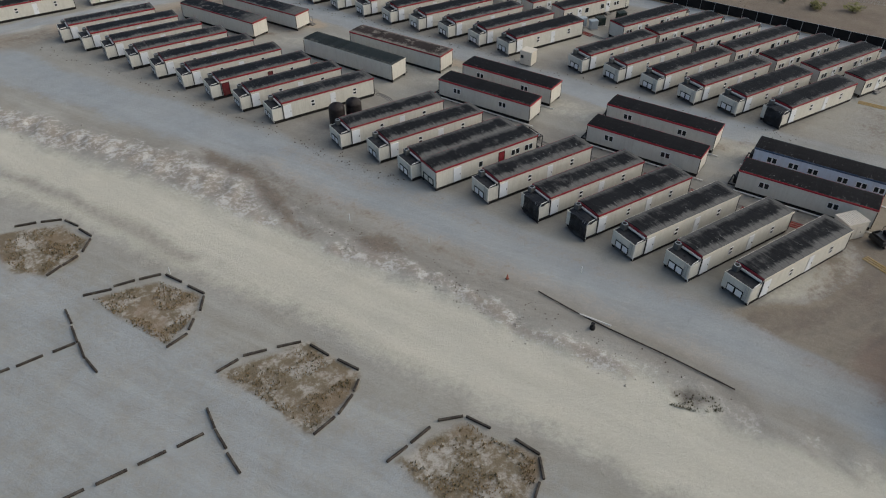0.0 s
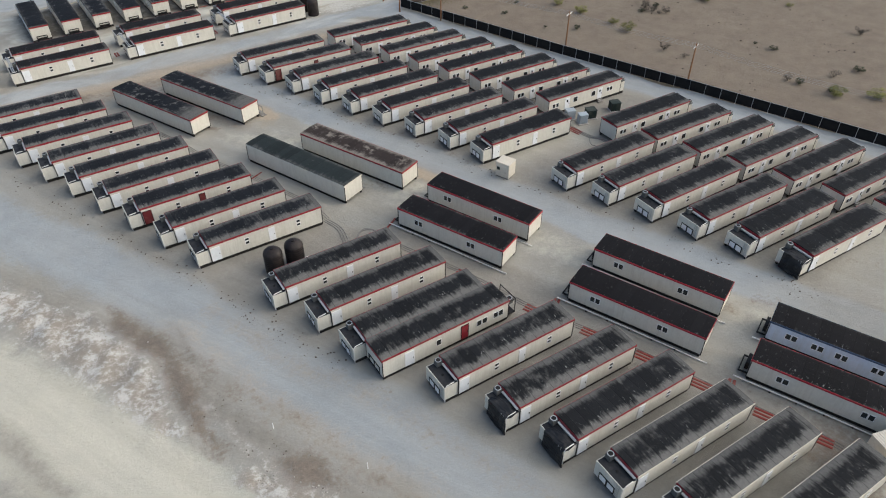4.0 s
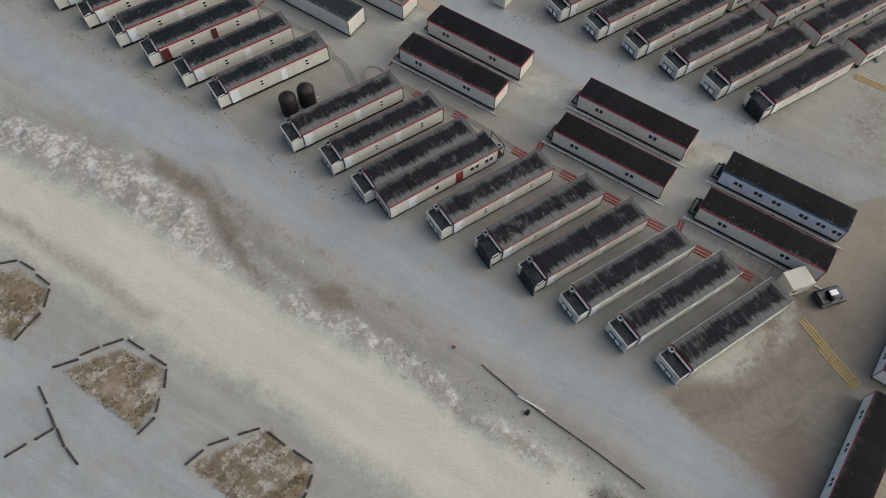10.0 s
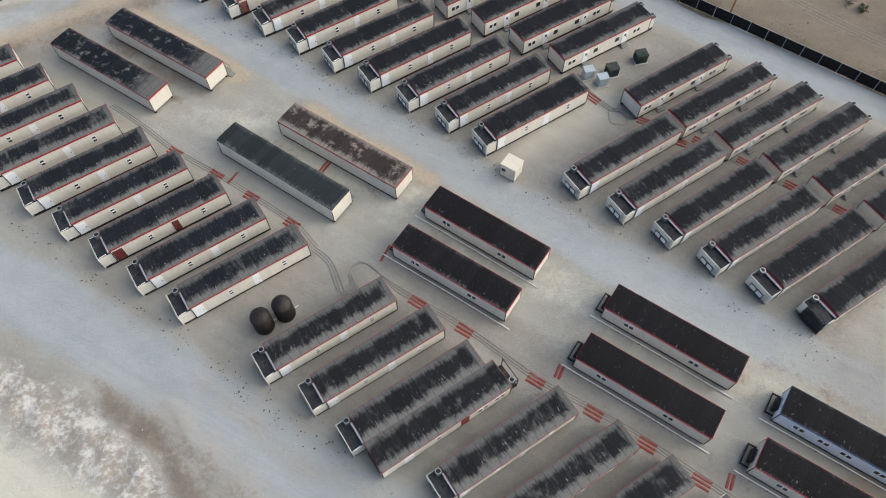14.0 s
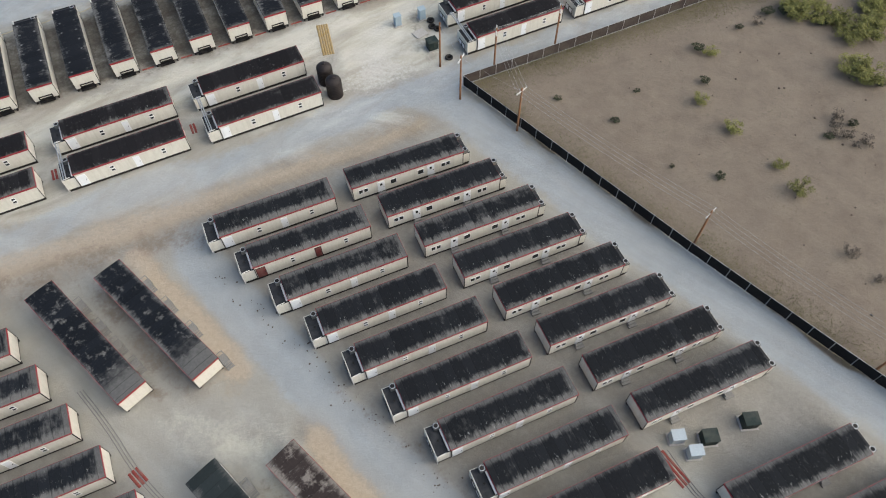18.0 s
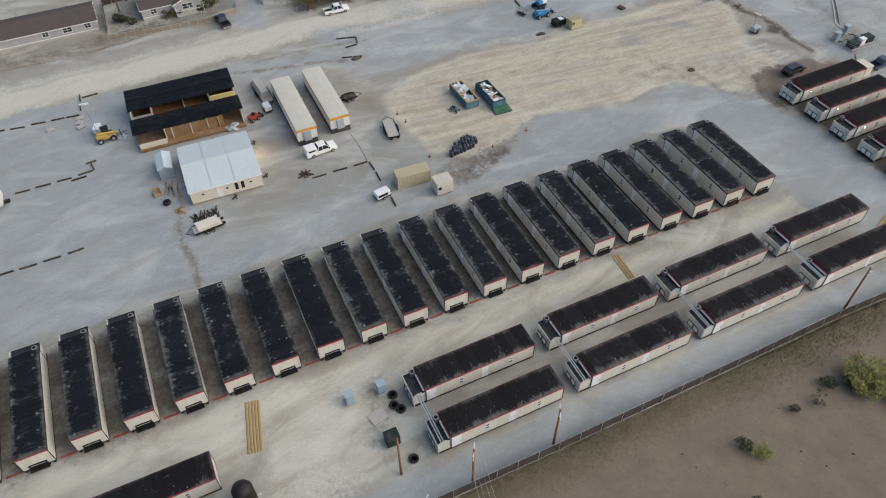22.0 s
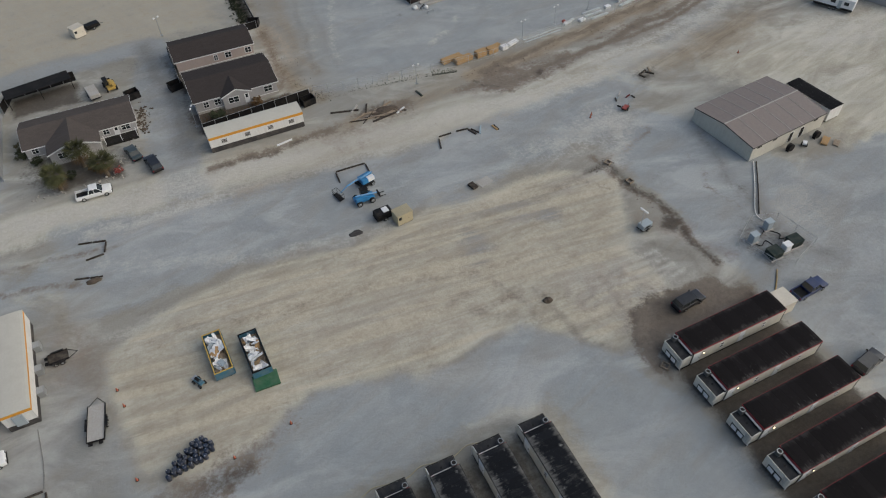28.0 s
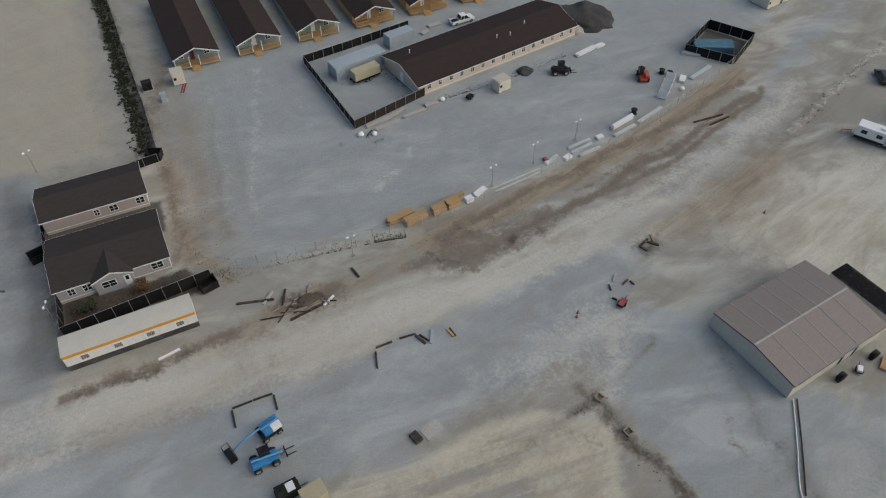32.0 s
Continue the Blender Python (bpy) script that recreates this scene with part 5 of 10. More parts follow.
def bunk_trailer(x, y, rot, group, lamp=False, plain=False, tarp=False, red=False, rear_rack=False, pipes=False, roof=None, label=""):
    """A bunkhouse trailer with a lower mechanical porch at its front end."""
    ob = thing("bunk_trailer", label or "cream bunkhouse trailer with red trim, dusty black roof and front porch", "trailer", x, y, rot, group)
    shell(ob, 1.75, L, CREAM, roof or ROOF, RED, sides=BLACK if rear_rack else (OFFWHITE if plain else None))
    skids(ob, 0.2, L)
    pz = 2.45
    porch = part("porch", boxes((0.0, 1.75, 0.06, W - 0.06, ZF, pz)), CREAM, ob)
    part("porch_roof", boxes((0.08, 1.72, 0.12, W - 0.12, pz, pz + 0.03)), PORCH_TOP, porch, "dark membrane over the porch")
    part("parapet", boxes((-0.02, 0.06, 0.04, W - 0.04, pz - 0.02, pz + 0.08), (0.06, 1.7, 0.04, 0.1, pz - 0.02, pz + 0.05), (0.06, 1.7, W - 0.1, W - 0.04, pz - 0.02, pz + 0.05)), BLACK if rear_rack else CREAM, porch)
    part("hatch", boxes((0.75, 1.0, 1.6, 1.85, pz + 0.03, pz + 0.09)), BLACK, porch)
    part("red_header", boxes((1.70, 1.75, 0.1, W - 0.1, ZT - 0.55, ZT - 0.27)), RED_DARK, porch)
    for yy in (0.95, 2.0):
        g = part("louvre_panel", boxes((-0.05, 0.0, yy, yy + 0.85, 0.62, 1.45)), WHITE, porch, "white louvre panel in a black frame")
        part("frame", boxes((-0.08, 0.0, yy - 0.09, yy, 0.53, 1.54), (-0.08, 0.0, yy + 0.85, yy + 0.94, 0.53, 1.54), (-0.08, 0.0, yy, yy + 0.85, 0.53, 0.62), (-0.08, 0.0, yy, yy + 0.85, 1.45, 1.54)), BLACK, g)
    rails = [(-0.09, -0.05, 0.35, 0.39, 0.7, pz + 0.3), (-0.09, -0.05, 0.71, 0.75, 0.7, pz + 0.3)] + [(-0.085, -0.055, 0.39, 0.71, 0.8 + 0.3 * k, 0.83 + 0.3 * k) for k in range(6)]
    part("ladder", boxes(*rails), GALV, ob)
    part("downpipe", tubes([(0.05, -0.03, 0.35), (0.05, -0.03, pz + 0.1), (0.25, -0.02, pz + 0.35), (1.2, 0.02, pz + 0.4)], r=0.05), WHITE_PIPE, ob)
    part("duct", boxes((1.45, 1.66, 0.15, W - 0.9, pz + 0.32, pz + 0.47)), WHITE_PIPE, ob)
    ac_unit(ob, 1.25, W - 0.5, pz)
    if tarp:
        bm = bmesh.new()
        prism(bm, [(-0.16, 0.1), (-0.28, 1.3), (-0.1, pz + 0.18), (0.9, pz + 0.28), (1.5, pz + 0.22), (1.5, pz + 0.05), (0.0, pz + 0.02), (0.0, 0.1)], -0.05, W - 0.85, "y")
        bmesh.ops.subdivide_edges(bm, edges=list(bm.edges), cuts=5, use_grid_fill=True)
        for v in bm.verts:
            v.co += 0.2 * noise.noise_vector(v.co * 1.3) + 0.06 * noise.noise_vector(v.co * 4.5)
        part("tarpaulin", bm, TARP, ob, "black tarpaulin draped over the porch")
    if pipes:
        part("service_pipe", tubes([(0.45, -0.1, pz + 0.55), (0.45, W + 3.6, pz + 0.6)], [(0.75, -0.1, pz + 0.55), (0.75, W + 3.6, pz + 0.6)], r=0.09), GALV, ob, "pair of grey service pipes")
    if rear_rack:
        part("rear_rack", boxes((L, L + 0.5, 0.7, W - 0.7, 0.25, 0.4), (L + 0.02, L + 0.12, 0.8, 0.95, 0.3, 1.25), (L + 0.02, L + 0.12, W - 0.95, W - 0.8, 0.3, 1.25), (L + 0.02, L + 0.12, 0.95, W - 0.95, 1.1, 1.25), (L + 0.03, L + 0.1, 0.95, W - 0.95, 0.45, 0.85)), BLACK, ob, "black hitch frame at the rear end")
    if lamp:
        h_ = part("wall_lamp", bevelled((3.3, 3.55, -0.2, -0.06, 2.35, 2.55), r=0.02, seg=1), BLACK, ob, "small lit lamp above the door")
        part("lens", boxes((3.33, 3.52, -0.225, -0.2, 2.37, 2.53)), LIT, h_)
    side_door(ob, 1.95, 1.15, RED_DARK if red else None)
    side_door(ob, 9.9, 0.8, RED_DARK if red else None)
    for wx in (6.55, 13.9):
        side_window(ob, wx, 0.5, 1.42, 1.78)
        side_window(ob, wx, 0.5, 1.98, 2.34)
    return ob


def room_trailer(x, y, rot, group):
    """A trailer of single rooms: two doors, four windows, cooling units at the far end."""
    ob = thing("room_trailer", "cream trailer with two white doors, windows and red trim", "trailer", x, y, rot, group)
    shell(ob, 0, 16.7, CREAM, ROOF_DARK, RED)
    skids(ob, 0.0, 17.6)
    p = part("service_deck", boxes((16.7, L, 0.1, W - 0.1, ZF, 2.3)), CREAM, ob)
    part("deck_top", boxes((16.74, L - 0.05, 0.14, W - 0.14, 2.3, 2.33)), PORCH_TOP, p)
    ac_unit(ob, 17.15, 0.45, 2.33)
    ac_unit(ob, 17.15, W - 0.45, 2.33)
    twin(part("brace", tubes([(L, 0.15, 0.2), (L, 0.15, 2.6)], r=0.05), BLACK, ob), 0, W - 0.30)
    for wx in (0.9, 1.65, 13.3, 14.05):
        side_window(ob, wx, 0.55, 1.5, 2.2)
    for wx in (5.6, 9.7):
        side_window(ob, wx, 0.85, 1.45, 2.35)
    for dx in (3.7, 11.2):
        side_door(ob, dx, 0.95, pane=True)
        part("step", boxes((dx - 0.1, dx + 1.05, -0.75, -0.1, 0.02, 0.24), (dx, dx + 0.95, -0.4, -0.07, 0.24, 0.44)), GREY_WOOD, ob)
    return ob


def plain_trailer(x, y, rot, group, length=16.7, w=W, zt=3.2, wall=None, roof=None, trim=None, windows=(), label="", pipe=True, steps=()):
    """A trailer with no porch; windows stand in pairs along the visible side."""
    ob = thing("office_trailer", label, "trailer", x, y, rot, group)
    shell(ob, 0, length, wall or CREAM, roof or ROOF_CLEAN, trim, w, zt)
    skids(ob, 0.1, length - 0.1, w)
    for wx in windows:
        side_window(ob, wx - 0.62, 0.52, 1.55, 2.3)
        side_window(ob, wx + 0.05, 0.52, 1.55, 2.3)
    if pipe:
        part("drain_pipe", tubes([(-1.2, -0.5, 0.32), (length * 0.5, -0.45, 0.25), (length + 1.0, -0.5, 0.12)], r=0.08), WHITE_PIPE, ob, "white drain pipe along the skirt")
        for k in range(1, 6):
            part("pipe_stand", boxes((length * k / 6 - 0.08, length * k / 6 + 0.08, -0.56, -0.36, 0.0, 0.2)), DARK, ob)
        part("hitch", boxes((-0.9, 0.1, 0.5, 0.65, 0.3, 0.46), (-0.9, 0.1, w - 0.65, w - 0.5, 0.3, 0.46), (-1.0, -0.85, 0.5, w - 0.5, 0.3, 0.46), (-0.5, -0.1, 1.0, w - 1.1, 0.46, 1.5)), BLACK, ob, "black hitch frame with a covered unit")
    for sx in steps:
        part("stair", boxes((sx, sx + 1.3, w + 0.04, w + 1.05, 0.38, 0.46), *[(sx + 0.1 + a, sx + 0.2 + a, w + 0.1 + 0.8 * b, w + 0.2 + 0.8 * b, 0, 0.38) for a in (0, 1) for b in (0, 1)], *[(sx + 1.3 + 0.3 * k, sx + 1.56 + 0.3 * k, w + 0.08, w + 1.0, 0.28 - 0.11 * k, 0.34 - 0.11 * k) for k in range(3)], *[(sx + 1.3, sx + 2.2, w + y, w + y + 0.06, 0.0, 0.1) for y in (0.08, 0.94)], (sx, sx + 0.07, w + 0.1, w + 1.05, 1.3, 1.37), (sx, sx + 0.07, w + 0.98, w + 1.05, 0.46, 1.3), (sx + 0.07, sx + 1.3, w + 0.98, w + 1.05, 1.3, 1.37), (sx + 1.23, sx + 1.3, w + 0.98, w + 1.05, 0.46, 1.3)), GREY_WOOD, ob, "grey weathered wooden landing with steps")
    return ob


def repeat(proto, places):
    return [copy_thing(proto, pose(x, y, 0, 0, 0, r)) for x, y, r in places]


GA, GB, GC, GD = "bunk trailers along the gravel lane", "bunk trailers in the lower row", "bunk trailers in the middle block", "room trailers by the dark fence"
a0 = bunk_trailer(32.2, 94.5, -0.8, GA, roof=ROOF_NAVY)
a_rest = [(32.2 - 2.53 * k, 94.5 + 6.47 * k, -0.8) for k in range(1, 9)]
repeat(a0, [p for k, p in enumerate(a_rest) if k != 1])
bunk_trailer(a_rest[1][0], a_rest[1][1], -0.8, GA, red=True, roof=ROOF_NAVY, label="cream bunkhouse trailer with dark red doors and dusty roof")
b0 = bunk_trailer(37.3, 81.8, -1.2, GB)
repeat(b0, [(40.0, 75.4, -1.2), (46.6, 58.8, -1.2), (41.3, 69.0, -0.8)])
b7 = bunk_trailer(53.7, 40.0, -2.2, GB, plain=True, label="cream bunkhouse trailer with pale trim and dusty roof")
repeat(b7, [(56.1, 33.9, -1.6), (58.5, 27.6, -1.2)])
b5 = bunk_trailer(49.6, 52.2, -1.8, GB, tarp=True, label="cream bunkhouse trailer with a black tarpaulin over its porch")
repeat(b5, [(51.9, 46.1, -2.0)])
duo = thing("office_trailer", "cream trailer with a dark red door, half of a double unit", "trailer", 42.8, 65.2, -0.6, GB)
shell(duo, 0, 17.2, CREAM, ROOF, RED)
skids(duo, 0.1, 17.2)
side_door(duo, 2.9, 1.1)
side_door(duo, 10.4, 0.95, RED, "dark red steel door")
for wx in (7.0, 12.6, 13.4, 15.0, 15.75):
    side_window(duo, wx, 0.6, 1.45, 2.25)
part("end_frame", boxes((-0.08, 0, 0.6, 3.1, 0.5, 0.62), (-0.08, 0, 0.6, 0.72, 0.62, 1.5), (-0.08, 0, 1.8, 1.92, 0.62, 1.5), (-0.08, 0, 2.98, 3.1, 0.62, 1.5), (-0.08, 0, 0.6, 3.1, 1.5, 1.6)), BLACK, duo)
part("rear_deck", boxes((17.2, 18.5, 0.3, W - 0.3, 0.35, 0.5), (18.42, 18.5, 0.3, 0.38, 0.5, 2.6), (18.42, 18.5, W - 0.38, W - 0.3, 0.5, 2.6), (18.42, 18.5, 0.38, W - 0.38, 2.5, 2.6), (17.25, 18.42, 0.3, 0.36, 2.5, 2.58)), BLACK, duo)
ac_unit(duo, 17.8, 0.7, 2.0)

c0 = bunk_trailer(57.7, 145.0, -1.6, GC, roof=ROOF_DARK)
c_all = [(57.7 + 2.58 * k, 145.0 - 6.37 * k, -1.6) for k in range(9)]
repeat(c0, c_all[2:8] + [(77.8, 94.2, -1.6)])
bunk_trailer(*c_all[1], GC, red=True, roof=ROOF_DARK, label="cream bunkhouse trailer with dark red doors and dusty roof")
d0 = room_trailer(78.0, 144.9, -2.3, GD)
repeat(d0, [(78.0 + 2.61 * k, 144.9 - 6.39 * k, -2.3) for k in range(1, 8)])
e0 = bunk_trailer(83.7, 81.2, -1.4, GC, roof=ROOF_DARK)
repeat(e0, [(86.1, 74.9, -1.4), (88.5, 68.6, -1.6), (90.6, 62.4, -2.4), (93.0, 56.2, -2.4)])
bunk_trailer(95.5, 50.0, -2.8, GC, tarp=True, roof=ROOF_DARK, label="cream bunkhouse trailer with a black tarpaulin over its porch")
f0 = room_trailer(99.7, 87.3, -2.0, GD)
repeat(f0, [(99.7 + 2.62 * k, 87.3 - 6.38 * k, -2.3) for k in range(1, 7)])

GG, GH, GI = "paired bunk trailers by the brown fence", "bunk trailers in the long rank", "bunk trailers beside the pale field"
g0 = bunk_trailer(62.7, 163.8, 0.5, GG, pipes=True, roof=ROOF_PAIR, label="cream bunkhouse trailer with service pipes over its porch")
g_x = (0.2, 21.0, 41.9, 105.3, 125.4, 145.2, 165.4)
repeat(g0, [(x, 163.9 if x < 100 else 164.4, 0.5) for x in g_x])
g1 = bunk_trailer(62.5, 171.2, 0.5, GG, roof=ROOF_PAIR)
repeat(g1, [(x - 0.1, 171.3 if x < 100 else 171.7, 0.5) for x in g_x])
h0 = bunk_trailer(52.6, 183.6 + L, -90, GH, rear_rack=True, roof=ROOF_SPOT, label="cream bunkhouse trailer with red trim and black roof")
repeat(h0, [(52.6 + 6.265 * k, 183.6 + 0.025 * k + L, -90) for k in range(-4, 20) if k])
i0 = bunk_trailer(195.6, 200.3, 0.8, GI, lamp=True, roof=ROOF_BROWN, label="cream bunkhouse trailer with dark brown roof")
repeat(i0, [(195.8 + 0.12 * k, 200.3 - 6.2 * k, 0.8) for k in range(1, 7)])

GP = "paired trailers set crosswise"
p1 = plain_trailer(58.6, 88.1, -67.6, GP, trim=RED_BRIGHT, windows=(3.5, 11.9), label="cream trailer with bright red trim and clean black roof")
repeat(p1, [(65.2, 90.7, -68.4), (68.2, 63.5, -67.9), (75.1, 66.5, -68.2), (76.2, 43.2, -67.4)])
plain_trailer(82.8, 45.7, -67.4, GP, wall=BLUE_SIDING, trim=BLUE_TRIM, windows=(2.6, 5.4, 7.9, 11.6, 13.9, 16.0), length=16.8, label="pale blue trailer with a row of windows and black roof")
plain_trailer(47.5, 115.6, -68.6, GP, 20.2, 3.85, 3.25, roof=ROOF_GREY, label="plain cream trailer with dark grey roof", pipe=False, steps=(3.4, 8.6, 13.2, 17.6))
plain_trailer(56.0, 113.8, -67.8, GP, 20.1, 3.85, 3.25, trim=RED, roof=ROOF_TORN_BROWN, label="plain cream trailer with red trim and worn brown roof", pipe=False)
plain_trailer(34.9, 146.2, -67.2, GP, 20.0, 3.75, 3.25, trim=RED, roof=ROOF_TORN, label="plain cream trailer with a patchy black roof", pipe=False, steps=(3.0, 7.4, 11.2, 15.0))
plain_trailer(43.3, 145.7, -67.3, GP, 20.3, 3.75, 3.25, trim=RED, roof=ROOF_TORN, label="plain cream trailer with red end trim", pipe=False, steps=(3.0, 7.5, 12.6, 18.8))
j1 = plain_trailer(75.7, 14.4, 200.4, GP, 19.0, wall=WHITE_SIDING, trim=RED, windows=(3.0, 7.5, 12.0, 16.5), roof=ROOF_BROWN, label="white trailer with red trim and brown roof", pipe=False)
repeat(j1, [(96.2, 22.2, 200.4)])

# ---- fences ----
def fence_run(name, pts, material, label, height=1.9, step=3.0, group=""):
    """Screen panels between steel posts along a broken line, one thing a run."""
    ob = thing(name, label, "fence", pts[0][0], pts[0][1], 0, group)
    panels, posts = {}, None
    for (x0, y0), (x1, y1) in zip(pts, pts[1:]):
        d = math.hypot(x1 - x0, y1 - y0)
        n = max(1, round(d / step))
        a = math.degrees(math.atan2(y1 - y0, x1 - x0))
        for i in range(n + 1):
            x, y = x0 + (x1 - x0) * i / n - pts[0][0], y0 + (y1 - y0) * i / n - pts[0][1]
            if posts is None:
                bm = bmesh.new()
                lathe(bm, (0, 0, 0), [(0.045, 0), (0.045, height + 0.08), (0.02, height + 0.12)], 8)
                posts = part("post", bm, GALV, ob)
                posts.matrix_basis = pose(x, y, 0)
            else:
                twin(posts).matrix_basis = pose(x, y, 0)
            if i < n:
                key = round(d / n, 3)
                if key not in panels:
                    bm = bmesh.new()
                    bow = [(key * k / 6, 0.05 * math.sin(math.pi * k / 6)) for k in range(7)]
                    prism(bm, [(u, v - 0.015) for u, v in bow] + [(u, v + 0.015) for u, v in reversed(bow)], 0.05, height, "z")
                    panels[key] = part("panel", bm, material, ob)
                    panels[key].matrix_basis = pose(x, y, 0, 0, 0, a)
                else:
                    twin(panels[key]).matrix_basis = pose(x, y, 0, 0, 0, a)
    lines = [[(x - pts[0][0], y - pts[0][1], height + 0.03) for x, y in pts]]
    part("top_rail", tubes(*lines, r=0.03), GALV, ob)
    return ob


fence_run("fence", [(101.8, 158.7), (115.6, 118.2), (124.9, 93.4), (136.5, 60.8), (160, 0)], SCREEN, "long fence with black privacy screen on steel posts", 2.0)
fence_run("fence", [(101.9, 158.8), (119, 158.7), (150, 159.0), (165, 159.2), (190, 158.6), (222, 158.6)], SCREEN_BROWN, "long fence with brown privacy screen on steel posts", 2.0)
fence_run("fence", [(201.8, 332.9), (203.5, 307.6), (219.6, 311.6)], SLAT_BROWN, "dark brown slatted yard fence beside the hall", 1.9, 2.4)
fence_run("fence", [(201.8, 332.9), (213, 334.3), (227, 336.4)], SCREEN, "black screen fence behind the containers", 1.9, 2.4)
fence_run("fence", [(275.3, 301.8), (286.2, 307.4), (291.2, 298.8), (281.4, 293.6)], SCREEN, "black screened enclosure for building materials", 2.2, 2.6)
fence_run("fence", [(275.3, 301.8), (281.2, 293.9)], SCREEN, "black screened enclosure side beside the chain-link fence", 2.0, 2.6)
fence_run("fence", [(150.0, 288.0), (149.9, 280.6), (171.0, 282.4)], SCREEN, "black screen fence behind the office trailer", 2.5, 2.4)
fence_run("fence", [(149.0, 298.0), (148.9, 312.0), (168.8, 314.0)], SCREEN, "black screen fence round the back house", 1.8, 2.4)
fence_run("fence", [(115.0, 284.0), (115.6, 304.5)], GALV, "pale metal fence along the driveway", 1.4, 2.4)
fence_run("fence", [(116.0, 305.0), (117.6, 309.8), (130.0, 311.0)], SCREEN, "black screen fence behind the house", 2.2, 2.4)
fence_run("fence", [(80.5, 283.8), (91.9, 281.9), (101.5, 281.4), (108.7, 283.0), (109.6, 286.8)], OLD_WOOD, "low weathered garden fence in front of the house", 0.9, 2.0)
fence_run("fence", [(80.8, 286.6), (81.2, 299.5), (87.2, 300.5), (87.6, 318)], SCREEN_BROWN, "dark wooden fence between two houses", 1.8, 2.4)


def chain_link(pts, height=1.9):
    ob = thing("chain_link_fence", "grey chain-link fence with steel posts", "fence", pts[0][0], pts[0][1])
    ox, oy = pts[0]
    posts = None
    rails, wires = [], []
    for (x0, y0), (x1, y1) in zip(pts, pts[1:]):
        n = max(1, round(math.hypot(x1 - x0, y1 - y0) / 3.0))
        for i in range(n):
            x, y = x0 + (x1 - x0) * i / n - ox, y0 + (y1 - y0) * i / n - oy
            if posts is None:
                bm = bmesh.new()
                lathe(bm, (0, 0, 0), [(0.04, 0), (0.04, height)], 6)
                posts = part("post", bm, GALV, ob)
                posts.matrix_basis = pose(x, y, 0)
            else:
                twin(posts).matrix_basis = pose(x, y, 0)
    for h in (0.1, 0.55, 1.0, 1.45, height):
        wires.append([(x - ox, y - oy, h) for x, y in pts])
    part("wire", tubes(*wires[:-1], r=0.012, n=4), GALV, ob)
    part("top_rail", tubes(wires[-1], r=0.03), GALV, ob)


chain_link([(172, 283.5), (196, 280.2), (210, 279.2), (222.4, 281.4), (242.9, 283.0), (259.1, 286.4), (281.3, 293.6)])
fence_run("fence", [(169.1, 316.4), (169.3, 331), (169.0, 349), (168.7, 384)], SLAT_BROWN, "low dark screen fence beside the overgrown strip", 1.3, 4.0)


# ---- utility poles and wires ----
def utility_pole(x, y, h=8.8, arm=None, lean=0.0):
    ob = thing("utility_pole", "weathered orange wooden utility pole" + (" with a crossarm" if arm is not None else ""), "utility pole", x, y, arm or 0, "utility poles")
    bm = bmesh.new()
    lathe(bm, (0, 0, -0.1), [(0.17, 0), (0.155, 2.5), (0.12, h + 0.1)], 12)
    part("pole", bm, WOOD_POLE, ob, flat=False)
    if arm is not None:
        part("crossarm", boxes((-1.1, 1.1, -0.06, 0.06, h - 0.6, h - 0.46)), WHITE_PIPE, ob)
        pin = part("insulator", lathe(bmesh.new(), (-1.0, 0, h - 0.46), [(0.05, 0), (0.07, 0.1), (0.03, 0.22)], 8), WHITE, ob)
        for k in (0.6, 1.4, 2.0):
            twin(pin, k)
        part("brace", tubes([(-0.7, 0.05, h - 0.6), (0, 0.12, h - 1.3)], [(0.7, 0.05, h - 0.6), (0, 0.12, h - 1.3)], r=0.025), GALV, ob)
    return ob


POLES = [(100.3, 164.1, None), (100.1, 156.3, 40), (107.5, 159.3, 60), (118.7, 159.5, 60), (167.4, 160.1, 80), (105.0, 146.8, 20), (116.3, 118.3, 20), (125.0, 94.2, 20), (138.5, 54.0, 20)]
POLES += [(84.3, 295.1, None), (86.4, 299.6, None)]
for x, y, a in POLES:
    utility_pole(x, y, 8.8 if x > 90 else 6.5, a)


def wire(points, name="power_line", label="thin sagging overhead power line"):
    lines = []
    for a, b in zip(points, points[1:]):
        a, b = Vector(a), Vector(b)
        s = 0.02 * (b - a).length
        lines.append([a.lerp(b, k / 8) - Vector((0, 0, 4 * s * (k / 8) * (1 - k / 8))) for k in range(9)])
    bm = bmesh.new()
    for l in lines:
        tube(bm, l, 0.012, 4)
    solid(name, bm, GALV, label, "cable", group="overhead lines")


for k in (-0.95, -0.35, 0.35, 0.95):
    ax, ay = k * math.cos(radians(20)), k * math.sin(radians(20))
    wire([(107.5 + ax, 159.3 + ay, 8.5), (105 + ax, 146.8 + ay, 8.5), (116.3 + ax, 118.3 + ay, 8.5), (125 + ax, 94.2 + ay, 8.5), (138.5 + ax, 54 + ay, 8.5)])
wire([(107.5, 159.8, 8.4), (118.7, 160.0, 8.4), (167.4, 160.6, 8.4), (232, 161.5, 8.4)])
wire([(100.3, 164.1, 8.4), (100.1, 156.3, 8.4), (105.0, 146.8, 8.2)])


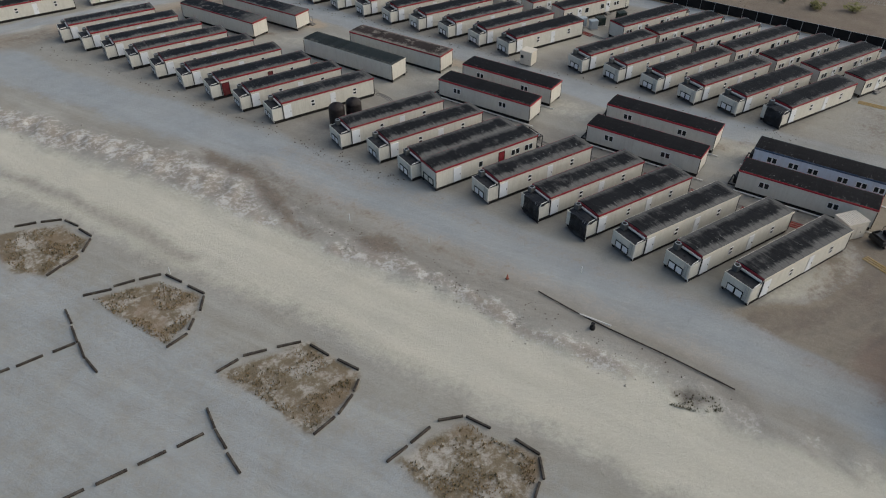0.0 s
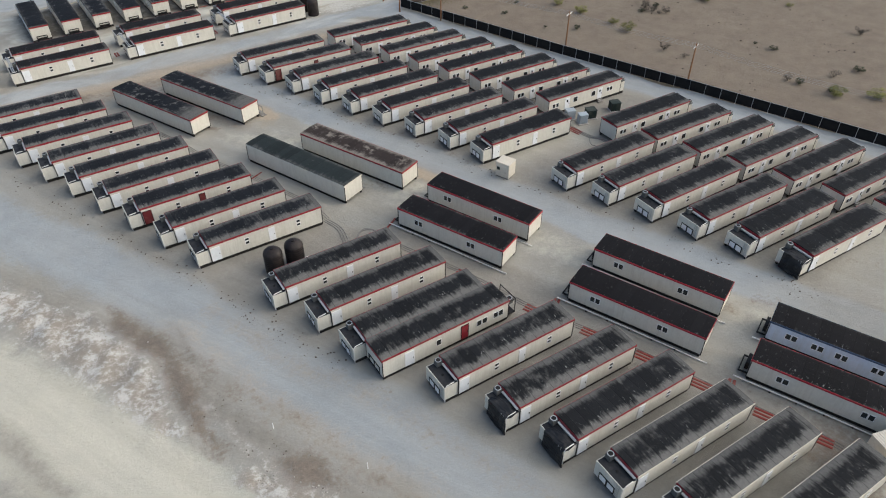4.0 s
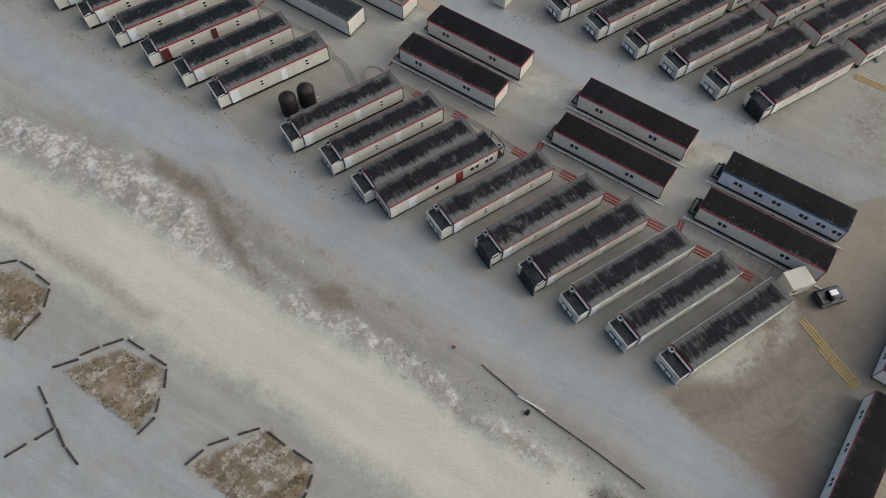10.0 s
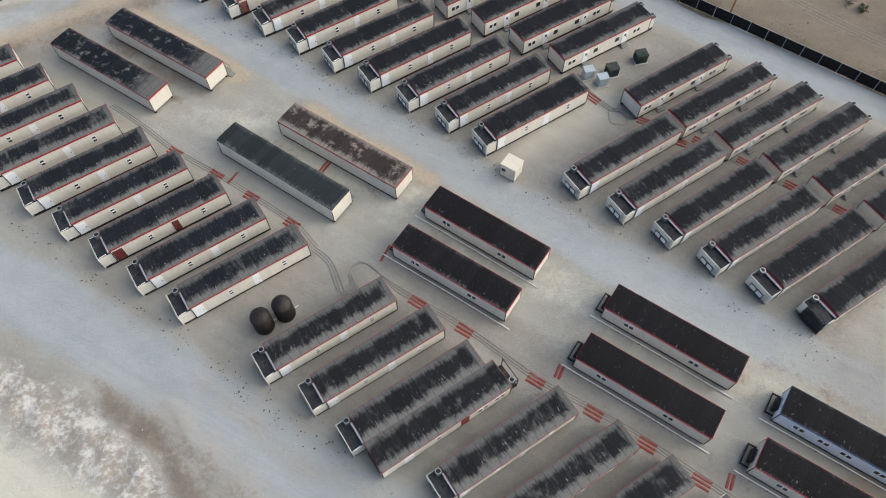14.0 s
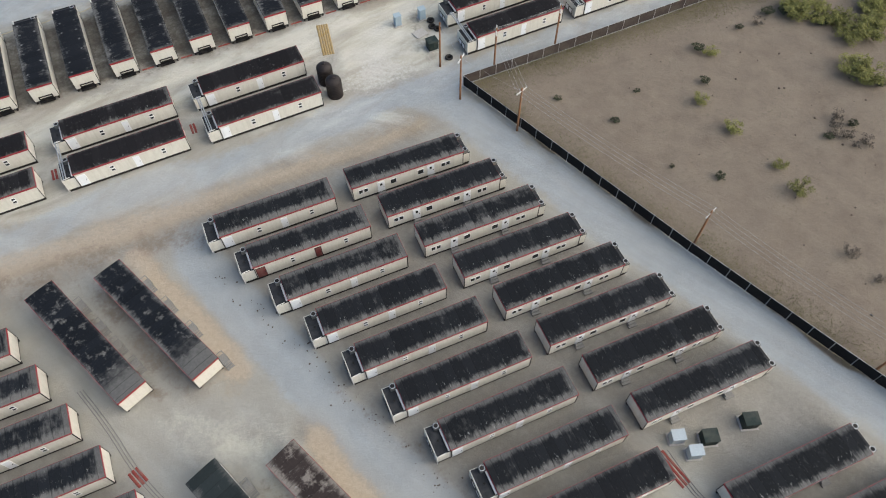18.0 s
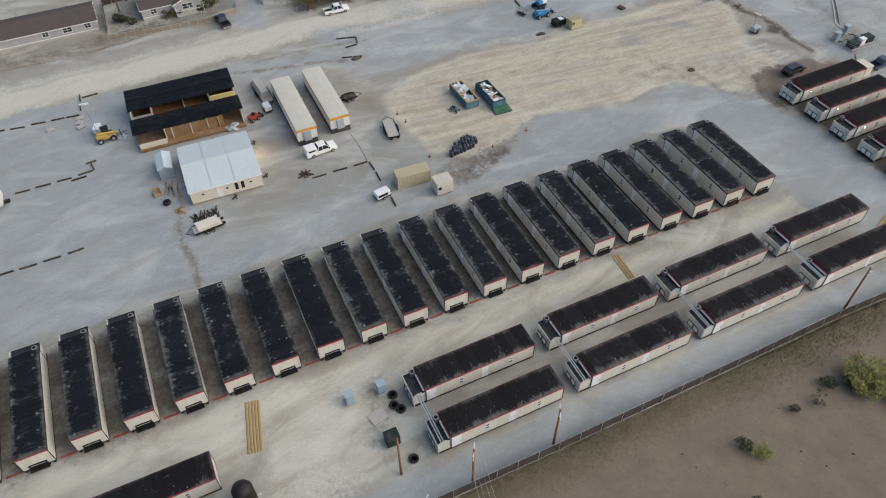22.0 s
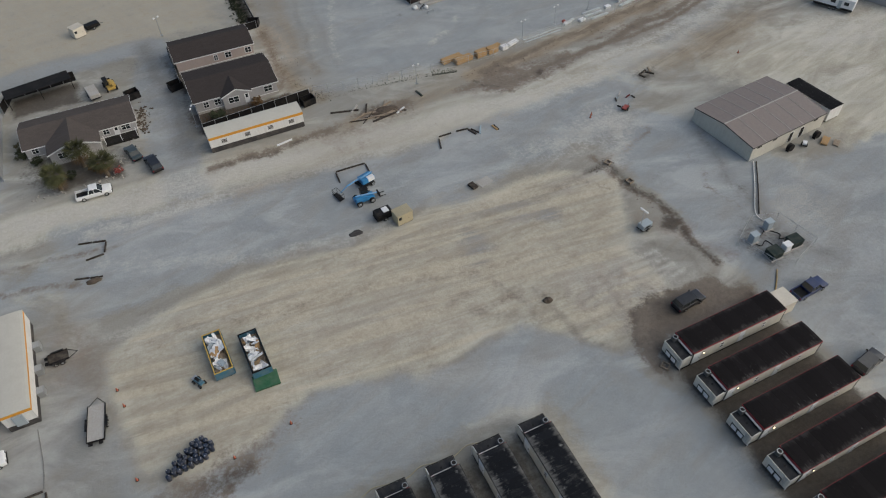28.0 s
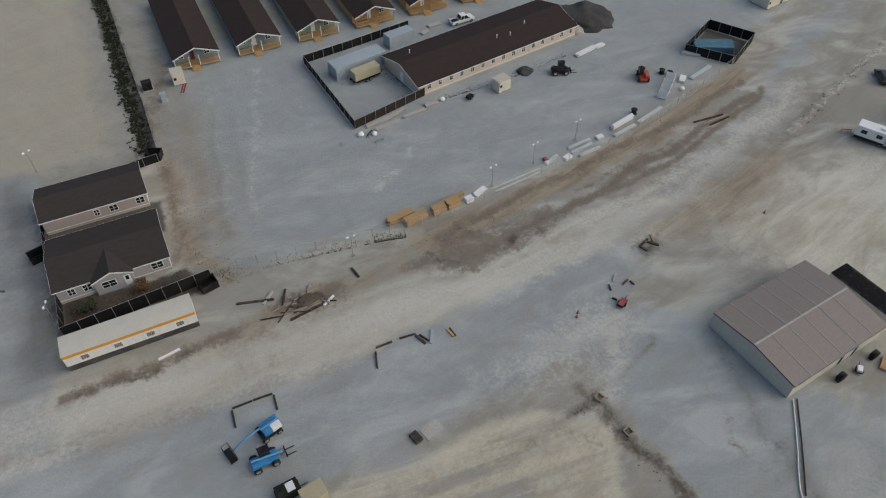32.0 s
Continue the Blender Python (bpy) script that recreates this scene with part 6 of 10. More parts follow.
# ---- small yard things ----
def poly_tank(x, y, material=None):
    ob = thing("water_tank", "black upright plastic water tank with domed ribbed top", "tank", x, y, 0, "water tanks")
    bm = bmesh.new()
    prof = []
    for k in range(9):
        prof += [(1.20, 0.34 * k), (1.23, 0.34 * k + 0.07), (1.23, 0.34 * k + 0.25), (1.20, 0.34 * k + 0.32)]
    prof += [(1.15, 3.22), (0.88, 3.5), (0.5, 3.68), (0.3, 3.71)]
    lathe(bm, (0, 0, 0), prof, 28)
    part("shell", bm, POLY, ob, flat=False)
    bm = bmesh.new()
    lathe(bm, (0, 0, 3.69), [(0.28, 0), (0.28, 0.10), (0.22, 0.14)], 16)
    part("lid", bm, POLY, ob)
    part("pipe", tubes([(1.2, 0, 0.2), (1.8, 0.1, 0.12)], r=0.06), WHITE_PIPE, ob)


for x, y in ((40.4, 88.9), (43.3, 88.9), (82.6, 168.8), (82.9, 165.5)):
    poly_tank(x, y)


def hut(name, label, x, y, w, d, h, material, rot=0.0, roof=None, ribs=True, door=True, group="", category="shed"):
    """A small steel hut with a ribbed roof, a door and a vent."""
    ob = thing(name, label, category, x, y, rot, group)
    part("body", bevelled((-w / 2, w / 2, -d / 2, d / 2, 0.08, h), r=0.03, seg=1), material, ob)
    part("base", boxes((-w / 2 + 0.05, w / 2 - 0.05, -d / 2 + 0.05, d / 2 - 0.05, 0, 0.08)), DARK, ob)
    dims = [(-w / 2 - 0.05, w / 2 + 0.05, -d / 2 - 0.05, d / 2 + 0.05, h, h + 0.06)]
    if ribs:
        n = max(3, int(w / 0.3))
    top = part("roof", boxes(*dims), roof or material, ob)
    if ribs:
        rib = part("rib", boxes((-w / 2 + w * 0.5 / n - 0.04, -w / 2 + w * 0.5 / n + 0.04, -d / 2 - 0.04, d / 2 + 0.04, h + 0.06, h + 0.10)), roof or material, top)
        for k in range(1, n):
            twin(rib, w * k / n)
    if door:
        dr = part("door", boxes((-0.1, 0.7, -d / 2 - 0.04, -d / 2, 0.12, 2.0)), roof or material, ob)
        part("handle", boxes((0.55, 0.62, -d / 2 - 0.08, -d / 2 - 0.04, 1.0, 1.12)), BLACK, dr)
        w_ = part("window", boxes((-w / 2 + 0.2, -w / 2 + 0.75, -d / 2 - 0.03, -d / 2, 1.2, 1.75)), BLACK, ob)
        part("pane", boxes((-w / 2 + 0.25, -w / 2 + 0.7, -d / 2 - 0.04, -d / 2 - 0.03, 1.25, 1.7)), GLASS, w_)
    return ob


hut("guard_hut", "small off-white steel hut beside the trailers", 79.1, 90.1, 2.3, 2.1, 2.5, OFFWHITE, -68)
hut("pump_hut", "cream steel hut with ribbed white roof", 79.7, 29.1, 3.0, 2.4, 2.4, OFFWHITE, -16)
hut("site_hut", "small cream hut with a framed window", 126.0, 207.9, 2.9, 2.3, 2.5, OFFWHITE, 0)
hut("site_hut", "small cream hut beside the brown hall", 234.2, 307.2, 3.0, 2.3, 2.4, OFFWHITE, 12)
hut("tool_shed", "tan ribbed steel shed with a small window", 174.0, 243.4, 2.8, 2.0, 2.1, TAN, 8)
hut("cover_hut", "beige steel cover at the trailer's end", 215.3, 202.7, 2.3, 2.8, 2.4, OFFWHITE, 0, door=False, ribs=False)
hut("switch_hut", "white electrical hut with red cables", 177.1, 337.6, 2.3, 2.4, 2.6, OFFWHITE, 0)
hut("generator_hut", "beige portable hut in the pale field", 132.4, 329.4, 2.6, 2.2, 2.2, OFFWHITE, 25)


def container(x, y, length, w, h, material, label, rot=0.0, roof=None):
    """A shipping container with corrugated sides, corner posts and end doors."""
    ob = thing("shipping_container", label, "container", x, y, rot, "storage containers")
    bm = bmesh.new()
    n = int(length / 0.28)
    pts = []
    for k in range(n):
        u = length * k / n
        pts += [(u, 0.04), (u + 0.08, 0.0), (u + 0.16, 0.0), (u + 0.22, 0.04)]
    prism(bm, pts + [(length, 0.04), (length, w - 0.04)] + [(a, w - b) for a, b in reversed(pts)], 0.15, h - 0.08, "z")
    part("shell", bm, material, ob)
    top = part("roof", boxes((0, length, 0, w, h - 0.08, h - 0.02)), roof or material, ob)
    rib = part("rib", boxes((length * 0.3 / 14, length * 0.6 / 14, 0.1, w - 0.1, h - 0.02, h)), roof or material, top)
    for k in range(1, 14):
        twin(rib, length * k / 14)
    posts = part("corner_post", boxes((-0.02, 0.12, -0.02, 0.12, 0, h)), material, ob)
    for dx, dy in ((length - 0.1, 0), (0, w - 0.1), (length - 0.1, w - 0.1)):
        twin(posts, dx, dy)
    part("base_rail", boxes((0.1, length - 0.1, 0, 0.1, 0.02, 0.16), (0.1, length - 0.1, w - 0.1, w, 0.02, 0.16)), material, ob)
    for k in (0, 1):
        d = part("end_door", boxes((-0.03, 0.02, 0.12 + k * (w / 2 - 0.1), w / 2 + k * (w / 2 - 0.12), 0.18, h - 0.12)), material, ob)
        part("lock_bar", boxes((-0.06, -0.03, w * (0.3 + 0.4 * k) - 0.02, w * (0.3 + 0.4 * k) + 0.02, 0.2, h - 0.14)), GALV, d)
    return ob


container(119.2, 211.0, 5.9, 2.4, 2.6, TAN, "tan shipping container by the gravel edge", -3)
container(205.8, 323.6, 11.6, 3.6, 2.9, PALE_STEEL, "long pale blue-grey container inside the yard fence", 9.5)
container(220.0, 330.0, 6.0, 2.6, 2.7, PALE_STEEL, "short pale blue-grey container beside the hall", 9.5)


def cabinet(x, y, w, d, h, material, name, label, rot=0.0, group="", cap=True):
    ob = thing(name, label, "electrical box", x, y, rot, group)
    part("pad", boxes((-w / 2 - 0.2, w / 2 + 0.2, -d / 2 - 0.2, d / 2 + 0.2, 0, 0.12)), CONCRETE, ob)
    part("body", bevelled((-w / 2, w / 2, -d / 2, d / 2, 0.12, h), r=0.04, seg=1), material, ob)
    if cap:
        part("lid", boxes((-w / 2 - 0.05, w / 2 + 0.05, -d / 2 - 0.05, d / 2 + 0.05, h, h + 0.06)), material, ob)
    part("door", boxes((-w / 2 + 0.1, -0.02, -d / 2 - 0.03, -d / 2, 0.25, h - 0.1)), material, ob)
    part("door", boxes((0.02, w / 2 - 0.1, -d / 2 - 0.03, -d / 2, 0.25, h - 0.1)), material, ob)


for x, y, w, d, h, m, n, l in (
        (99.2, 97.7, 1.5, 1.2, 1.7, GREY_BOX, "switch_cabinet", "light grey electrical cabinet on a pad"), (100.0, 95.4, 1.5, 1.2, 1.7, GREY_BOX, "switch_cabinet", "light grey electrical cabinet on a pad"),
        (102.5, 96.1, 1.7, 1.5, 1.6, GREEN_BOX, "transformer_box", "dark green pad-mounted transformer"), (107.9, 95.7, 1.7, 1.5, 1.6, GREEN_BOX, "transformer_box", "dark green pad-mounted transformer"),
        (98.0, 176.1, 1.1, 1.0, 2.0, BLUE_BOX, "switch_cabinet", "pale blue electrical cabinet by the gravel"), (102.3, 175.8, 1.1, 1.0, 2.1, BLUE_BOX, "switch_cabinet", "pale blue electrical cabinet by the trailers"),
        (100.9, 168.5, 1.7, 1.5, 1.7, GREEN_BOX, "transformer_box", "dark green pad-mounted transformer"),
        (221.0, 214.4, 1.2, 1.0, 1.7, GREY_BOX, "switch_cabinet", "pale blue electrical cabinet in the fenced pad"), (225.0, 215.6, 1.2, 1.0, 1.7, GREY_BOX, "switch_cabinet", "pale blue electrical cabinet in the fenced pad"),
        (221.7, 210.7, 2.0, 1.8, 1.25, GREEN_BOX, "transformer_box", "black transformer in the fenced pad"), (226.2, 211.2, 2.0, 1.8, 1.25, GREEN_BOX, "transformer_box", "black transformer in the fenced pad"),
        (224.1, 210.7, 1.2, 1.0, 1.5, WHITE, "switch_cabinet", "white electrical cabinet between two transformers"),
        (171.0, 337.8, 1.8, 1.6, 1.6, BLACK, "transformer_box", "black transformer by the hedge"), (173.2, 332.3, 1.0, 0.9, 1.7, BLUE_BOX, "switch_cabinet", "pale blue electrical cabinet by the dirt track")):
    cabinet(x, y, w, d, h, m, n, l, -20 if x < 110 and y < 100 else 0, "electrical boxes")
solid("concrete_pad", bevelled((-1.1, 1.1, -0.9, 0.9, 0, 0.15), r=0.03, seg=1), CONCRETE, "pale square concrete equipment pad", "pad", 100.5, 172.5, 15)
chain_link([(218.7, 215.1), (220.4, 209.0), (223.6, 207.9), (229.2, 209.8), (228.0, 216.6), (223.5, 218.0), (218.7, 215.1)], 1.3)


def tyre(x, y, r=0.65, w=0.32, z=0.0):
    bm = bmesh.new()
    lathe(bm, (0, 0, 0), [(r * 0.55, 0.0), (r * 0.92, 0.0), (r, w * 0.25), (r, w * 0.75), (r * 0.92, w), (r * 0.55, w), (r * 0.55, 0.0)], 18)
    solid("tyre", bm, RUBBER, "black rubber tyre lying flat", "tyre", x, y, 0, "loose tyres", z, flat=False)


for x, y in ((102.4, 165.2), (103.4, 174.6), (103.0, 173.1), (103.6, 172.2), (83.0, 224.8), (83.0, 224.6)):
    tyre(x, y, z=0.0 if y != 224.6 else 0.32)


def sleeper_row(points, group="timber edging", width=0.23):
    """Timber sleepers: each pair of points is one sleeper's ends."""
    for (x0, y0), (x1, y1) in zip(points[::2], points[1::2]):
        d, a = math.hypot(x1 - x0, y1 - y0), math.degrees(math.atan2(y1 - y0, x1 - x0))
        bm = bevelled((0, d, -width / 2, width / 2, 0, 0.24), r=0.03, seg=1)
        for v in bm.verts:
            v.co += 0.03 * noise.noise_vector(v.co * 1.3 + Vector((x0, y0, 0)))
        solid("timber_sleeper", bm, LOG, "dark weathered timber sleeper laid as ground edging", "sleeper", x0, y0, a, group)


BED = "sleepers round a planted bed"
sleeper_row([(-10.2, 88.2), (-7.0, 88.4), (-5.3, 88.2), (-2.9, 87.6), (-2.4, 87.4), (-0.1, 86.5), (0.2, 86.1), (1.3, 83.9), (1.3, 83.2), (2.2, 80.8), (2.0, 80.3), (0.6, 78.2), (0.0, 77.7), (-1.9, 76.8), (-2.0, 76.8), (-3.8, 75.9)], BED)
sleeper_row([(-1.1, 70.0), (1.8, 69.3), (2.1, 69.7), (4.4, 69.4), (4.8, 69.3), (7.2, 68.8), (7.6, 68.4), (8.7, 66.1), (9.1, 65.1), (10.2, 62.8), (10.0, 62.4), (8.9, 60.4), (7.9, 59.5), (6.9, 58.2), (6.6, 57.7), (4.2, 57.0)], BED)
sleeper_row([(7.3, 50.9), (9.7, 51.3), (10.3, 51.5), (12.6, 50.9), (13.6, 50.7), (16.0, 50.0), (16.6, 49.1), (17.5, 46.7), (18.0, 45.7), (19.1, 43.3), (18.5, 42.2), (17.4, 41.2), (17.1, 40.9), (14.9, 39.6), (14.5, 39.5), (12.0, 38.8)], BED)
sleeper_row([(16.0, 32.6), (18.4, 33.0), (18.8, 33.1), (21.2, 33.6), (22.2, 33.8), (24.4, 32.9), (24.6, 32.7), (25.7, 30.4), (26.8, 28.2), (27.6, 25.7), (27.4, 25.5), (26.3, 23.6), (25.8, 23.6), (24.0, 22.3)], BED)
sleeper_row([(-3.2, 68.7), (-3.1, 66.1), (-3.2, 65.6), (-3.2, 62.9), (-3.1, 62.7), (-3.1, 60.2), (-3.0, 60.0), (-2.5, 57.5), (-3.4, 62.9), (-5.6, 62.8), (-6.5, 62.9), (-9.0, 62.8), (-9.6, 62.9), (-12.2, 62.9), (-12.8, 62.9), (-15.3, 62.9)])
sleeper_row([(5.0, 47.1), (4.8, 44.5), (4.8, 44.3), (4.9, 41.8), (4.8, 41.3), (5.0, 38.7), (3.8, 44.5), (1.3, 44.4), (0.4, 44.5), (-2.1, 44.5), (-3.0, 44.5), (-5.6, 44.5), (-6.5, 44.6), (-9.0, 44.6), (12.9, 29.0), (13.1, 26.4), (13.0, 25.9), (13.1, 23.4), (12.6, 26.2), (10.1, 26.2)])
sleeper_row([(46.1, 258.7), (48.4, 258.8), (52.7, 258.8), (55.2, 258.6), (56.3, 258.7), (58.8, 258.4), (59.7, 258.2), (62.3, 257.8), (63.4, 258.0), (65.9, 257.7), (66.9, 257.7), (69.3, 257.5), (69.6, 257.4), (72.0, 257.2), (72.7, 264.2), (72.6, 261.8), (72.5, 261.0), (72.4, 258.6)])
sleeper_row([(47.0, 238.6), (49.4, 238.6), (59.8, 238.5), (62.2, 238.4), (63.1, 238.6), (65.6, 238.5), (66.6, 238.6), (69.0, 238.6), (68.9, 237.7), (71.4, 237.9), (70.1, 238.8), (72.6, 239.0), (72.8, 239.1), (72.5, 241.2), (71.6, 241.4), (73.4, 241.6)])
sleeper_row([(43.0, 219.2), (45.5, 219.3), (46.1, 219.3), (48.6, 219.3), (49.4, 219.5), (52.0, 219.4), (52.9, 219.6), (55.4, 219.6), (56.2, 219.6), (58.9, 219.7), (59.7, 219.6), (62.3, 219.6), (63.2, 219.7), (65.8, 219.7), (66.8, 219.8), (69.2, 220.0)])
sleeper_row([(106.9, 220.2), (109.4, 220.2), (110.7, 220.3), (113.3, 220.2), (114.5, 220.2), (117.0, 220.2), (117.3, 219.9), (117.4, 217.6), (117.4, 216.9), (117.3, 214.5), (117.4, 212.3), (117.4, 210.2), (117.4, 209.8), (117.3, 207.5)])
sleeper_row([(168.2, 259.5), (170.8, 259.5), (170.9, 259.5), (173.5, 259.4), (168.1, 259.2), (167.9, 256.6), (173.6, 259.1), (173.4, 256.8), (188.5, 260.2), (190.9, 260.2), (192.0, 260.2), (194.4, 260.0), (188.2, 259.6), (187.4, 257.0), (194.8, 259.6), (195.6, 258.0), (199.1, 258.8), (199.3, 257.2)], "sleepers round an unused plot")
sleeper_row([(125.3, 261.5), (127.4, 261.0), (127.5, 260.9), (129.4, 260.4), (129.4, 260.1), (128.9, 257.9), (128.7, 257.5), (126.0, 257.3), (124.0, 253.9), (126.1, 253.3), (126.2, 253.2), (128.0, 252.7), (73.0, 262.9), (76.0, 263.1), (46.5, 263.4), (49.0, 263.8), (51.4, 264.2), (51.6, 266.8), (51.6, 267.3), (53.2, 266.8)], "sleepers round an unused plot")


def heap(x, y, rx, ry, h, material, name, label, category, seed, rough=0.3, rot=0.0):
    bm = bmesh.new()
    bmesh.ops.create_icosphere(bm, subdivisions=4, radius=1.0)
    for v in list(bm.verts):
        n = noise.fractal(Vector((v.co.x * 1.5 + seed, v.co.y * 1.5, v.co.z)), 1.0, 2.0, 4)
        k = 1 + rough * n
        v.co = Vector((v.co.x * rx * k, v.co.y * ry * k, max(-0.12, v.co.z * h * k)))
    solid(name, bm, material, label, category, x, y, rot, flat=False)


heap(264.5, 323.0, 6.5, 6.5, 2.2, SPOIL, "gravel_mound", "large heap of dark grey gravel behind the hall", "heap", 3)
heap(259.6, 319.6, 1.8, 2.6, 0.9, ROCK, "sand_heap", "small pale sand heap at the hall's end", "heap", 5)
heap(241.5, 310.3, 1.8, 1.5, 0.8, SPOIL, "earth_mound", "dark soil heap beside the hall", "heap", 6)
heap(182.6, 272.4, 2.6, 1.3, 0.4, SOIL_HEAP, "earth_mound", "brown earth heap with scrap wood on it", "heap", 9)
heap(186.4, 218.5, 0.7, 0.6, 0.4, SOIL_HEAP, "spoil_mound", "small dark heap of rubble", "heap", 14)
heap(126.6, 252.4, 1.1, 0.6, 0.35, SOIL_HEAP, "spoil_mound", "small dark heap of rubble by the road", "heap", 15)
heap(166.1, 243.9, 1.1, 0.6, 0.2, SPOIL, "spoil_mound", "flat grey patch of dumped gravel", "heap", 16)


def boards(x, y, length, w, h, rot, material, label, name="lumber_stack", n=6, group="building materials", jitter=0.12, seed=0):
    """A stack of separate boards or pipes."""
    rnd = random.Random(seed + int(x * 7))
    ob = thing(name, label, "stack", x, y, rot, group)
    rows = max(1, round(h / 0.16))
    for r in range(rows):
        for k in range(n):
            o = rnd.uniform(-jitter, jitter) * length * 0.3
            if r == k == 0:
                board = part("board", boxes((-length / 2, length / 2, -w / 2 + 0.01, -w / 2 + w / n - 0.015, 0.06 if n > 1 else 0.0, 0.205)), material, ob)
            else:
                twin(board, o, w * k / n, 0.16 * r)
    if n > 1:
        part("bearer", boxes((-length * 0.35, -length * 0.35 + 0.1, -w / 2, w / 2, 0, 0.06), (length * 0.3, length * 0.3 + 0.1, -w / 2, w / 2, 0, 0.06)), OLD_WOOD, ob)


for i, (x, y, l, w, h, r) in enumerate(((201.6, 282.2, 4.6, 1.3, 0.8, 8), (203.8, 280.8, 4.0, 1.4, 1.0, 8), (207.9, 280.9, 2.4, 1.3, 1.3, 8), (210.7, 281.1, 2.4, 1.3, 1.3, 8), (211.0, 282.6, 5.0, 0.8, 0.4, 12))):
    boards(x, y, l, w, h, r, LUMBER, "fresh yellow sawn lumber in a neat stack", n=4, seed=i)
for i, (x, y, l, w, h, r, m) in enumerate(((213.6, 281.0, 1.4, 1.1, 0.8, 8, WHITE), (216.2, 282.0, 2.6, 1.0, 0.5, 20, WHITE), (231.5, 283.9, 3.4, 0.6, 0.3, 22, GALV), (234.4, 283.2, 1.6, 1.0, 0.5, 14, WHITE), (238.2, 284.3, 4.8, 0.6, 0.3, 8, GALV), (238.4, 285.6, 5.0, 0.5, 0.3, 6, GALV),
                                           (238.9, 282.9, 4.6, 0.6, 0.3, 6, GALV), (248.2, 285.2, 5.4, 0.7, 0.4, 12, GALV), (249.0, 287.2, 5.6, 0.6, 0.9, 14, WHITE), (255.4, 287.1, 6.8, 0.7, 0.4, 16, GALV), (242.8, 285.5, 1.4, 0.9, 0.5, 5, WHITE))):
    boards(x, y, l, w, h, r, PROFILE if m == GALV else m, "long pale metal profiles and panels stacked on bearers", "panel_stack", n=4, seed=20 + i)
for i, (x, y, l, w, h, r, m) in enumerate(((273.4, 294.2, 6.6, 0.9, 0.4, 16, GALV), (277.5, 299.6, 7.0, 1.0, 0.5, -36, GALV), (209.0, 307.8, 7.0, 1.0, 0.4, 12, CONCRETE), (209.4, 306.0, 5.2, 0.8, 0.4, 9, CONCRETE), (215.3, 307.1, 5.0, 0.7, 0.4, 8, CONCRETE), (219.6, 308.5, 2.8, 1.2, 0.4, 3, CONCRETE),
                                           (256.8, 311.1, 5.6, 1.0, 0.5, 14, WHITE), (260.6, 311.6, 2.2, 1.0, 0.5, 10, WHITE), (232.6, 335.0, 3.0, 1.2, 0.3, 5, CONCRETE), (229.4, 333.0, 2.0, 1.0, 0.3, 25, CONCRETE))):
    boards(x, y, l, w, h, r, PROFILE if m == GALV else m, "long pale metal profiles and panels stacked on bearers", "panel_stack", n=4, seed=31 + i)
for i, (x, y, l, w, h, r, m) in enumerate(((223.8, 282.4, 9.6, 0.3, 0.16, 6, GALV), (223.6, 281.5, 9.4, 0.3, 0.16, 6, GALV), (268.4, 293.8, 2.2, 1.2, 0.5, 40, WHITE), (267.0, 295.6, 1.8, 1.0, 0.5, 40, GREY_BOX), (211.6, 308.6, 6.0, 0.6, 0.3, 14, CONCRETE))):
    boards(x, y, l, w, h, r, PROFILE if m == GALV else m, "long pale metal profiles and panels stacked on bearers", "panel_stack", n=2, seed=52 + i)
for i, (x, y, s) in enumerate(((203.7, 305.4, 0.5), (206.1, 304.5, 0.45), (222.0, 308.7, 0.45), (230.6, 284.6, 0.4), (266.2, 291.2, 0.45), (230.4, 283.6, 0.4))):
    bm = bmesh.new()
    bmesh.ops.create_icosphere(bm, subdivisions=3, radius=1.0)
    for v in bm.verts:
        v.co = Vector((v.co.x * s * 1.2, v.co.y * s, max(0, (v.co.z + 0.5) * s))) + 0.3 * s * noise.noise_vector(v.co * 1.7 + Vector((i, 0, 0)))
    solid("wrapped_pack", bm, RED_PAINT if i == 3 else WHITE, "pack wrapped in sheeting on the gravel", "pack", x, y, 0, "wrapped packs", flat=False)
for i in range(4):
    ob = thing("glazed_frame", "pale metal frame unit with glass leaning in a row", "frame", 261.0 + 1.75 * i, 290.7 + 1.42 * i, -52, "glazed frames")
    part("frame", boxes((-0.9, 0.9, -0.35, -0.3, 0, 1.5), (-0.9, 0.9, 0.3, 0.35, 0, 1.5), (-0.9, -0.8, -0.3, 0.3, 0, 1.5), (0.8, 0.9, -0.3, 0.3, 0, 1.5), (-0.9, 0.9, -0.3, 0.3, 0.7, 0.76)), WHITE, ob)
    part("pane", boxes((-0.78, 0.78, -0.31, -0.29, 0.1, 1.4)), BLUE_BOX, ob)
boards(281.5, 300.2, 8.0, 3.4, 1.4, -28, BIN_BLUE, "dark blue racking bundles inside the enclosure", "rack_stack", 5)
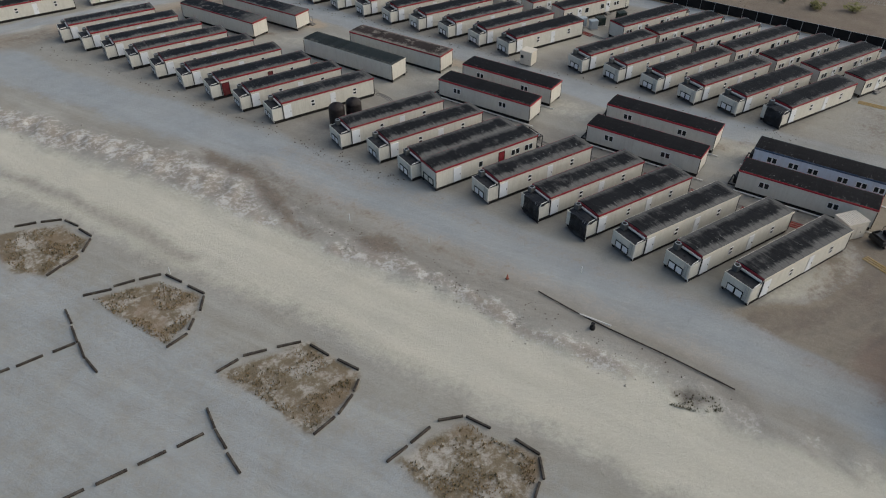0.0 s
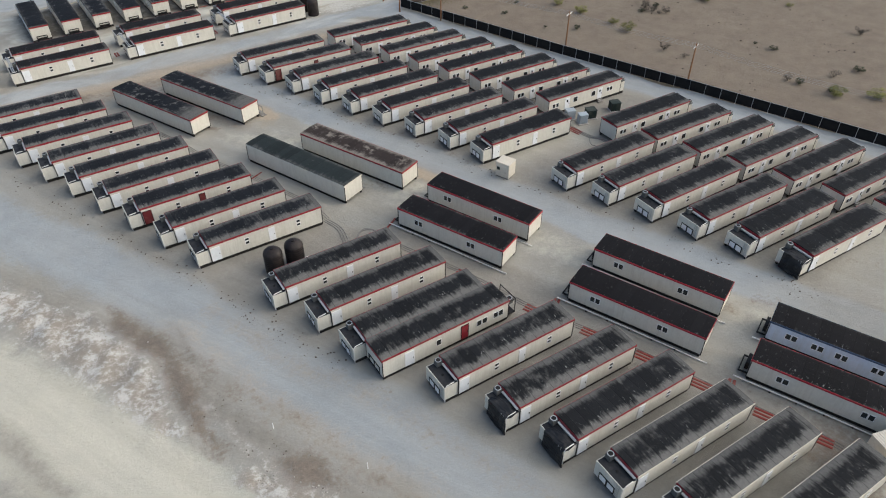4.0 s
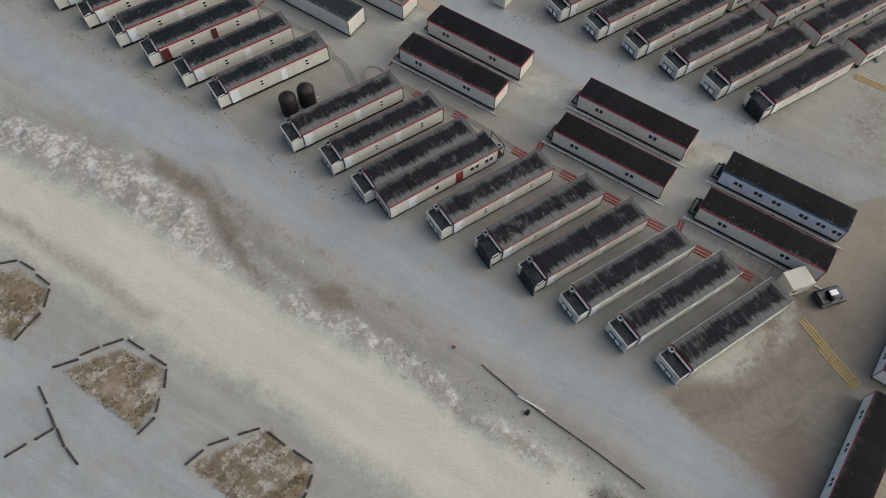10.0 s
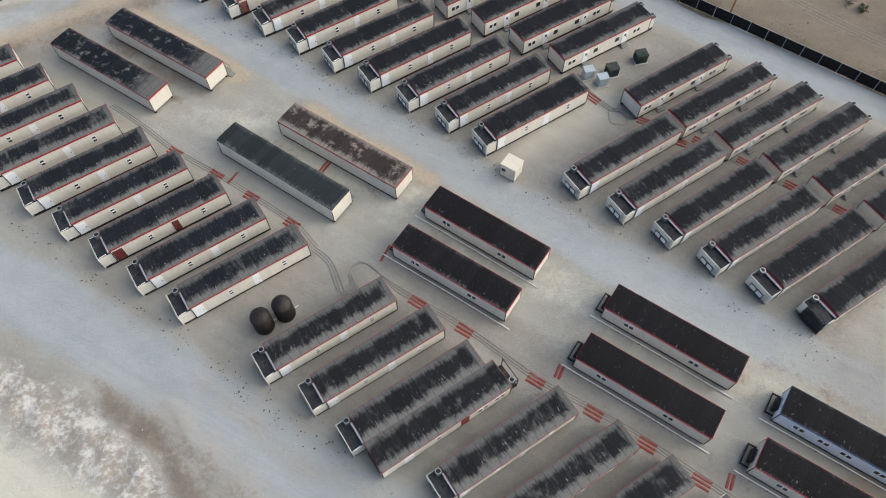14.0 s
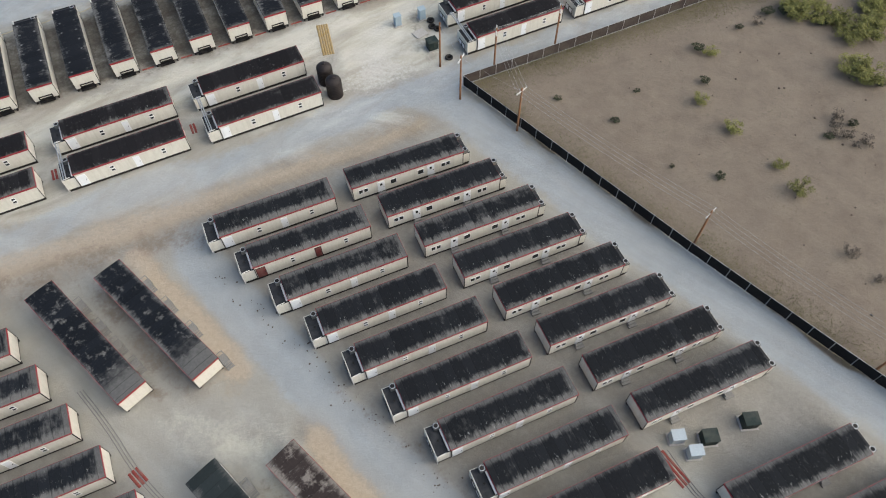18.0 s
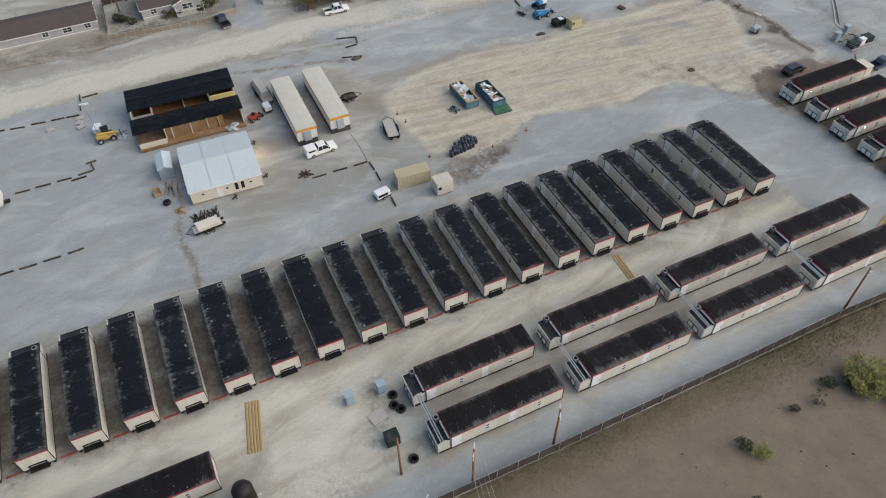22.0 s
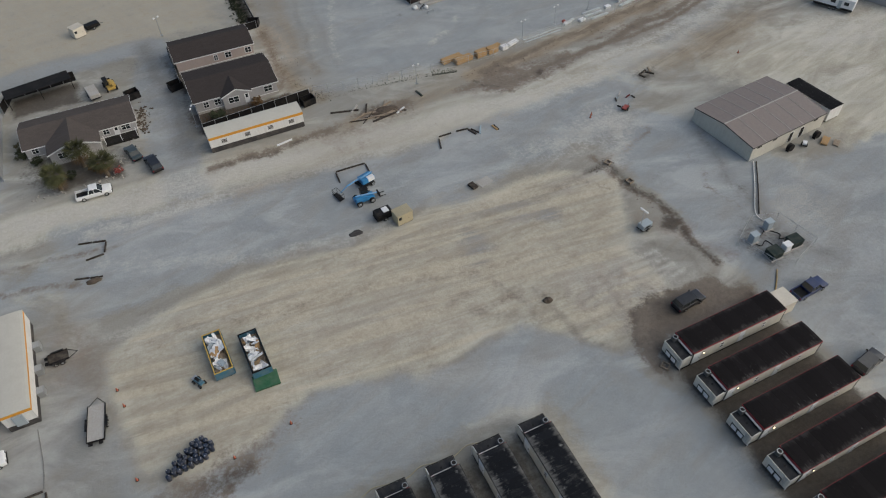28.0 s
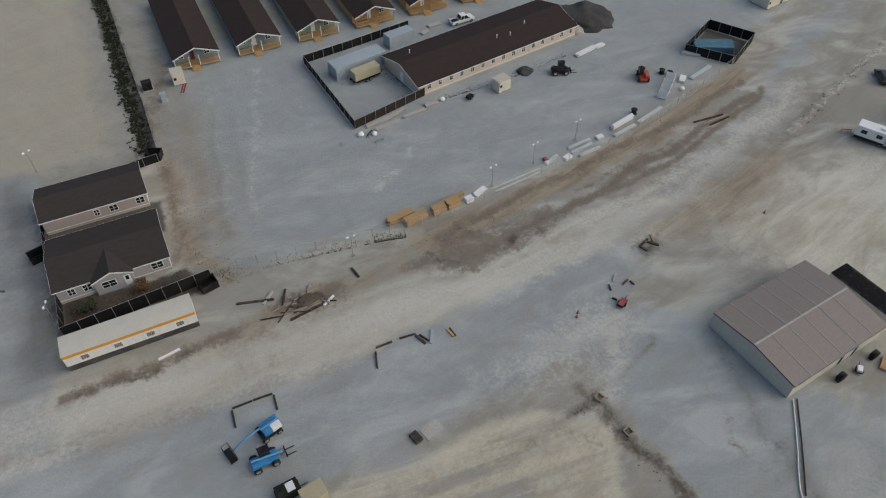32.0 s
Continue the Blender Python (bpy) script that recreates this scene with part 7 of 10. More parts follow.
for i, (x, y, l, r, m) in enumerate(((181.0, 271.2, 6.6, -4, OLD_WOOD), (184.4, 271.8, 3.6, -56, OLD_WOOD), (177.5, 275.4, 2.8, 44, CONCRETE), (180.6, 272.6, 4.6, -12, OLD_WOOD), (182.0, 270.4, 5.4, 9, LOG), (175.6, 275.5, 5.4, -16, LOG), (179.6, 274.4, 3.2, 66, LOG), (182.8, 273.8, 4.2, 18, OLD_WOOD), (185.4, 271.0, 2.2, 30, WHITE), (234.0, 260.4, 2.2, 20, LOG), (235.2, 259.6, 1.8, -50, LOG), (235.8, 260.6, 1.6, 70, OLD_WOOD), (233.2, 259.4, 1.4, 110, LOG), (264.6, 281.4, 6.6, -4, LOG), (265.4, 280.6, 5.6, 3, OLD_WOOD), (266.0, 279.9, 5.0, 6, LOG), (196.2, 258.6, 2.4, 60, BLUE_BOX), (194.6, 258.8, 2.0, 110, LOG), (198.9, 258.0, 1.6, 100, LUMBER), (162.5, 271.6, 3.0, 10, WHITE), (190.8, 274.4, 2.2, 100, GREEN_BOX))):
    boards(x, y, l, 0.35, 0.16, r, m, "loose weathered board on the ground", "loose_board", 1, "loose boards", seed=60 + i)
for x, y, r in ((211.8, 240.2, 20), (212.3, 234.5, 10), (194.6, 201.8, 30)):
    ob = thing("pallet_frame", "pale square wooden frame on the ground", "pallet", x, y, r, "loose frames")
    part("board", boxes((-0.55, 0.55, -0.55, -0.4, 0, 0.3)), OLD_WOOD, ob)
    for k in (90, 180, 270):
        twin(ob.children[0], rz=k)
boards(249.6, 227.6, 2.4, 1.2, 0.4, 30, LUMBER, "yellow pallet of timber by the metal building", "timber_pallet", 5)
boards(251.0, 226.3, 1.8, 1.0, 0.2, 30, OLD_WOOD, "pale pallet lying by the metal building", "timber_pallet", 4)
for i in range(26):
    rnd = random.Random(i)
    a = 200 + i * 37
    boards(85.8 + 4.4 * rnd.random(), 217.9 + 1.4 * rnd.random() + 0.08 * i / 5, 1.2 + rnd.random(), 0.16, 0.14, 60 + 60 * rnd.random(), LOG, "dark split timber in a loose pile", "scrap_timber", 1, "scrap timber", seed=100 + i)
for i in range(12):
    rnd = random.Random(50 + i)
    boards(83.2 + 2.2 * rnd.random(), 226.6 + 2.6 * rnd.random(), 2.6, 0.18, 0.14, 70 + 30 * rnd.random(), OLD_WOOD, "bleached board in a loose pile by the shed", "scrap_timber", 1, "scrap timber", seed=130 + i)
for i in range(9):
    rnd = random.Random(80 + i)
    boards(84.3 + 0.6 * rnd.random(), 221.4 + 1.2 * rnd.random(), 1.4, 0.14, 0.14, 180 * rnd.random(), LUMBER, "orange timber offcut in a small pile", "scrap_timber", 1, "scrap timber", seed=150 + i)
for x, y in ((105.6, 221.8), (93.6, 221.3), (99.7, 224.4), (100.0, 234.2)):
    n = 6 if x > 104 else 2
    for k in range(n):
        boards(x + 0.2 * k, y + 0.1 * math.sin(k * 2.3), 2.2 if n == 6 else 1.2, 0.2, 0.14, 35 + 57 * k, LOG, "dark beam offcut lying across others", "scrap_timber", 1, "scrap timber", seed=170 + k)
ob = thing("wooden_crate", "open pale wooden crate by the shed", "crate", 81.9, 228.0, 5)
part("floor", boxes((-0.6, 0.6, -0.9, 0.9, 0, 0.12)), OLD_WOOD, ob)
part("side", boxes((-0.6, -0.54, -0.9, 0.9, 0.12, 0.6), (0.54, 0.6, -0.9, 0.9, 0.12, 0.6), (-0.54, 0.54, -0.9, -0.84, 0.12, 0.6), (-0.54, 0.54, 0.84, 0.9, 0.12, 0.6)), LUMBER, ob)


# drums
rnd = random.Random(4)
drum = thing("drum", "dark blue plastic drum standing in a cluster", "drum", 131.1, 215.0, 0, "drum cluster")
bm = bmesh.new()
lathe(bm, (0, 0, 0), [(0.27, 0), (0.30, 0.05), (0.30, 0.3), (0.31, 0.33), (0.30, 0.36), (0.30, 0.6), (0.31, 0.63), (0.30, 0.66), (0.30, 0.86), (0.27, 0.9)], 14)
part("shell", bm, BARREL, drum, flat=False)
bm = bmesh.new()
lathe(bm, (0.14, 0.05, 0.9), [(0.04, 0), (0.04, 0.03)], 8)
part("bung", bm, WHITE, drum)
for j, (first, many) in enumerate(((0, 8), (0, 9), (1, 8), (2, 6), (4, 3))):
    for i in range(first, first + many):
        if (i, j) != (0, 0):
            lean = rnd.choice((0, 0, 0, 6, -7))
            copy_thing(drum, pose(131.1 + 0.66 * i + 0.2 * rnd.random() + 0.16 * j, 215.0 + 0.68 * j + 0.10 * i + 0.26 * rnd.random(), 0.02 if lean else 0, lean, 0, 360 * rnd.random()))


# cable ramps, hoses and pipes
def cable_ramp(x, y, rot, length=2.2, n=3, material=None, label="red cable ramp strips laid on the ground", w=0.34):
    ob = thing("cable_ramp", label, "cable ramp", x, y, rot, "cable ramps")
    for k in range(n):
        bm = bmesh.new()
        y0 = (k - (n - 1) / 2) * (w + (0.14 if material is None else 0.03))
        prism(bm, [(y0 - w / 2, 0), (y0 - w / 4, 0.07), (y0 + w / 4, 0.07), (y0 + w / 2, 0)], -length / 2, length / 2, "x")
        part("strip", bm, material or RED_RAMP, ob)


for x, y in ((57.6, 81.0), (60.3, 74.6), (63.6, 64.6), (66.7, 57.8), (69.3, 51.6), (71.5, 45.2), (73.8, 38.8), (76.1, 33.6)):
    cable_ramp(x, y, -67)
for x, y in ((41.7, 119.8), (44.8, 112.9), (47.2, 106.9), (49.7, 100.0)):
    cable_ramp(x + 0.4, y, -67)
for x, y, r, l, n in ((66.6, 63.9, 30, 1.8, 2), (74.2, 43.4, 30, 1.8, 2), (58.0, 89.2, 30, 2.6, 1), (46.9, 111.2, 25, 2.2, 1), (58.3, 105.6, 25, 2.2, 2), (97.0, 95.0, -80, 4.4, 3), (100.6, 86.3, -60, 2.4, 3), (102.0, 81.0, -60, 2.4, 3), (104.6, 79.0, -70, 2.6, 3), (107.2, 73.0, -70, 2.4, 3), (109.6, 66.5, -70, 2.4, 3), (112.0, 60.0, -70, 2.4, 3), (60.9, 168.2, 90, 2.0, 2), (40.4, 168.2, 90, 2.0, 2), (124.0, 168.6, 90, 1.6, 2), (177.4, 335.0, 70, 3.4, 2)):
    cable_ramp(x, y, r, l, n)
for k in range(1, 20):
    cable_ramp(57.0 + 6.265 * (k - 1) + 0.6, 184.0, 0, 1.9, 1)
YR = "worn yellow cable ramps laid side by side"
cable_ramp(77.1, 22.6, -95, 5.2, 3, YELLOW, YR, 0.36)
cable_ramp(76.5, 18.6, -93, 5.8, 4, YELLOW, YR, 0.36)
cable_ramp(85.7, 178.0, -101, 7.4, 5, YELLOW, YR, 0.36)
cable_ramp(143.5, 180.3, -94, 5.0, 3, YELLOW, YR, 0.4)
cable_ramp(189.0, 171.2, 20, 9.2, 3, YELLOW, YR, 0.4)
cable_ramp(115.0, 46.0, -68, 5.0, 3, YELLOW, YR, 0.4)


def hose(points, r=0.05, material=None, name="hose", label="grey service hose lying on the ground", group="service hoses"):
    pts = []
    P = [Vector((x, y, z if len(q) else 0)) for (x, y, *q) in points for z in [q[0] if q else r]]
    for i in range(len(P) - 1):
        p0, p1, p2, p3 = P[max(i - 1, 0)], P[i], P[i + 1], P[min(i + 2, len(P) - 1)]
        for k in range(6):
            t = k / 6
            pts.append(0.5 * ((2 * p1) + (p2 - p0) * t + (2 * p0 - 5 * p1 + 4 * p2 - p3) * t * t + (3 * p1 - p0 - 3 * p2 + p3) * t ** 3))
    pts.append(P[-1])
    solid(name, tubes(pts, r=r), material or HOSE, label, "hose", group=group)


for o in (0.0, 0.35, 0.7):
    hose([(50.3 + o, 95.0), (51.0 + o, 92.0), (50.2 + o, 88.0 - o), (51.3 + o, 86.2), (52.4 + o, 89.0 + o), (54.2 + o, 90.2 - o), (55.6, 88.4 - o), (56.2 + o, 84.0), (57.6 + o, 80.8), (60.3 + o, 74.6), (63.5 + o, 64.8), (66.8 + o, 57.8), (69.4 + o, 51.6), (71.6 + o, 45.2), (73.9 + o, 38.8), (76.2 + o, 33.6), (77.0 + o, 28.0)])
    hose([(37.6 + o, 133.0), (39.8 + o, 127.0), (42.0 + o, 119.8), (45.1 + o, 112.9), (47.5 + o, 106.9), (50.0 + o, 100.0), (50.6 + o, 95.2)])
    hose([(97.0 + o, 97.0), (97.5 + o, 91.5), (98.6 + o, 89.8 - o), (99.0 + o, 88.0), (100.4 + o, 86.6), (102.0 + o, 80.8), (104.8 + o, 76.0), (107.2 + o, 70.6), (109.6 + o, 64.5), (112.2 + o, 58.0)])
hose([(97.6, 91.0), (96.4, 89.0), (98.0, 87.6), (99.4, 89.6), (98.2, 91.0)])
hose([(117.0, 229.3), (117.3, 224.0), (117.1, 220.6)], label="dark hose from the long trailer")
hose([(234.4, 229.0, 0.12), (230.0, 223.8, 0.12), (225.8, 218.9, 0.12), (226.0, 216.4, 0.12)], 0.08, WHITE_PIPE, "service_pipe", "white service pipe laid on the ground")
hose([(234.9, 228.8, 0.1), (230.4, 223.4, 0.1), (226.2, 218.6, 0.1)], 0.09, LOG, "service_pipe", "brown service pipe laid on the ground")
hose([(220.2, 208.2, 0.1), (218.4, 206.4, 0.1), (216.8, 205.0, 0.1)], 0.12, YELLOW, "service_pipe", "yellowish pipe cover by the fenced pad")
hose([(41.3, 42.2, 0.12), (43.0, 35.6, 0.12), (46.0, 27.0, 0.12), (47.9, 20.8, 0.12)], 0.075, LOG, "long_pipe", "long dark pipe lying along the gravel lane")
hose([(42.5, 36.8, 0.3), (44.0, 33.6, 0.3)], 0.08, WHITE_PIPE, "pipe_length", "white pipe lying across the dark pipe")
bm = bmesh.new()
lathe(bm, (0, 0, 0), [(0.3, 0), (0.3, 0.35), (0.16, 0.45), (0.16, 0.7), (0.24, 0.74)], 12)
solid("valve", bm, BLACK, "black pipe valve at the lane's edge", "valve", 42.3, 34.6)
for k in range(0, 22):
    x0, y0 = 48.0 + 6.265 * k - 18.8, 202.9
    hose([(x0, y0), (x0 + 2.5, y0 - 0.3), (x0 + 4.5, y0 + 0.3), (x0 + 6.2, y0)], 0.07, TAN, "supply_pipe", "ochre supply pipe behind the trailers", "supply pipes")


def cone(x, y):
    ob = thing("traffic_cone", "small orange traffic cone on the ground", "cone", x, y, 0, "traffic cones")
    part("base", bevelled((-0.19, 0.19, -0.19, 0.19, 0, 0.04), r=0.015, seg=1), BLACK, ob)
    bm = bmesh.new()
    lathe(bm, (0, 0, 0.04), [(0.15, 0), (0.04, 0.66), (0.02, 0.68)], 14)
    part("shell", bm, CONE, ob)


for x, y in ((39.8, 45.9), (127.1, 230.8), (127.6, 227.9), (127.5, 216.7), (138.9, 214.3), (146.6, 215.8), (217.0, 253.2), (216.4, 252.6), (255.9, 257.3)):
    cone(x, y)
for x, y in ((8.1, 68.4), (36.0, 56.5), (47.6, 42.0), (30.2, 66.0)):
    bm = bmesh.new()
    lathe(bm, (0, 0, 0), [(0.05, 0), (0.05, 0.9), (0.03, 0.95)], 8)
    solid("marker_post", bm, WHITE, "short white marker post", "post", x, y, 0, "marker posts")


def light_mast(x, y, h=4.2, rot=0):
    ob = thing("light_mast", "slim metal mast with a pair of floodlights", "floodlight", x, y, rot, "floodlight masts")
    part("mast", tubes([(0, 0, 0), (0, 0, h)], r=0.05), GALV, ob)
    part("bar", tubes([(-0.6, 0, h), (0.6, 0, h)], r=0.03), GALV, ob)
    for k in (-0.55, 0.55):
        part("lamp_head", bevelled((k - 0.2, k + 0.2, -0.14, 0.1, h - 0.02, h + 0.26), r=0.03, seg=1), WHITE, ob)
    part("foot", boxes((-0.4, 0.4, -0.06, 0.06, 0, 0.08), (-0.06, 0.06, -0.4, 0.4, 0, 0.08)), GALV, ob)


for x, y, r in ((191.8, 277.8, 0), (218.9, 282.7, 10), (228.3, 284.8, 15), (238.5, 287.0, 15), (115.0, 283.9, 40), (149.0, 284.0, 70), (149.0, 320.8, 30)):
    light_mast(x, y, 4.2, r)
# ---- end of small things

for pts in ([(221.0, 213.9, 0.05), (221.6, 213.0, 0.05), (222.9, 213.6, 0.05), (223.2, 212.4, 0.05), (222.2, 211.7, 0.05)], [(225.0, 215.0, 0.05), (225.9, 213.7, 0.05), (225.2, 212.9, 0.05), (226.4, 212.6, 0.05), (226.2, 212.0, 0.05)], [(226.0, 217.0, 0.05), (225.4, 216.2, 0.05), (223.4, 214.9, 0.05), (221.6, 214.7, 0.05)]):
    hose(pts, 0.07, RUBBER, "cable", "thick black cable between the cabinets", "pad cables")
solid("plywood_sheet", bevelled((-1.3, 1.3, -0.9, 0.9, 0.0, 0.06), r=0.015, seg=1), CONCRETE, "pale weathered sheet lying on the ground", "sheet", 190.2, 245.6, 14)
solid("dark_tray", bevelled((-0.55, 0.55, -0.8, 0.8, 0.0, 0.4), r=0.04, seg=1), LOG, "dark open tray beside the pale sheet", "tray", 187.9, 245.4, 14)

# clutter on the works yard
for x, y, h in ((252.9, 288.9, 1.0), (266.2, 297.6, 0.9), (267.4, 296.6, 0.7)):
    ob = thing("cable_reel", "black cable reel lying among the stacked materials", "reel", x, y, 20, "cable reels")
    bm = bmesh.new()
    lathe(bm, (0, 0, 0), [(0.62, 0), (0.62, 0.08)], 18)
    flange = part("flange", bm, BLACK, ob)
    twin(flange, 0, 0, h - 0.08)
    bm = bmesh.new()
    lathe(bm, (0, 0, 0.08), [(0.44, 0), (0.46, h * 0.3), (0.44, h - 0.16)], 18)
    part("cable", bm, DARK, ob)
for x, y, r, m, l in ((206.1, 302.0, 10, GALV, "grey steel trestle on the gravel"), (284.6, 267.1, -30, LUMBER, "orange wooden trestle near the camper"), (205.2, 304.6, 40, BLACK, "black steel trestle between the bundles")):
    ob = thing("trestle", l, "trestle", x, y, r, "trestles")
    part("beam", boxes((-0.9, 0.9, -0.08, 0.08, 0.62, 0.74)), m, ob)
    for k in (-0.8, 0.8):
        for s in (-0.32, 0.32):
            part("leg", tubes([(k, 0, 0.64), (k, s, 0)], r=0.05, n=4), m, ob)
rnd = random.Random(77)
for i in range(11):
    a = rnd.uniform(-30, 60)
    boards(180.6 + rnd.uniform(-4.4, 4.4), 272.6 + rnd.uniform(-1.8, 1.8), rnd.uniform(2.0, 4.6), 0.14, 0.14, a, OLD_WOOD if i % 3 else LOG, "bleached branch or board on the brush pile", "scrap_timber", 1, "scrap timber", seed=300 + i)

# ---- vehicles ----
def wheel(ob, x, y, r=0.38, w=0.26):
    bm = bmesh.new()
    lathe(bm, (0, 0, 0), [(r * 0.6, -w / 2), (r * 0.93, -w / 2), (r, -w * 0.3), (r, w * 0.3), (r * 0.93, w / 2), (r * 0.6, w / 2)], 18, "y")
    t = part("tyre", bm, RUBBER, ob, flat=False)
    t.matrix_basis = pose(x, y, r)
    bm = bmesh.new()
    lathe(bm, (0, 0, 0), [(r * 0.6, -w / 2 - 0.01), (r * 0.5, -w / 2 + 0.03), (r * 0.12, -w / 2 - 0.01), (r * 0.12, w / 2 + 0.01), (r * 0.5, w / 2 - 0.03), (r * 0.6, w / 2 + 0.01)], 14, "y")
    part("rim", bm, CHROME, t)


def vehicle(kind, x, y, rot, paint, label, cargo=None):
    """A parked car; its nose points along local +x."""
    dims = {"pickup": (5.8, 2.0, 1.9), "camper": (5.8, 2.0, 1.95), "suv": (5.0, 1.98, 1.8), "sedan": (4.8, 1.85, 1.48), "van": (6.2, 2.1, 2.7)}
    l, w, h = dims[kind]
    ob = thing("pickup_truck" if kind in ("pickup", "camper") else ("van" if kind == "van" else "car"), label, "truck" if kind in ("pickup", "camper") else ("van" if kind == "van" else "car"), x, y, rot, "parked vehicles")
    a, b, belt = -l / 2, l / 2, (1.12 if kind not in ("sedan", "van") else (0.95 if kind == "sedan" else 1.35))
    low = 0.42
    nose = [(a + 0.05, low), (a, 0.75), (a + 0.04, belt - 0.02)]
    if kind in ("pickup", "camper"):
        hood = b - 1.45
        cab0, cab1 = b - 3.75, hood + 0.1
        outline = [(a + 2.02, low), (a + 2.02, belt), (hood, belt + 0.02), (b - 0.2, belt - 0.10), (b, belt - 0.3), (b - 0.02, low)]
        bed = part("bed", boxes((a, a + 2.02, -w / 2, -w / 2 + 0.12, low, belt), (a, a + 2.02, w / 2 - 0.12, w / 2, low, belt), (a, a + 0.08, -w / 2 + 0.12, w / 2 - 0.12, low, belt - 0.02), (a + 0.08, a + 2.02, -w / 2 + 0.12, w / 2 - 0.12, low, 0.66)), paint, ob)
        part("bed_liner", boxes((a + 0.1, a + 2.0, -w / 2 + 0.14, w / 2 - 0.14, 0.66, 0.69)), BLACK if kind == "pickup" else paint, bed)
    elif kind == "van":
        hood, cab0, cab1 = b - 1.0, a + 0.05, b - 0.85
        outline = nose + [(hood, belt), (b - 0.15, belt - 0.3), (b, 0.8), (b - 0.02, low)]
    else:
        hood = b - (1.35 if kind == "suv" else 1.4)
        cab0, cab1 = a + (0.15 if kind == "suv" else 0.9), hood + 0.15
        outline = nose + [(hood, belt), (b - 0.25, belt - 0.12), (b, belt - 0.32), (b - 0.02, low)]
    bm = bmesh.new()
    prism(bm, outline, -w / 2, w / 2, "y")
    bmesh.ops.bevel(bm, geom=list(bm.edges), offset=0.06, segments=2, affect="EDGES", profile=0.6)
    part("body", bm, paint, ob, flat=False)
    rake = 0.75 if kind != "van" else 0.35
    rear = 0.35 if kind in ("suv", "pickup", "camper") else (0.75 if kind == "sedan" else 0.05)
    gw = w / 2 - 0.07
    bm = bmesh.new()
    tops = []
    ring0 = [bm.verts.new(p) for p in ((cab0, -gw, belt - 0.05), (cab1, -gw, belt - 0.05), (cab1, gw, belt - 0.05), (cab0, gw, belt - 0.05))]
    ring1 = [bm.verts.new(p) for p in ((cab0 + rear, -gw + 0.16, h - 0.04), (cab1 - rake, -gw + 0.16, h - 0.04), (cab1 - rake, gw - 0.16, h - 0.04), (cab0 + rear, gw - 0.16, h - 0.04))]
    for i in range(4):
        bm.faces.new((ring0[i], ring0[(i + 1) % 4], ring1[(i + 1) % 4], ring1[i]))
    bm.faces.new(ring1)
    glass = part("glass", bm, GLASS if kind != "van" else paint, ob)
    if kind == "van":
        bm = bmesh.new()
        v = [bm.verts.new(p) for p in ((cab1 + 0.01, -gw + 0.1, belt + 0.05), (cab1 + 0.01, gw - 0.1, belt + 0.05), (cab1 - rake * 0.8 + 0.03, gw - 0.22, h - 0.3), (cab1 - rake * 0.8 + 0.03, -gw + 0.22, h - 0.3))]
        bm.faces.new(v)
        part("windscreen", bm, GLASS, glass)
    part("roof", bevelled((cab0 + rear - 0.05, cab1 - rake + 0.05, -gw + 0.12, gw - 0.12, h - 0.06, h), r=0.03), paint, ob)
    for s in (-1, 1):
        for px in (cab0 + rear * 0.5, (cab0 + cab1 - rake + rear) / 2, cab1 - rake * 0.55):
            bm = bmesh.new()
            lean = rear if px < cab0 + rear else (-rake if px > cab1 - rake else 0.0)
            tube(bm, [(px - lean * 0.5, s * (gw + 0.005), belt - 0.03), (px + lean * 0.5, s * (gw - 0.15), h - 0.05)], 0.05, 6)
            part("pillar", bm, paint, ob)
        part("headlight", boxes((b - 0.12, b - 0.0, s * (w / 2 - 0.3) - 0.2, s * (w / 2 - 0.3) + 0.2, belt - 0.42, belt - 0.26)), CHROME, ob)
        part("tail_light", boxes((a - 0.01, a + 0.1, s * (w / 2 - 0.14) - 0.1, s * (w / 2 - 0.14) + 0.1, belt - 0.4, belt - 0.1)), RED, ob)
        part("mirror", bevelled((hood - 0.25, hood - 0.05, s * (w / 2 + 0.1) - 0.12, s * (w / 2 + 0.1) + 0.12, belt + 0.0, belt + 0.2), r=0.03, seg=1), BLACK, ob)
        for wx in (a + 1.15, b - 1.0):
            wheel(ob, wx, s * (w / 2 - 0.11), 0.38 if kind != "sedan" else 0.33)
    part("bumper", bevelled((b - 0.05, b + 0.08, -w / 2 + 0.1, w / 2 - 0.1, 0.4, 0.62), r=0.03, seg=1), BLACK, ob)
    part("bumper", bevelled((a - 0.08, a + 0.05, -w / 2 + 0.1, w / 2 - 0.1, 0.42, 0.62), r=0.03, seg=1), CHROME if kind in ("pickup", "camper") else BLACK, ob)
    if kind == "camper":
        part("bed_cap", bevelled((a + 0.05, a + 2.0, -gw, gw, belt - 0.02, h - 0.03), r=0.08), paint, ob, "white canopy over the bed")
        for s in (-1, 1):
            part("cap_window", boxes((a + 0.4, a + 1.7, s * gw - 0.01, s * gw + 0.01, belt + 0.2, h - 0.28)), GLASS, ob)
    if cargo:
        part("cargo_box", bevelled((a + 0.3, a + 1.7, -0.6, 0.6, 0.69, 1.6), r=0.05), cargo, ob, "white box in the truck's bed")
    return ob


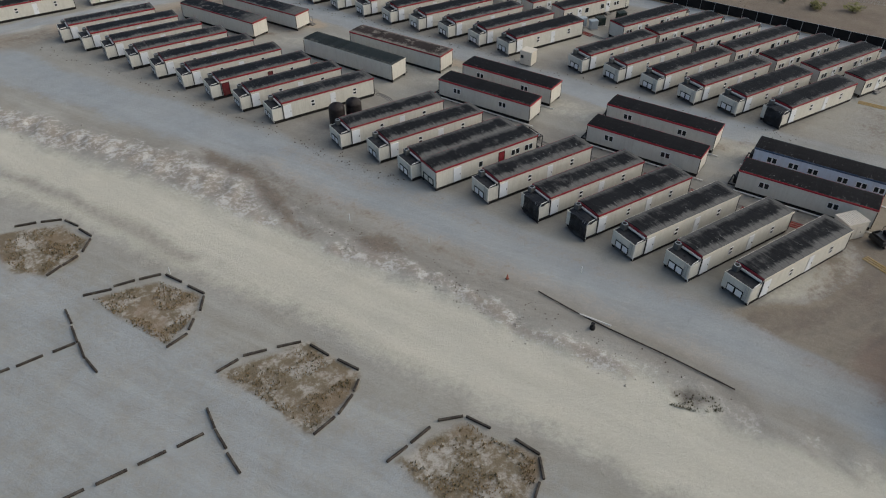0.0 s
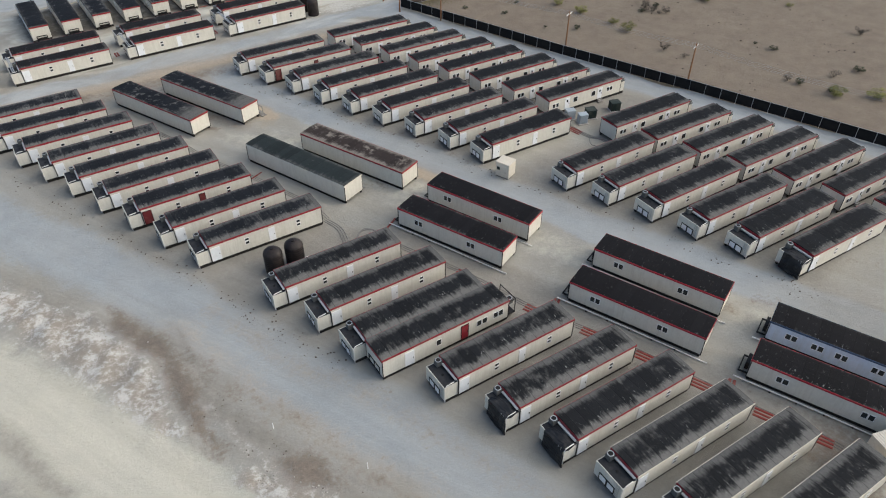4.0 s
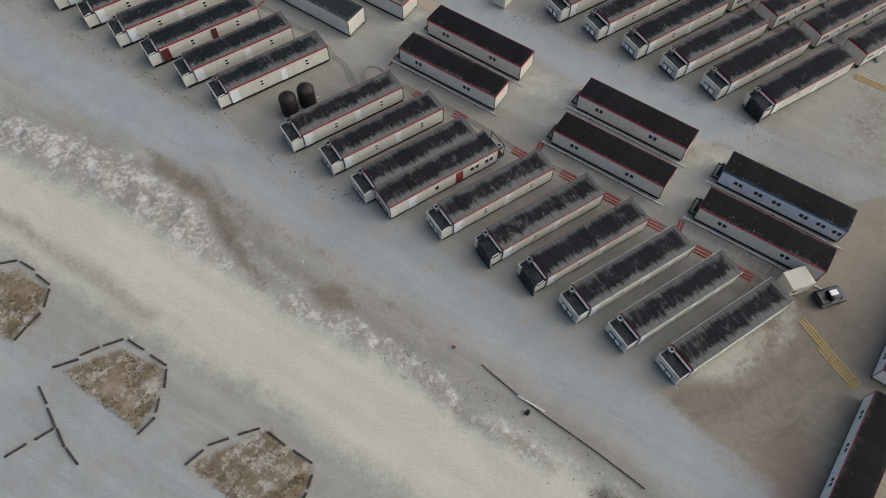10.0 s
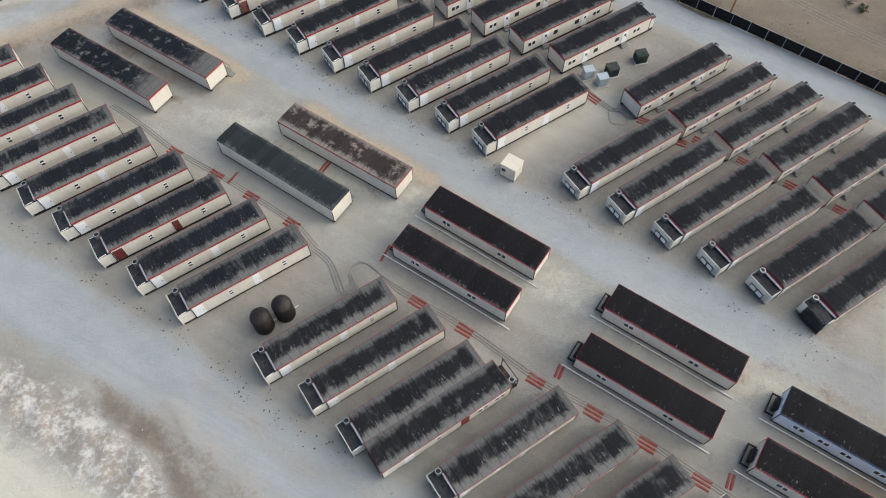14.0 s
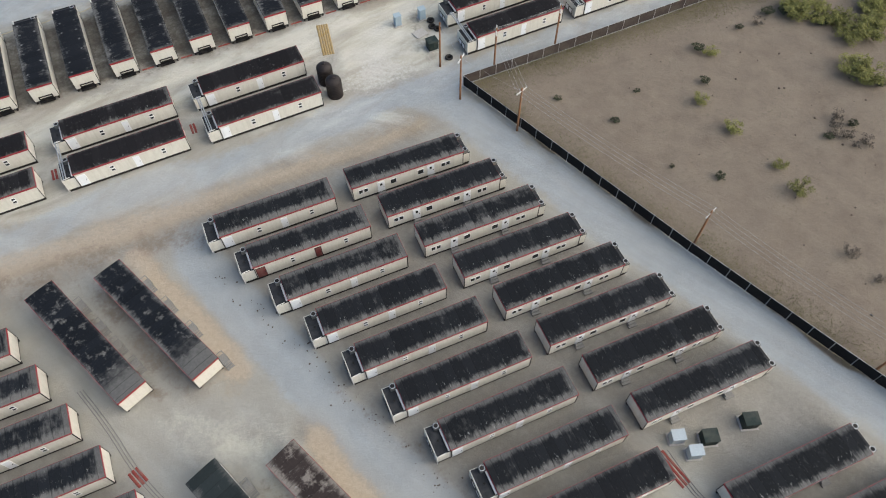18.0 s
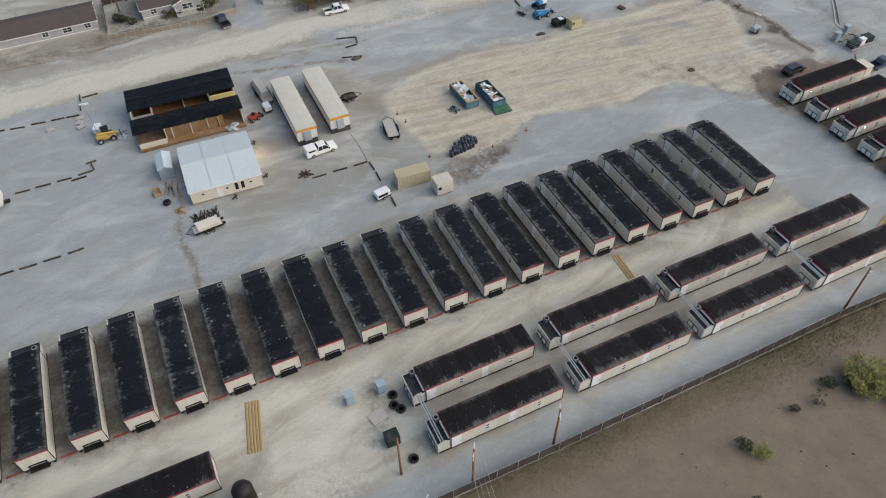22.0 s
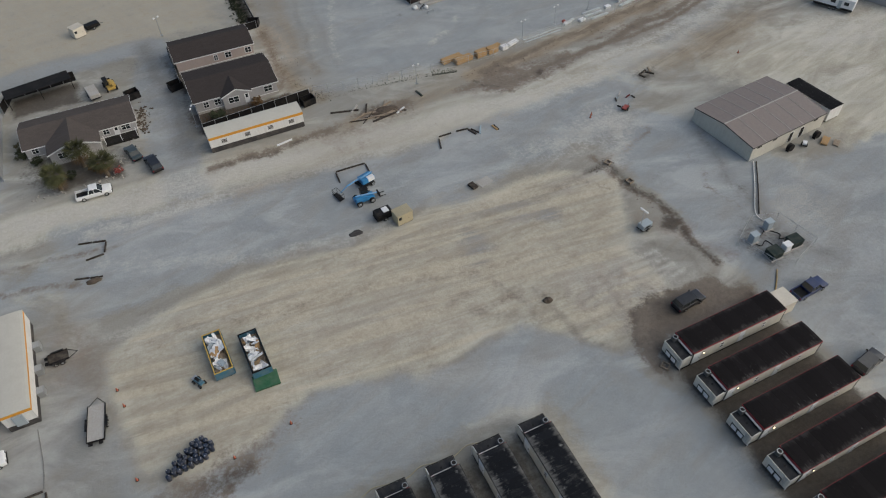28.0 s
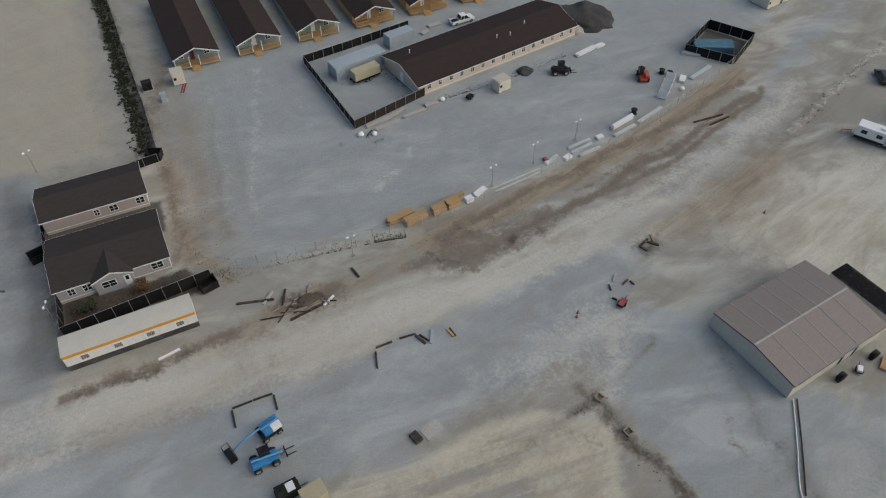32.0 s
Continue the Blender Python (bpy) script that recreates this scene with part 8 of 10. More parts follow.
vehicle("camper", 110.5, 226.4, 4, CAR_WHITE, "white pickup truck with a canopy parked by the long trailers")
vehicle("pickup", 129.2, 272.6, -2, CAR_WHITE, "white crew-cab pickup parked at the roadside")
vehicle("suv", 139.7, 275.8, 102, CAR_BLACK, "black car parked in the drive, tail to the road")
vehicle("sedan", 136.9, 280.6, 105, CAR_GREY, "grey-green car parked in the drive")
vehicle("pickup", 104.7, 279.0, 97, CAR_BLACK, "black pickup parked before the house fence")
vehicle("suv", 204.1, 209.0, 5, CAR_BLACK, "black car on the dark dirt beside the trailers")
vehicle("pickup", 221.2, 203.1, 4, CAR_BLUE, "dark blue pickup behind the trailer's end")
vehicle("suv", 218.8, 190.2, 10, CAR_BLACK, "black car parked behind the trailers")
vehicle("van", 50.6, 257.4, -88, CAR_WHITE, "white high-roofed van on the gravel yard")
ob = thing("utility_vehicle", "black utility vehicle with a white roof panel", "utility vehicle", 82.1, 25.4, -18, "parked vehicles")
part("body", bevelled((-1.8, 1.8, -1.1, 1.1, 0.4, 1.05), r=0.12), CAR_BLACK, ob)
part("bed", boxes((-1.7, -0.5, -0.95, -0.87, 1.05, 1.35), (-1.7, -0.5, 0.87, 0.95, 1.05, 1.35), (-1.7, -1.62, -0.87, 0.87, 1.05, 1.35)), BLACK, ob)
part("roll_cage", tubes([(-0.45, -0.8, 1.0), (-0.4, -0.78, 1.9), (0.7, -0.76, 1.9), (1.05, -0.82, 1.0)], [(-0.45, 0.8, 1.0), (-0.4, 0.78, 1.9), (0.7, 0.76, 1.9), (1.05, 0.82, 1.0)], r=0.05), BLACK, ob)
part("roof_panel", bevelled((-0.5, 0.5, -0.35, 0.35, 1.9, 1.97), r=0.03), WHITE, ob, "white roof panel")
part("seat", bevelled((-0.35, 0.1, -0.7, 0.7, 1.0, 1.5), r=0.06), BLACK, ob)
for sx in (-1.05, 1.05):
    for sy in (-0.95, 0.95):
        wheel(ob, sx, sy, 0.4, 0.28)
vehicle("pickup", 238.8, 333.6, 3, CAR_WHITE, "white work pickup behind the hall")
vehicle("suv", 304.6, 276.4, 60, CAR_BLACK, "black car far down the dirt road")


def flat_trailer(x, y, rot, label, length=5.6, w=2.1, deck=None):
    ob = thing("flatbed_trailer", label, "trailer", x, y, rot, "small trailers")
    part("deck", boxes((-length / 2, length / 2, -w / 2, w / 2, 0.55, 0.65)), deck or OLD_WOOD, ob)
    part("frame", boxes((-length / 2, length / 2, -w / 2 - 0.06, -w / 2, 0.5, 0.8), (-length / 2, length / 2, w / 2, w / 2 + 0.06, 0.5, 0.8), (-length / 2 - 0.06, -length / 2, -w / 2, w / 2, 0.5, 0.8)), BLACK, ob)
    part("tongue", tubes([(length / 2, -w / 2, 0.55), (length / 2 + 1.2, 0, 0.5)], [(length / 2, w / 2, 0.55), (length / 2 + 1.2, 0, 0.5)], r=0.05), BLACK, ob)
    for s in (-1, 1):
        for k in (-0.5, 0.35):
            wheel(ob, k, s * (w / 2 + 0.2), 0.33, 0.22)
        part("fender", boxes((-0.95, 0.8, s * (w / 2 + 0.2) - 0.14, s * (w / 2 + 0.2) + 0.14, 0.7, 0.74)), BLACK, ob)
        part("tail_ramp", boxes((-length / 2 - 0.5, -length / 2, s * w * 0.3 - 0.25, s * w * 0.3 + 0.25, 0.5, 0.6)), BLACK, ob)
    return ob


flat_trailer(124.1, 226.6, 82, "black car trailer with a pale plank deck", 5.4, 2.1, CONCRETE)
ob = flat_trailer(120.6, 239.5, 2, "small black utility trailer beside the long trailer", 2.6, 1.6, LOG)
ob = flat_trailer(105.6, 248.4, -85, "grey flat trailer parked between the buildings", 7.6, 2.1, CONCRETE)
part("covered_load", prism(bmesh.new(), [(-1.0, 0.7), (1.0, 0.7), (0.72, 2.1), (-0.72, 2.1)], -3.2, 2.4, "x"), CONCRETE, ob, "grey sheeted load")
ob = flat_trailer(88.0, 215.9, 186, "yellow-decked work trailer by the scrap timber", 4.6, 2.0, OFFWHITE)
part("deck_load", bevelled((-1.9, 1.7, -0.9, 0.9, 0.65, 1.35), r=0.05), OFFWHITE, ob, "cream load cover")
part("load_stripe", boxes((-1.9, 1.7, -0.91, -0.9, 0.9, 1.1)), CAT_YELLOW, ob)


def towed_unit(x, y, rot, label, body, l=2.0, w=1.3, h=1.4, mast=0.0, name="generator_trailer"):
    ob = thing(name, label, "generator", x, y, rot, "towed generators")
    part("housing", bevelled((-l / 2, l / 2, -w / 2, w / 2, 0.5, h), r=0.08), body, ob)
    part("chassis", boxes((-l / 2 - 0.1, l / 2 + 0.1, -w / 2 - 0.05, w / 2 + 0.05, 0.4, 0.5)), BLACK, ob)
    part("tongue", tubes([(l / 2, 0, 0.45), (l / 2 + 1.0, 0, 0.42)], r=0.05), BLACK, ob)
    part("vent", boxes((-l / 2 + 0.2, l / 2 - 0.5, -w / 2 - 0.02, -w / 2, 0.75, h - 0.25)), BLACK, ob)
    for s in (-1, 1):
        wheel(ob, 0, s * (w / 2 + 0.08), 0.33, 0.2)
    part("jack", tubes([(l / 2 + 0.8, 0, 0.0), (l / 2 + 0.8, 0, 0.5)], r=0.04), GALV, ob)
    if mast:
        part("mast", tubes([(-l / 2 - 0.1, 0, 0.4), (-l / 2 - 0.1, 0, mast)], r=0.06), GALV, ob)
        part("lamp_bar", tubes([(-l / 2 - 0.1, -0.7, mast), (-l / 2 - 0.1, 0.7, mast)], r=0.03), GALV, ob)
        for k in (-0.6, -0.2, 0.2, 0.6):
            part("lamp_head", bevelled((-l / 2 - 0.28, -l / 2 + 0.02, k - 0.16, k + 0.16, mast, mast + 0.28), r=0.03, seg=1), WHITE, ob)
    return ob


towed_unit(74.8, 250.0, 80, "white light tower trailer with raised mast", WHITE, mast=7.0, name="light_tower")
towed_unit(207.7, 224.2, 10, "pale light tower trailer in the dirt field", GREY_BOX, mast=4.5, name="light_tower")
towed_unit(105.1, 242.8, 95, "white generator trailer by the grey trailer", WHITE)
towed_unit(116.1, 210.6, 10, "white compressor trailer by the sleepers", WHITE, 2.5, 1.4, 1.5)
ob = towed_unit(171.4, 245.4, 5, "dark generator with white top beside the tan shed", BLACK, 2.8, 1.8, 1.5)
part("lid", bevelled((-0.1, 0.9, -0.6, 0.6, 1.5, 1.62), r=0.03, seg=1), WHITE, ob, "white lid")
towed_unit(135.6, 331.4, 20, "black generator trailer with white cover in the pale field", BLACK, 3.0, 1.6, 1.2)


def telehandler(x, y, rot, paint, label, reach=1.6, name="telehandler"):
    ob = thing(name, label, "telehandler", x, y, rot, "machines")
    part("chassis", bevelled((-1.7, 1.7, -0.75, 0.75, 0.5, 1.0), r=0.08), paint, ob)
    part("engine_cover", bevelled((-1.6, 0.3, -0.95, -0.25, 1.0, 1.55), r=0.08), paint, ob)
    c = part("cab", bevelled((-0.4, 0.9, 0.15, 0.95, 1.0, 2.25), r=0.06), GLASS, ob)
    part("cab_roof", boxes((-0.45, 0.95, 0.1, 1.0, 2.25, 2.32)), BLACK, c)
    part("boom", tubes([(-1.5, -0.05, 1.75), (1.7 + reach * 0.4, -0.05, 1.0)], r=0.17, n=4), paint, ob)
    part("fork_carriage", boxes((1.9 + reach * 0.4, 2.05 + reach * 0.4, -0.7, 0.6, 0.25, 1.0)), BLACK, ob)
    for s in (-0.5, 0.35):
        part("fork", boxes((2.05 + reach * 0.4, 3.2 + reach * 0.4, s - 0.06, s + 0.06, 0.22, 0.28)), BLACK, ob)
    for s in (-1, 1):
        for k in (-1.15, 1.15):
            wheel(ob, k, s * 0.95, 0.52, 0.36)


telehandler(75.9, 247.2, 6, CAT_YELLOW, "dusty tan telehandler on the gravel yard")
telehandler(170.0, 250.4, 3, BLUE_PAINT, "bright blue telehandler with forks lowered")
telehandler(261.6, 297.8, 60, ORANGE_PAINT, "orange telehandler on the grey yard")
towed_unit(227.0, 306.8, 20, "small black compressor on the gravel", BLACK, 1.3, 0.9, 0.9)
telehandler(247.6, 306.8, -20, BLACK, "dark skid loader beside the hall", 0.4, "skid_loader")
telehandler(136.0, 304.8, 100, CAT_YELLOW, "yellow loader parked behind the house", 0.6, "loader")

ob = thing("boom_lift", "blue boom lift with a folded basket arm", "boom lift", 171.6, 254.2, 15, "machines")
part("chassis", bevelled((-1.3, 1.3, -1.0, 1.0, 0.45, 0.85), r=0.08), BLACK, ob)
part("turret", bevelled((-0.9, 1.6, -0.9, 0.9, 0.9, 1.7), r=0.1), BLUE_PAINT, ob)
part("engine_cover", bevelled((0.2, 1.5, -0.95, -0.1, 1.0, 1.75), r=0.08), WHITE, ob)
part("boom", tubes([(1.2, 0.2, 1.9), (-3.4, 0.2, 1.6)], r=0.17, n=4), BLUE_PAINT, ob)
part("upper_boom", tubes([(1.5, -0.2, 2.2), (-1.0, -0.2, 2.0)], r=0.15, n=4), BLUE_PAINT, ob)
part("jib", tubes([(-3.4, 0.2, 1.6), (-4.9, 0.2, 0.9)], r=0.1, n=4), BLUE_PAINT, ob)
part("basket_floor", boxes((-5.8, -4.9, -0.9, 1.3, 0.25, 0.32)), BLACK, ob)
part("basket_rail", tubes([(-5.8, -0.9, 0.3), (-5.8, -0.9, 1.4), (-5.8, 1.3, 1.4), (-5.8, 1.3, 0.3)], [(-4.9, -0.9, 0.3), (-4.9, -0.9, 1.4), (-4.9, 1.3, 1.4), (-4.9, 1.3, 0.3)], [(-5.8, -0.9, 1.4), (-4.9, -0.9, 1.4)], [(-5.8, 1.3, 1.4), (-4.9, 1.3, 1.4)], [(-5.8, -0.9, 0.85), (-5.8, 1.3, 0.85)], r=0.035), DARK, ob)
for s in (-1, 1):
    for k in (-0.95, 0.95):
        wheel(ob, k, s * 1.0, 0.45, 0.3)

ob = thing("mini_lift", "small red mini loader by the demolished house", "loader", 102.2, 241.2, 22, "machines")
part("body", bevelled((-1.2, 0.7, -0.6, 0.6, 0.4, 1.1), r=0.08), RED_PAINT, ob)
part("seat", bevelled((-0.4, 0.1, -0.25, 0.25, 1.1, 1.6), r=0.06), BLACK, ob)
part("arm", tubes([(-0.6, -0.45, 1.1), (1.3, -0.45, 0.6)], [(-0.6, 0.45, 1.1), (1.3, 0.45, 0.6)], r=0.07), RED_PAINT, ob)
part("bucket", boxes((1.2, 1.6, -0.7, 0.7, 0.2, 0.6)), BLACK, ob)
for s in (-1, 1):
    for k in (-0.8, 0.4):
        wheel(ob, k, s * 0.65, 0.36, 0.24)
ob = thing("quad_bike", "dark quad bike on the pale field", "quad bike", 137.3, 227.0, -60, "machines")
part("body", bevelled((-0.8, 0.8, -0.35, 0.35, 0.45, 0.8), r=0.08), BIN_BLUE, ob)
part("seat", bevelled((-0.6, 0.2, -0.2, 0.2, 0.8, 0.98), r=0.06), BLACK, ob)
part("handlebar", tubes([(0.35, -0.4, 1.1), (0.45, 0, 1.0), (0.35, 0.4, 1.1)], r=0.03), BLACK, ob)
part("rack", boxes((-0.95, -0.55, -0.4, 0.4, 0.86, 0.9)), GALV, ob)
for s in (-1, 1):
    for k in (-0.6, 0.6):
        wheel(ob, k, s * 0.45, 0.3, 0.26)


def skip(x, y, rot, label, seed, lid=False):
    """A roll-off skip heaped with white sheeting and boards."""
    ob = thing("roll_off_skip", label, "skip", x, y, rot, "waste skips")
    l, w, h = 7.0, 2.4, 1.65
    part("floor", boxes((-l / 2, l / 2, -w / 2, w / 2, 0.12, 0.22)), BIN_BLUE, ob)
    for s in (-1, 1):
        side = part("side", boxes((-l / 2, l / 2, s * w / 2 - 0.05, s * w / 2 + 0.05, 0.22, h)), BIN_BLUE, ob)
        rib = part("rib", boxes((-l / 2 - 0.05, -l / 2 + 0.05, s * (w / 2 + 0.1) - 0.05, s * (w / 2 + 0.1) + 0.05, 0.2, h)), BIN_BLUE, side)
        for k in range(1, 9):
            twin(rib, l * k / 8)
        part("runner", boxes((-l / 2, l / 2, s * 0.6 - 0.08, s * 0.6 + 0.08, 0, 0.12)), BLACK, ob)
        part("end", boxes((s * l / 2 - 0.05, s * l / 2 + 0.05, -w / 2 + 0.05, w / 2 - 0.05, 0.22, h)), BIN_BLUE, ob)
    part("rim", boxes((-l / 2 - 0.08, l / 2 + 0.08, -w / 2 - 0.1, -w / 2 + 0.06, h, h + 0.1), (-l / 2 - 0.08, l / 2 + 0.08, w / 2 - 0.06, w / 2 + 0.1, h, h + 0.1), (-l / 2 - 0.08, -l / 2 + 0.08, -w / 2 + 0.06, w / 2 - 0.06, h, h + 0.1), (l / 2 - 0.08, l / 2 + 0.08, -w / 2 + 0.06, w / 2 - 0.06, h, h + 0.1)), CAT_YELLOW if not lid else BLACK, ob)
    r = random.Random(seed)
    for k in range(20):
        bm = bmesh.new()
        cx, cy, cz = r.uniform(-2.7, 2.7), r.uniform(-0.7, 0.7), r.uniform(1.25, 1.85)
        bmesh.ops.create_grid(bm, x_segments=6, y_segments=6, size=1.0)
        sx, sy = r.uniform(0.5, 1.1), r.uniform(0.2, 0.5)
        turn = Euler((r.uniform(-0.5, 0.5), r.uniform(-0.5, 0.5), r.uniform(0, 3))).to_matrix()
        for v in bm.verts:
            v.co = turn @ (Vector((v.co.x * sx, v.co.y * sy, 0)) + 0.14 * noise.noise_vector(v.co * 2.2 + Vector((k, seed, 0)))) + Vector((cx, cy, cz))
        bmesh.ops.solidify(bm, geom=list(bm.faces), thickness=0.04)
        for v in bm.verts:
            v.co.y = max(-1.05, min(1.05, v.co.y))
            v.co.x = max(-3.35, min(3.35, v.co.x))
        part("rubbish", bm, (WHITE, WHITE, WHITE, LUMBER, WHITE, GREY_BOX)[k % 6], ob)
    bm = bmesh.new()
    bmesh.ops.create_grid(bm, x_segments=24, y_segments=10, size=1.0)
    for v in bm.verts:
        v.co = Vector((v.co.x * 3.4, v.co.y * 1.1, 0.9 + 0.5 * noise.noise(Vector((v.co.x * 4, v.co.y * 2, seed)))))
    part("rubbish_bed", bm, OLD_WOOD, ob)
    return ob


skip(140.7, 229.8, 92, "teal roll-off skip with a yellow rim heaped with white rubbish", 2)
skip(145.3, 227.7, 92, "dark roll-off skip heaped with white sheeting", 5, True)
solid("skip_lid", bevelled((-1.7, 1.7, -1.2, 1.2, 0.0, 0.35), r=0.05), BIN_GREEN, "dark green steel tray on the pale ground", "tray", 145.5, 223.4, -2)
for x, y, r, l in ((147.9, 298.4, 15, "black rubbish container by the drive"), (139.6, 299.2, 15, "black rubbish container behind the house"), (168.4, 315.4, -25, "black rubbish container by the hedge"), (170.2, 281.2, 10, "black rubbish container by the office trailer"), (107.6, 317.6, 20, "black rubbish container beside the house")):
    ob = thing("rubbish_container", l, "dumpster", x, y, r, "rubbish containers")
    part("body", boxes((-1.3, 1.3, -0.9, -0.82, 0.1, 1.5), (-1.3, 1.3, 0.82, 0.9, 0.1, 1.5), (-1.3, -1.22, -0.82, 0.82, 0.1, 1.5), (1.22, 1.3, -0.82, 0.82, 0.1, 1.5), (-1.22, 1.22, -0.82, 0.82, 0.1, 0.2)), BLACK, ob)
    part("rim", boxes((-1.36, 1.36, -0.96, -0.88, 1.42, 1.54), (-1.36, 1.36, 0.88, 0.96, 1.42, 1.54)), BLACK, ob)
    part("skid", boxes((-1.1, -0.9, -0.8, 0.8, 0, 0.1), (0.9, 1.1, -0.8, 0.8, 0, 0.1)), BLACK, ob)


towed_unit(223.6, 251.7, 30, "small red pump skid standing on the gravel", RED_PAINT, 1.5, 0.9, 0.7, name="pump_skid")
for i, (x, y, l, r, m) in enumerate(((226.6, 255.0, 1.3, 20, RED_DARK), (227.4, 254.4, 0.9, 100, LOG), (223.9, 255.1, 1.1, 70, LOG), (224.4, 255.4, 0.7, 10, GREY_BOX), (225.6, 256.4, 1.6, 40, CONCRETE), (223.2, 253.0, 0.8, 120, BLACK))):
    boards(x, y, l, 0.22, 0.16, r, m, "scrap piece lying on the gravel by the pump", "scrap_timber", 1, "scrap timber", seed=400 + i)
# ---- long offices with the orange stripe ----
def striped_office(x, y, rot, length, w, h, label, windows=(), end_ac=True):
    ob = thing("office_trailer", label, "trailer", x, y, rot, "orange-striped offices")
    part("skirt", boxes((0.03, length - 0.03, 0.03, w - 0.03, 0, 1.1)), CHAR, ob)
    part("wall", boxes((0, length, 0, w, 1.1, h - 0.75)), WHITE_SIDING, ob)
    part("stripe", boxes((-0.02, length + 0.02, -0.02, w + 0.02, h - 0.75, h - 0.2)), ORANGE, ob)
    part("roof", arched_roof(0, length, 0, w, h - 0.16, 0.06, 0.05), ROOF_CREAM, ob)
    for wx in windows:
        f = part("window", boxes((wx - 0.55, wx + 0.55, -0.05, 0, 1.55, 2.45)), WHITE, ob)
        part("pane", boxes((wx - 0.5, wx + 0.5, -0.06, -0.05, 1.6, 2.4)), GLASS, f)
        slat = part("blind_slat", boxes((wx - 0.48, wx + 0.48, -0.066, -0.06, 1.64, 1.69)), CONCRETE, f)
        for k in range(1, 7):
            twin(slat, 0, 0, 0.11 * k)
    if end_ac:
        part("air_conditioner", bevelled((length, length + 0.35, w * 0.32, w * 0.68, 1.0, 3.0), r=0.04, seg=1), GREY_BOX, ob, "grey wall air conditioner")
        for k in (0.25, 0.5, 0.72):
            part("step_unit", boxes((length * k, length * k + 1.1, w + 0.02, w + 0.9, 0.0, 1.1)), GALV, ob, "metal access steps")
    return ob


striped_office(107.4, 247.0, -90, 17.4, 3.7, 3.7, "long white office trailer with orange stripe and dark skirt")
striped_office(113.9, 247.6, -90, 17.2, 3.7, 3.7, "long white office trailer with orange stripe and dark skirt")
striped_office(149.9, 274.6, 0.2, 17.5, 3.6, 3.5, "white roadside office trailer with orange stripe and four windows", (2.6, 6.9, 11.2, 15.2), False)

# white semi trailer on the yard
ob = thing("semi_trailer", "white ribbed semi trailer with a black roof", "trailer", 58.3, 234.7, 180, "")
part("box_body", boxes((0, 14.6, -3.3, 0, 1.1, 3.9)), WHITE_SIDING, ob)
part("roof", arched_roof(0, 14.6, -3.3, 0, 3.9, 0.05, 0.03), TARP, ob)
part("underframe", boxes((0.2, 14.4, -2.4, -0.9, 0.75, 1.1)), BLACK, ob)
for wx in (2.0, 3.3):
    for s in (-2.7, -0.6):
        wheel(ob, wx, s, 0.5, 0.5)
part("landing_leg", boxes((11.0, 11.2, -2.6, -2.4, 0, 1.1), (11.0, 11.2, -0.9, -0.7, 0, 1.1)), BLACK, ob)
part("rear_hitch", boxes((-0.9, 0.0, -2.0, -1.3, 0.5, 0.8)), BLACK, ob)

# demolished double house
ob = thing("demolished_house", "half-demolished house with torn black roof and open rooms", "house", 81.0, 240.2, -1.5)
part("floor", boxes((0, 19.2, 0, 15.4, 0.1, 0.55)), PLY, ob)
back = part("wall", boxes((0, 19.2, 15.2, 15.35, 0.55, 3.4)), OFFWHITE, ob)
part("wall", boxes((0, 0.15, 7.6, 15.2, 0.55, 3.4)), OFFWHITE, ob)
part("wall", boxes((19.05, 19.2, 7.6, 15.2, 0.55, 3.4)), OFFWHITE, ob)
part("wall", boxes((14.4, 19.05, 7.6, 7.75, 0.55, 3.2)), INSUL, ob, "torn wall with yellow insulation")
part("wall", boxes((0.15, 3.6, 7.6, 7.75, 0.55, 2.6)), GREY_SIDING, ob)
for k, k0, k1 in ((3.6, 7.7, 13.0), (9.5, 9.5, 15.0), (14.3, 7.7, 12.0)):
    part("partition", boxes((k, k + 0.1, k0, k1, 0.55, 3.3)), OFFWHITE, ob)


def torn_roof(y0, y1, z0, z1, seed):
    bm = bmesh.new()
    n = 24
    top = []
    for i in range(n + 1):
        x = -0.3 + 19.8 * i / n
        sag = 0.18 * noise.noise(Vector((x * 0.25, seed, 0)))
        near = y0 + 0.5 * noise.noise(Vector((x * 0.8, seed, 3.0)))
        top.append([bm.verts.new((x, near, z0 + sag)), bm.verts.new((x, (y0 + y1) / 2, (z0 + z1) / 2 + 0.16 + sag)), bm.verts.new((x, y1, z1))])
    for a, b in zip(top, top[1:]):
        bm.faces.new((a[0], b[0], b[1], a[1]))
        bm.faces.new((a[1], b[1], b[2], a[2]))
    bmesh.ops.solidify(bm, geom=list(bm.faces), thickness=0.14)
    return bm


part("roof", torn_roof(8.2, 15.6, 3.6, 3.55, 1.0), TARP, ob, "torn black roof felt")
part("ridge_strip", boxes((-0.2, 19.3, 11.6, 11.8, 3.86, 3.92)), BLACK, ob)
part("roof", torn_roof(0.9, 5.6, 3.3, 3.5, 5.0), TARP, ob, "torn black roof felt")
for k in (0.2, 6.0, 12.5, 18.8):
    part("post", boxes((k, k + 0.15, 5.2, 5.35, 0.55, 3.4)), OFFWHITE, ob)
part("wall", boxes((0.2, 5.0, 0.3, 0.42, 0.55, 1.6)), OFFWHITE, ob)
part("wall", boxes((5.0, 15.6, 1.4, 1.5, 0.55, 2.9)), PLY, ob, "bare brown sheathing of the inner wall")
for k in (5.0, 6.2, 9.6, 12.6, 14.6):
    part("stud", boxes((k, k + 0.16, 1.2, 1.38, 0.55, 3.1)), OFFWHITE if k < 12 else INSUL, ob)
part("wall", boxes((18.95, 19.1, 0.6, 5.3, 0.55, 3.3)), OFFWHITE, ob)
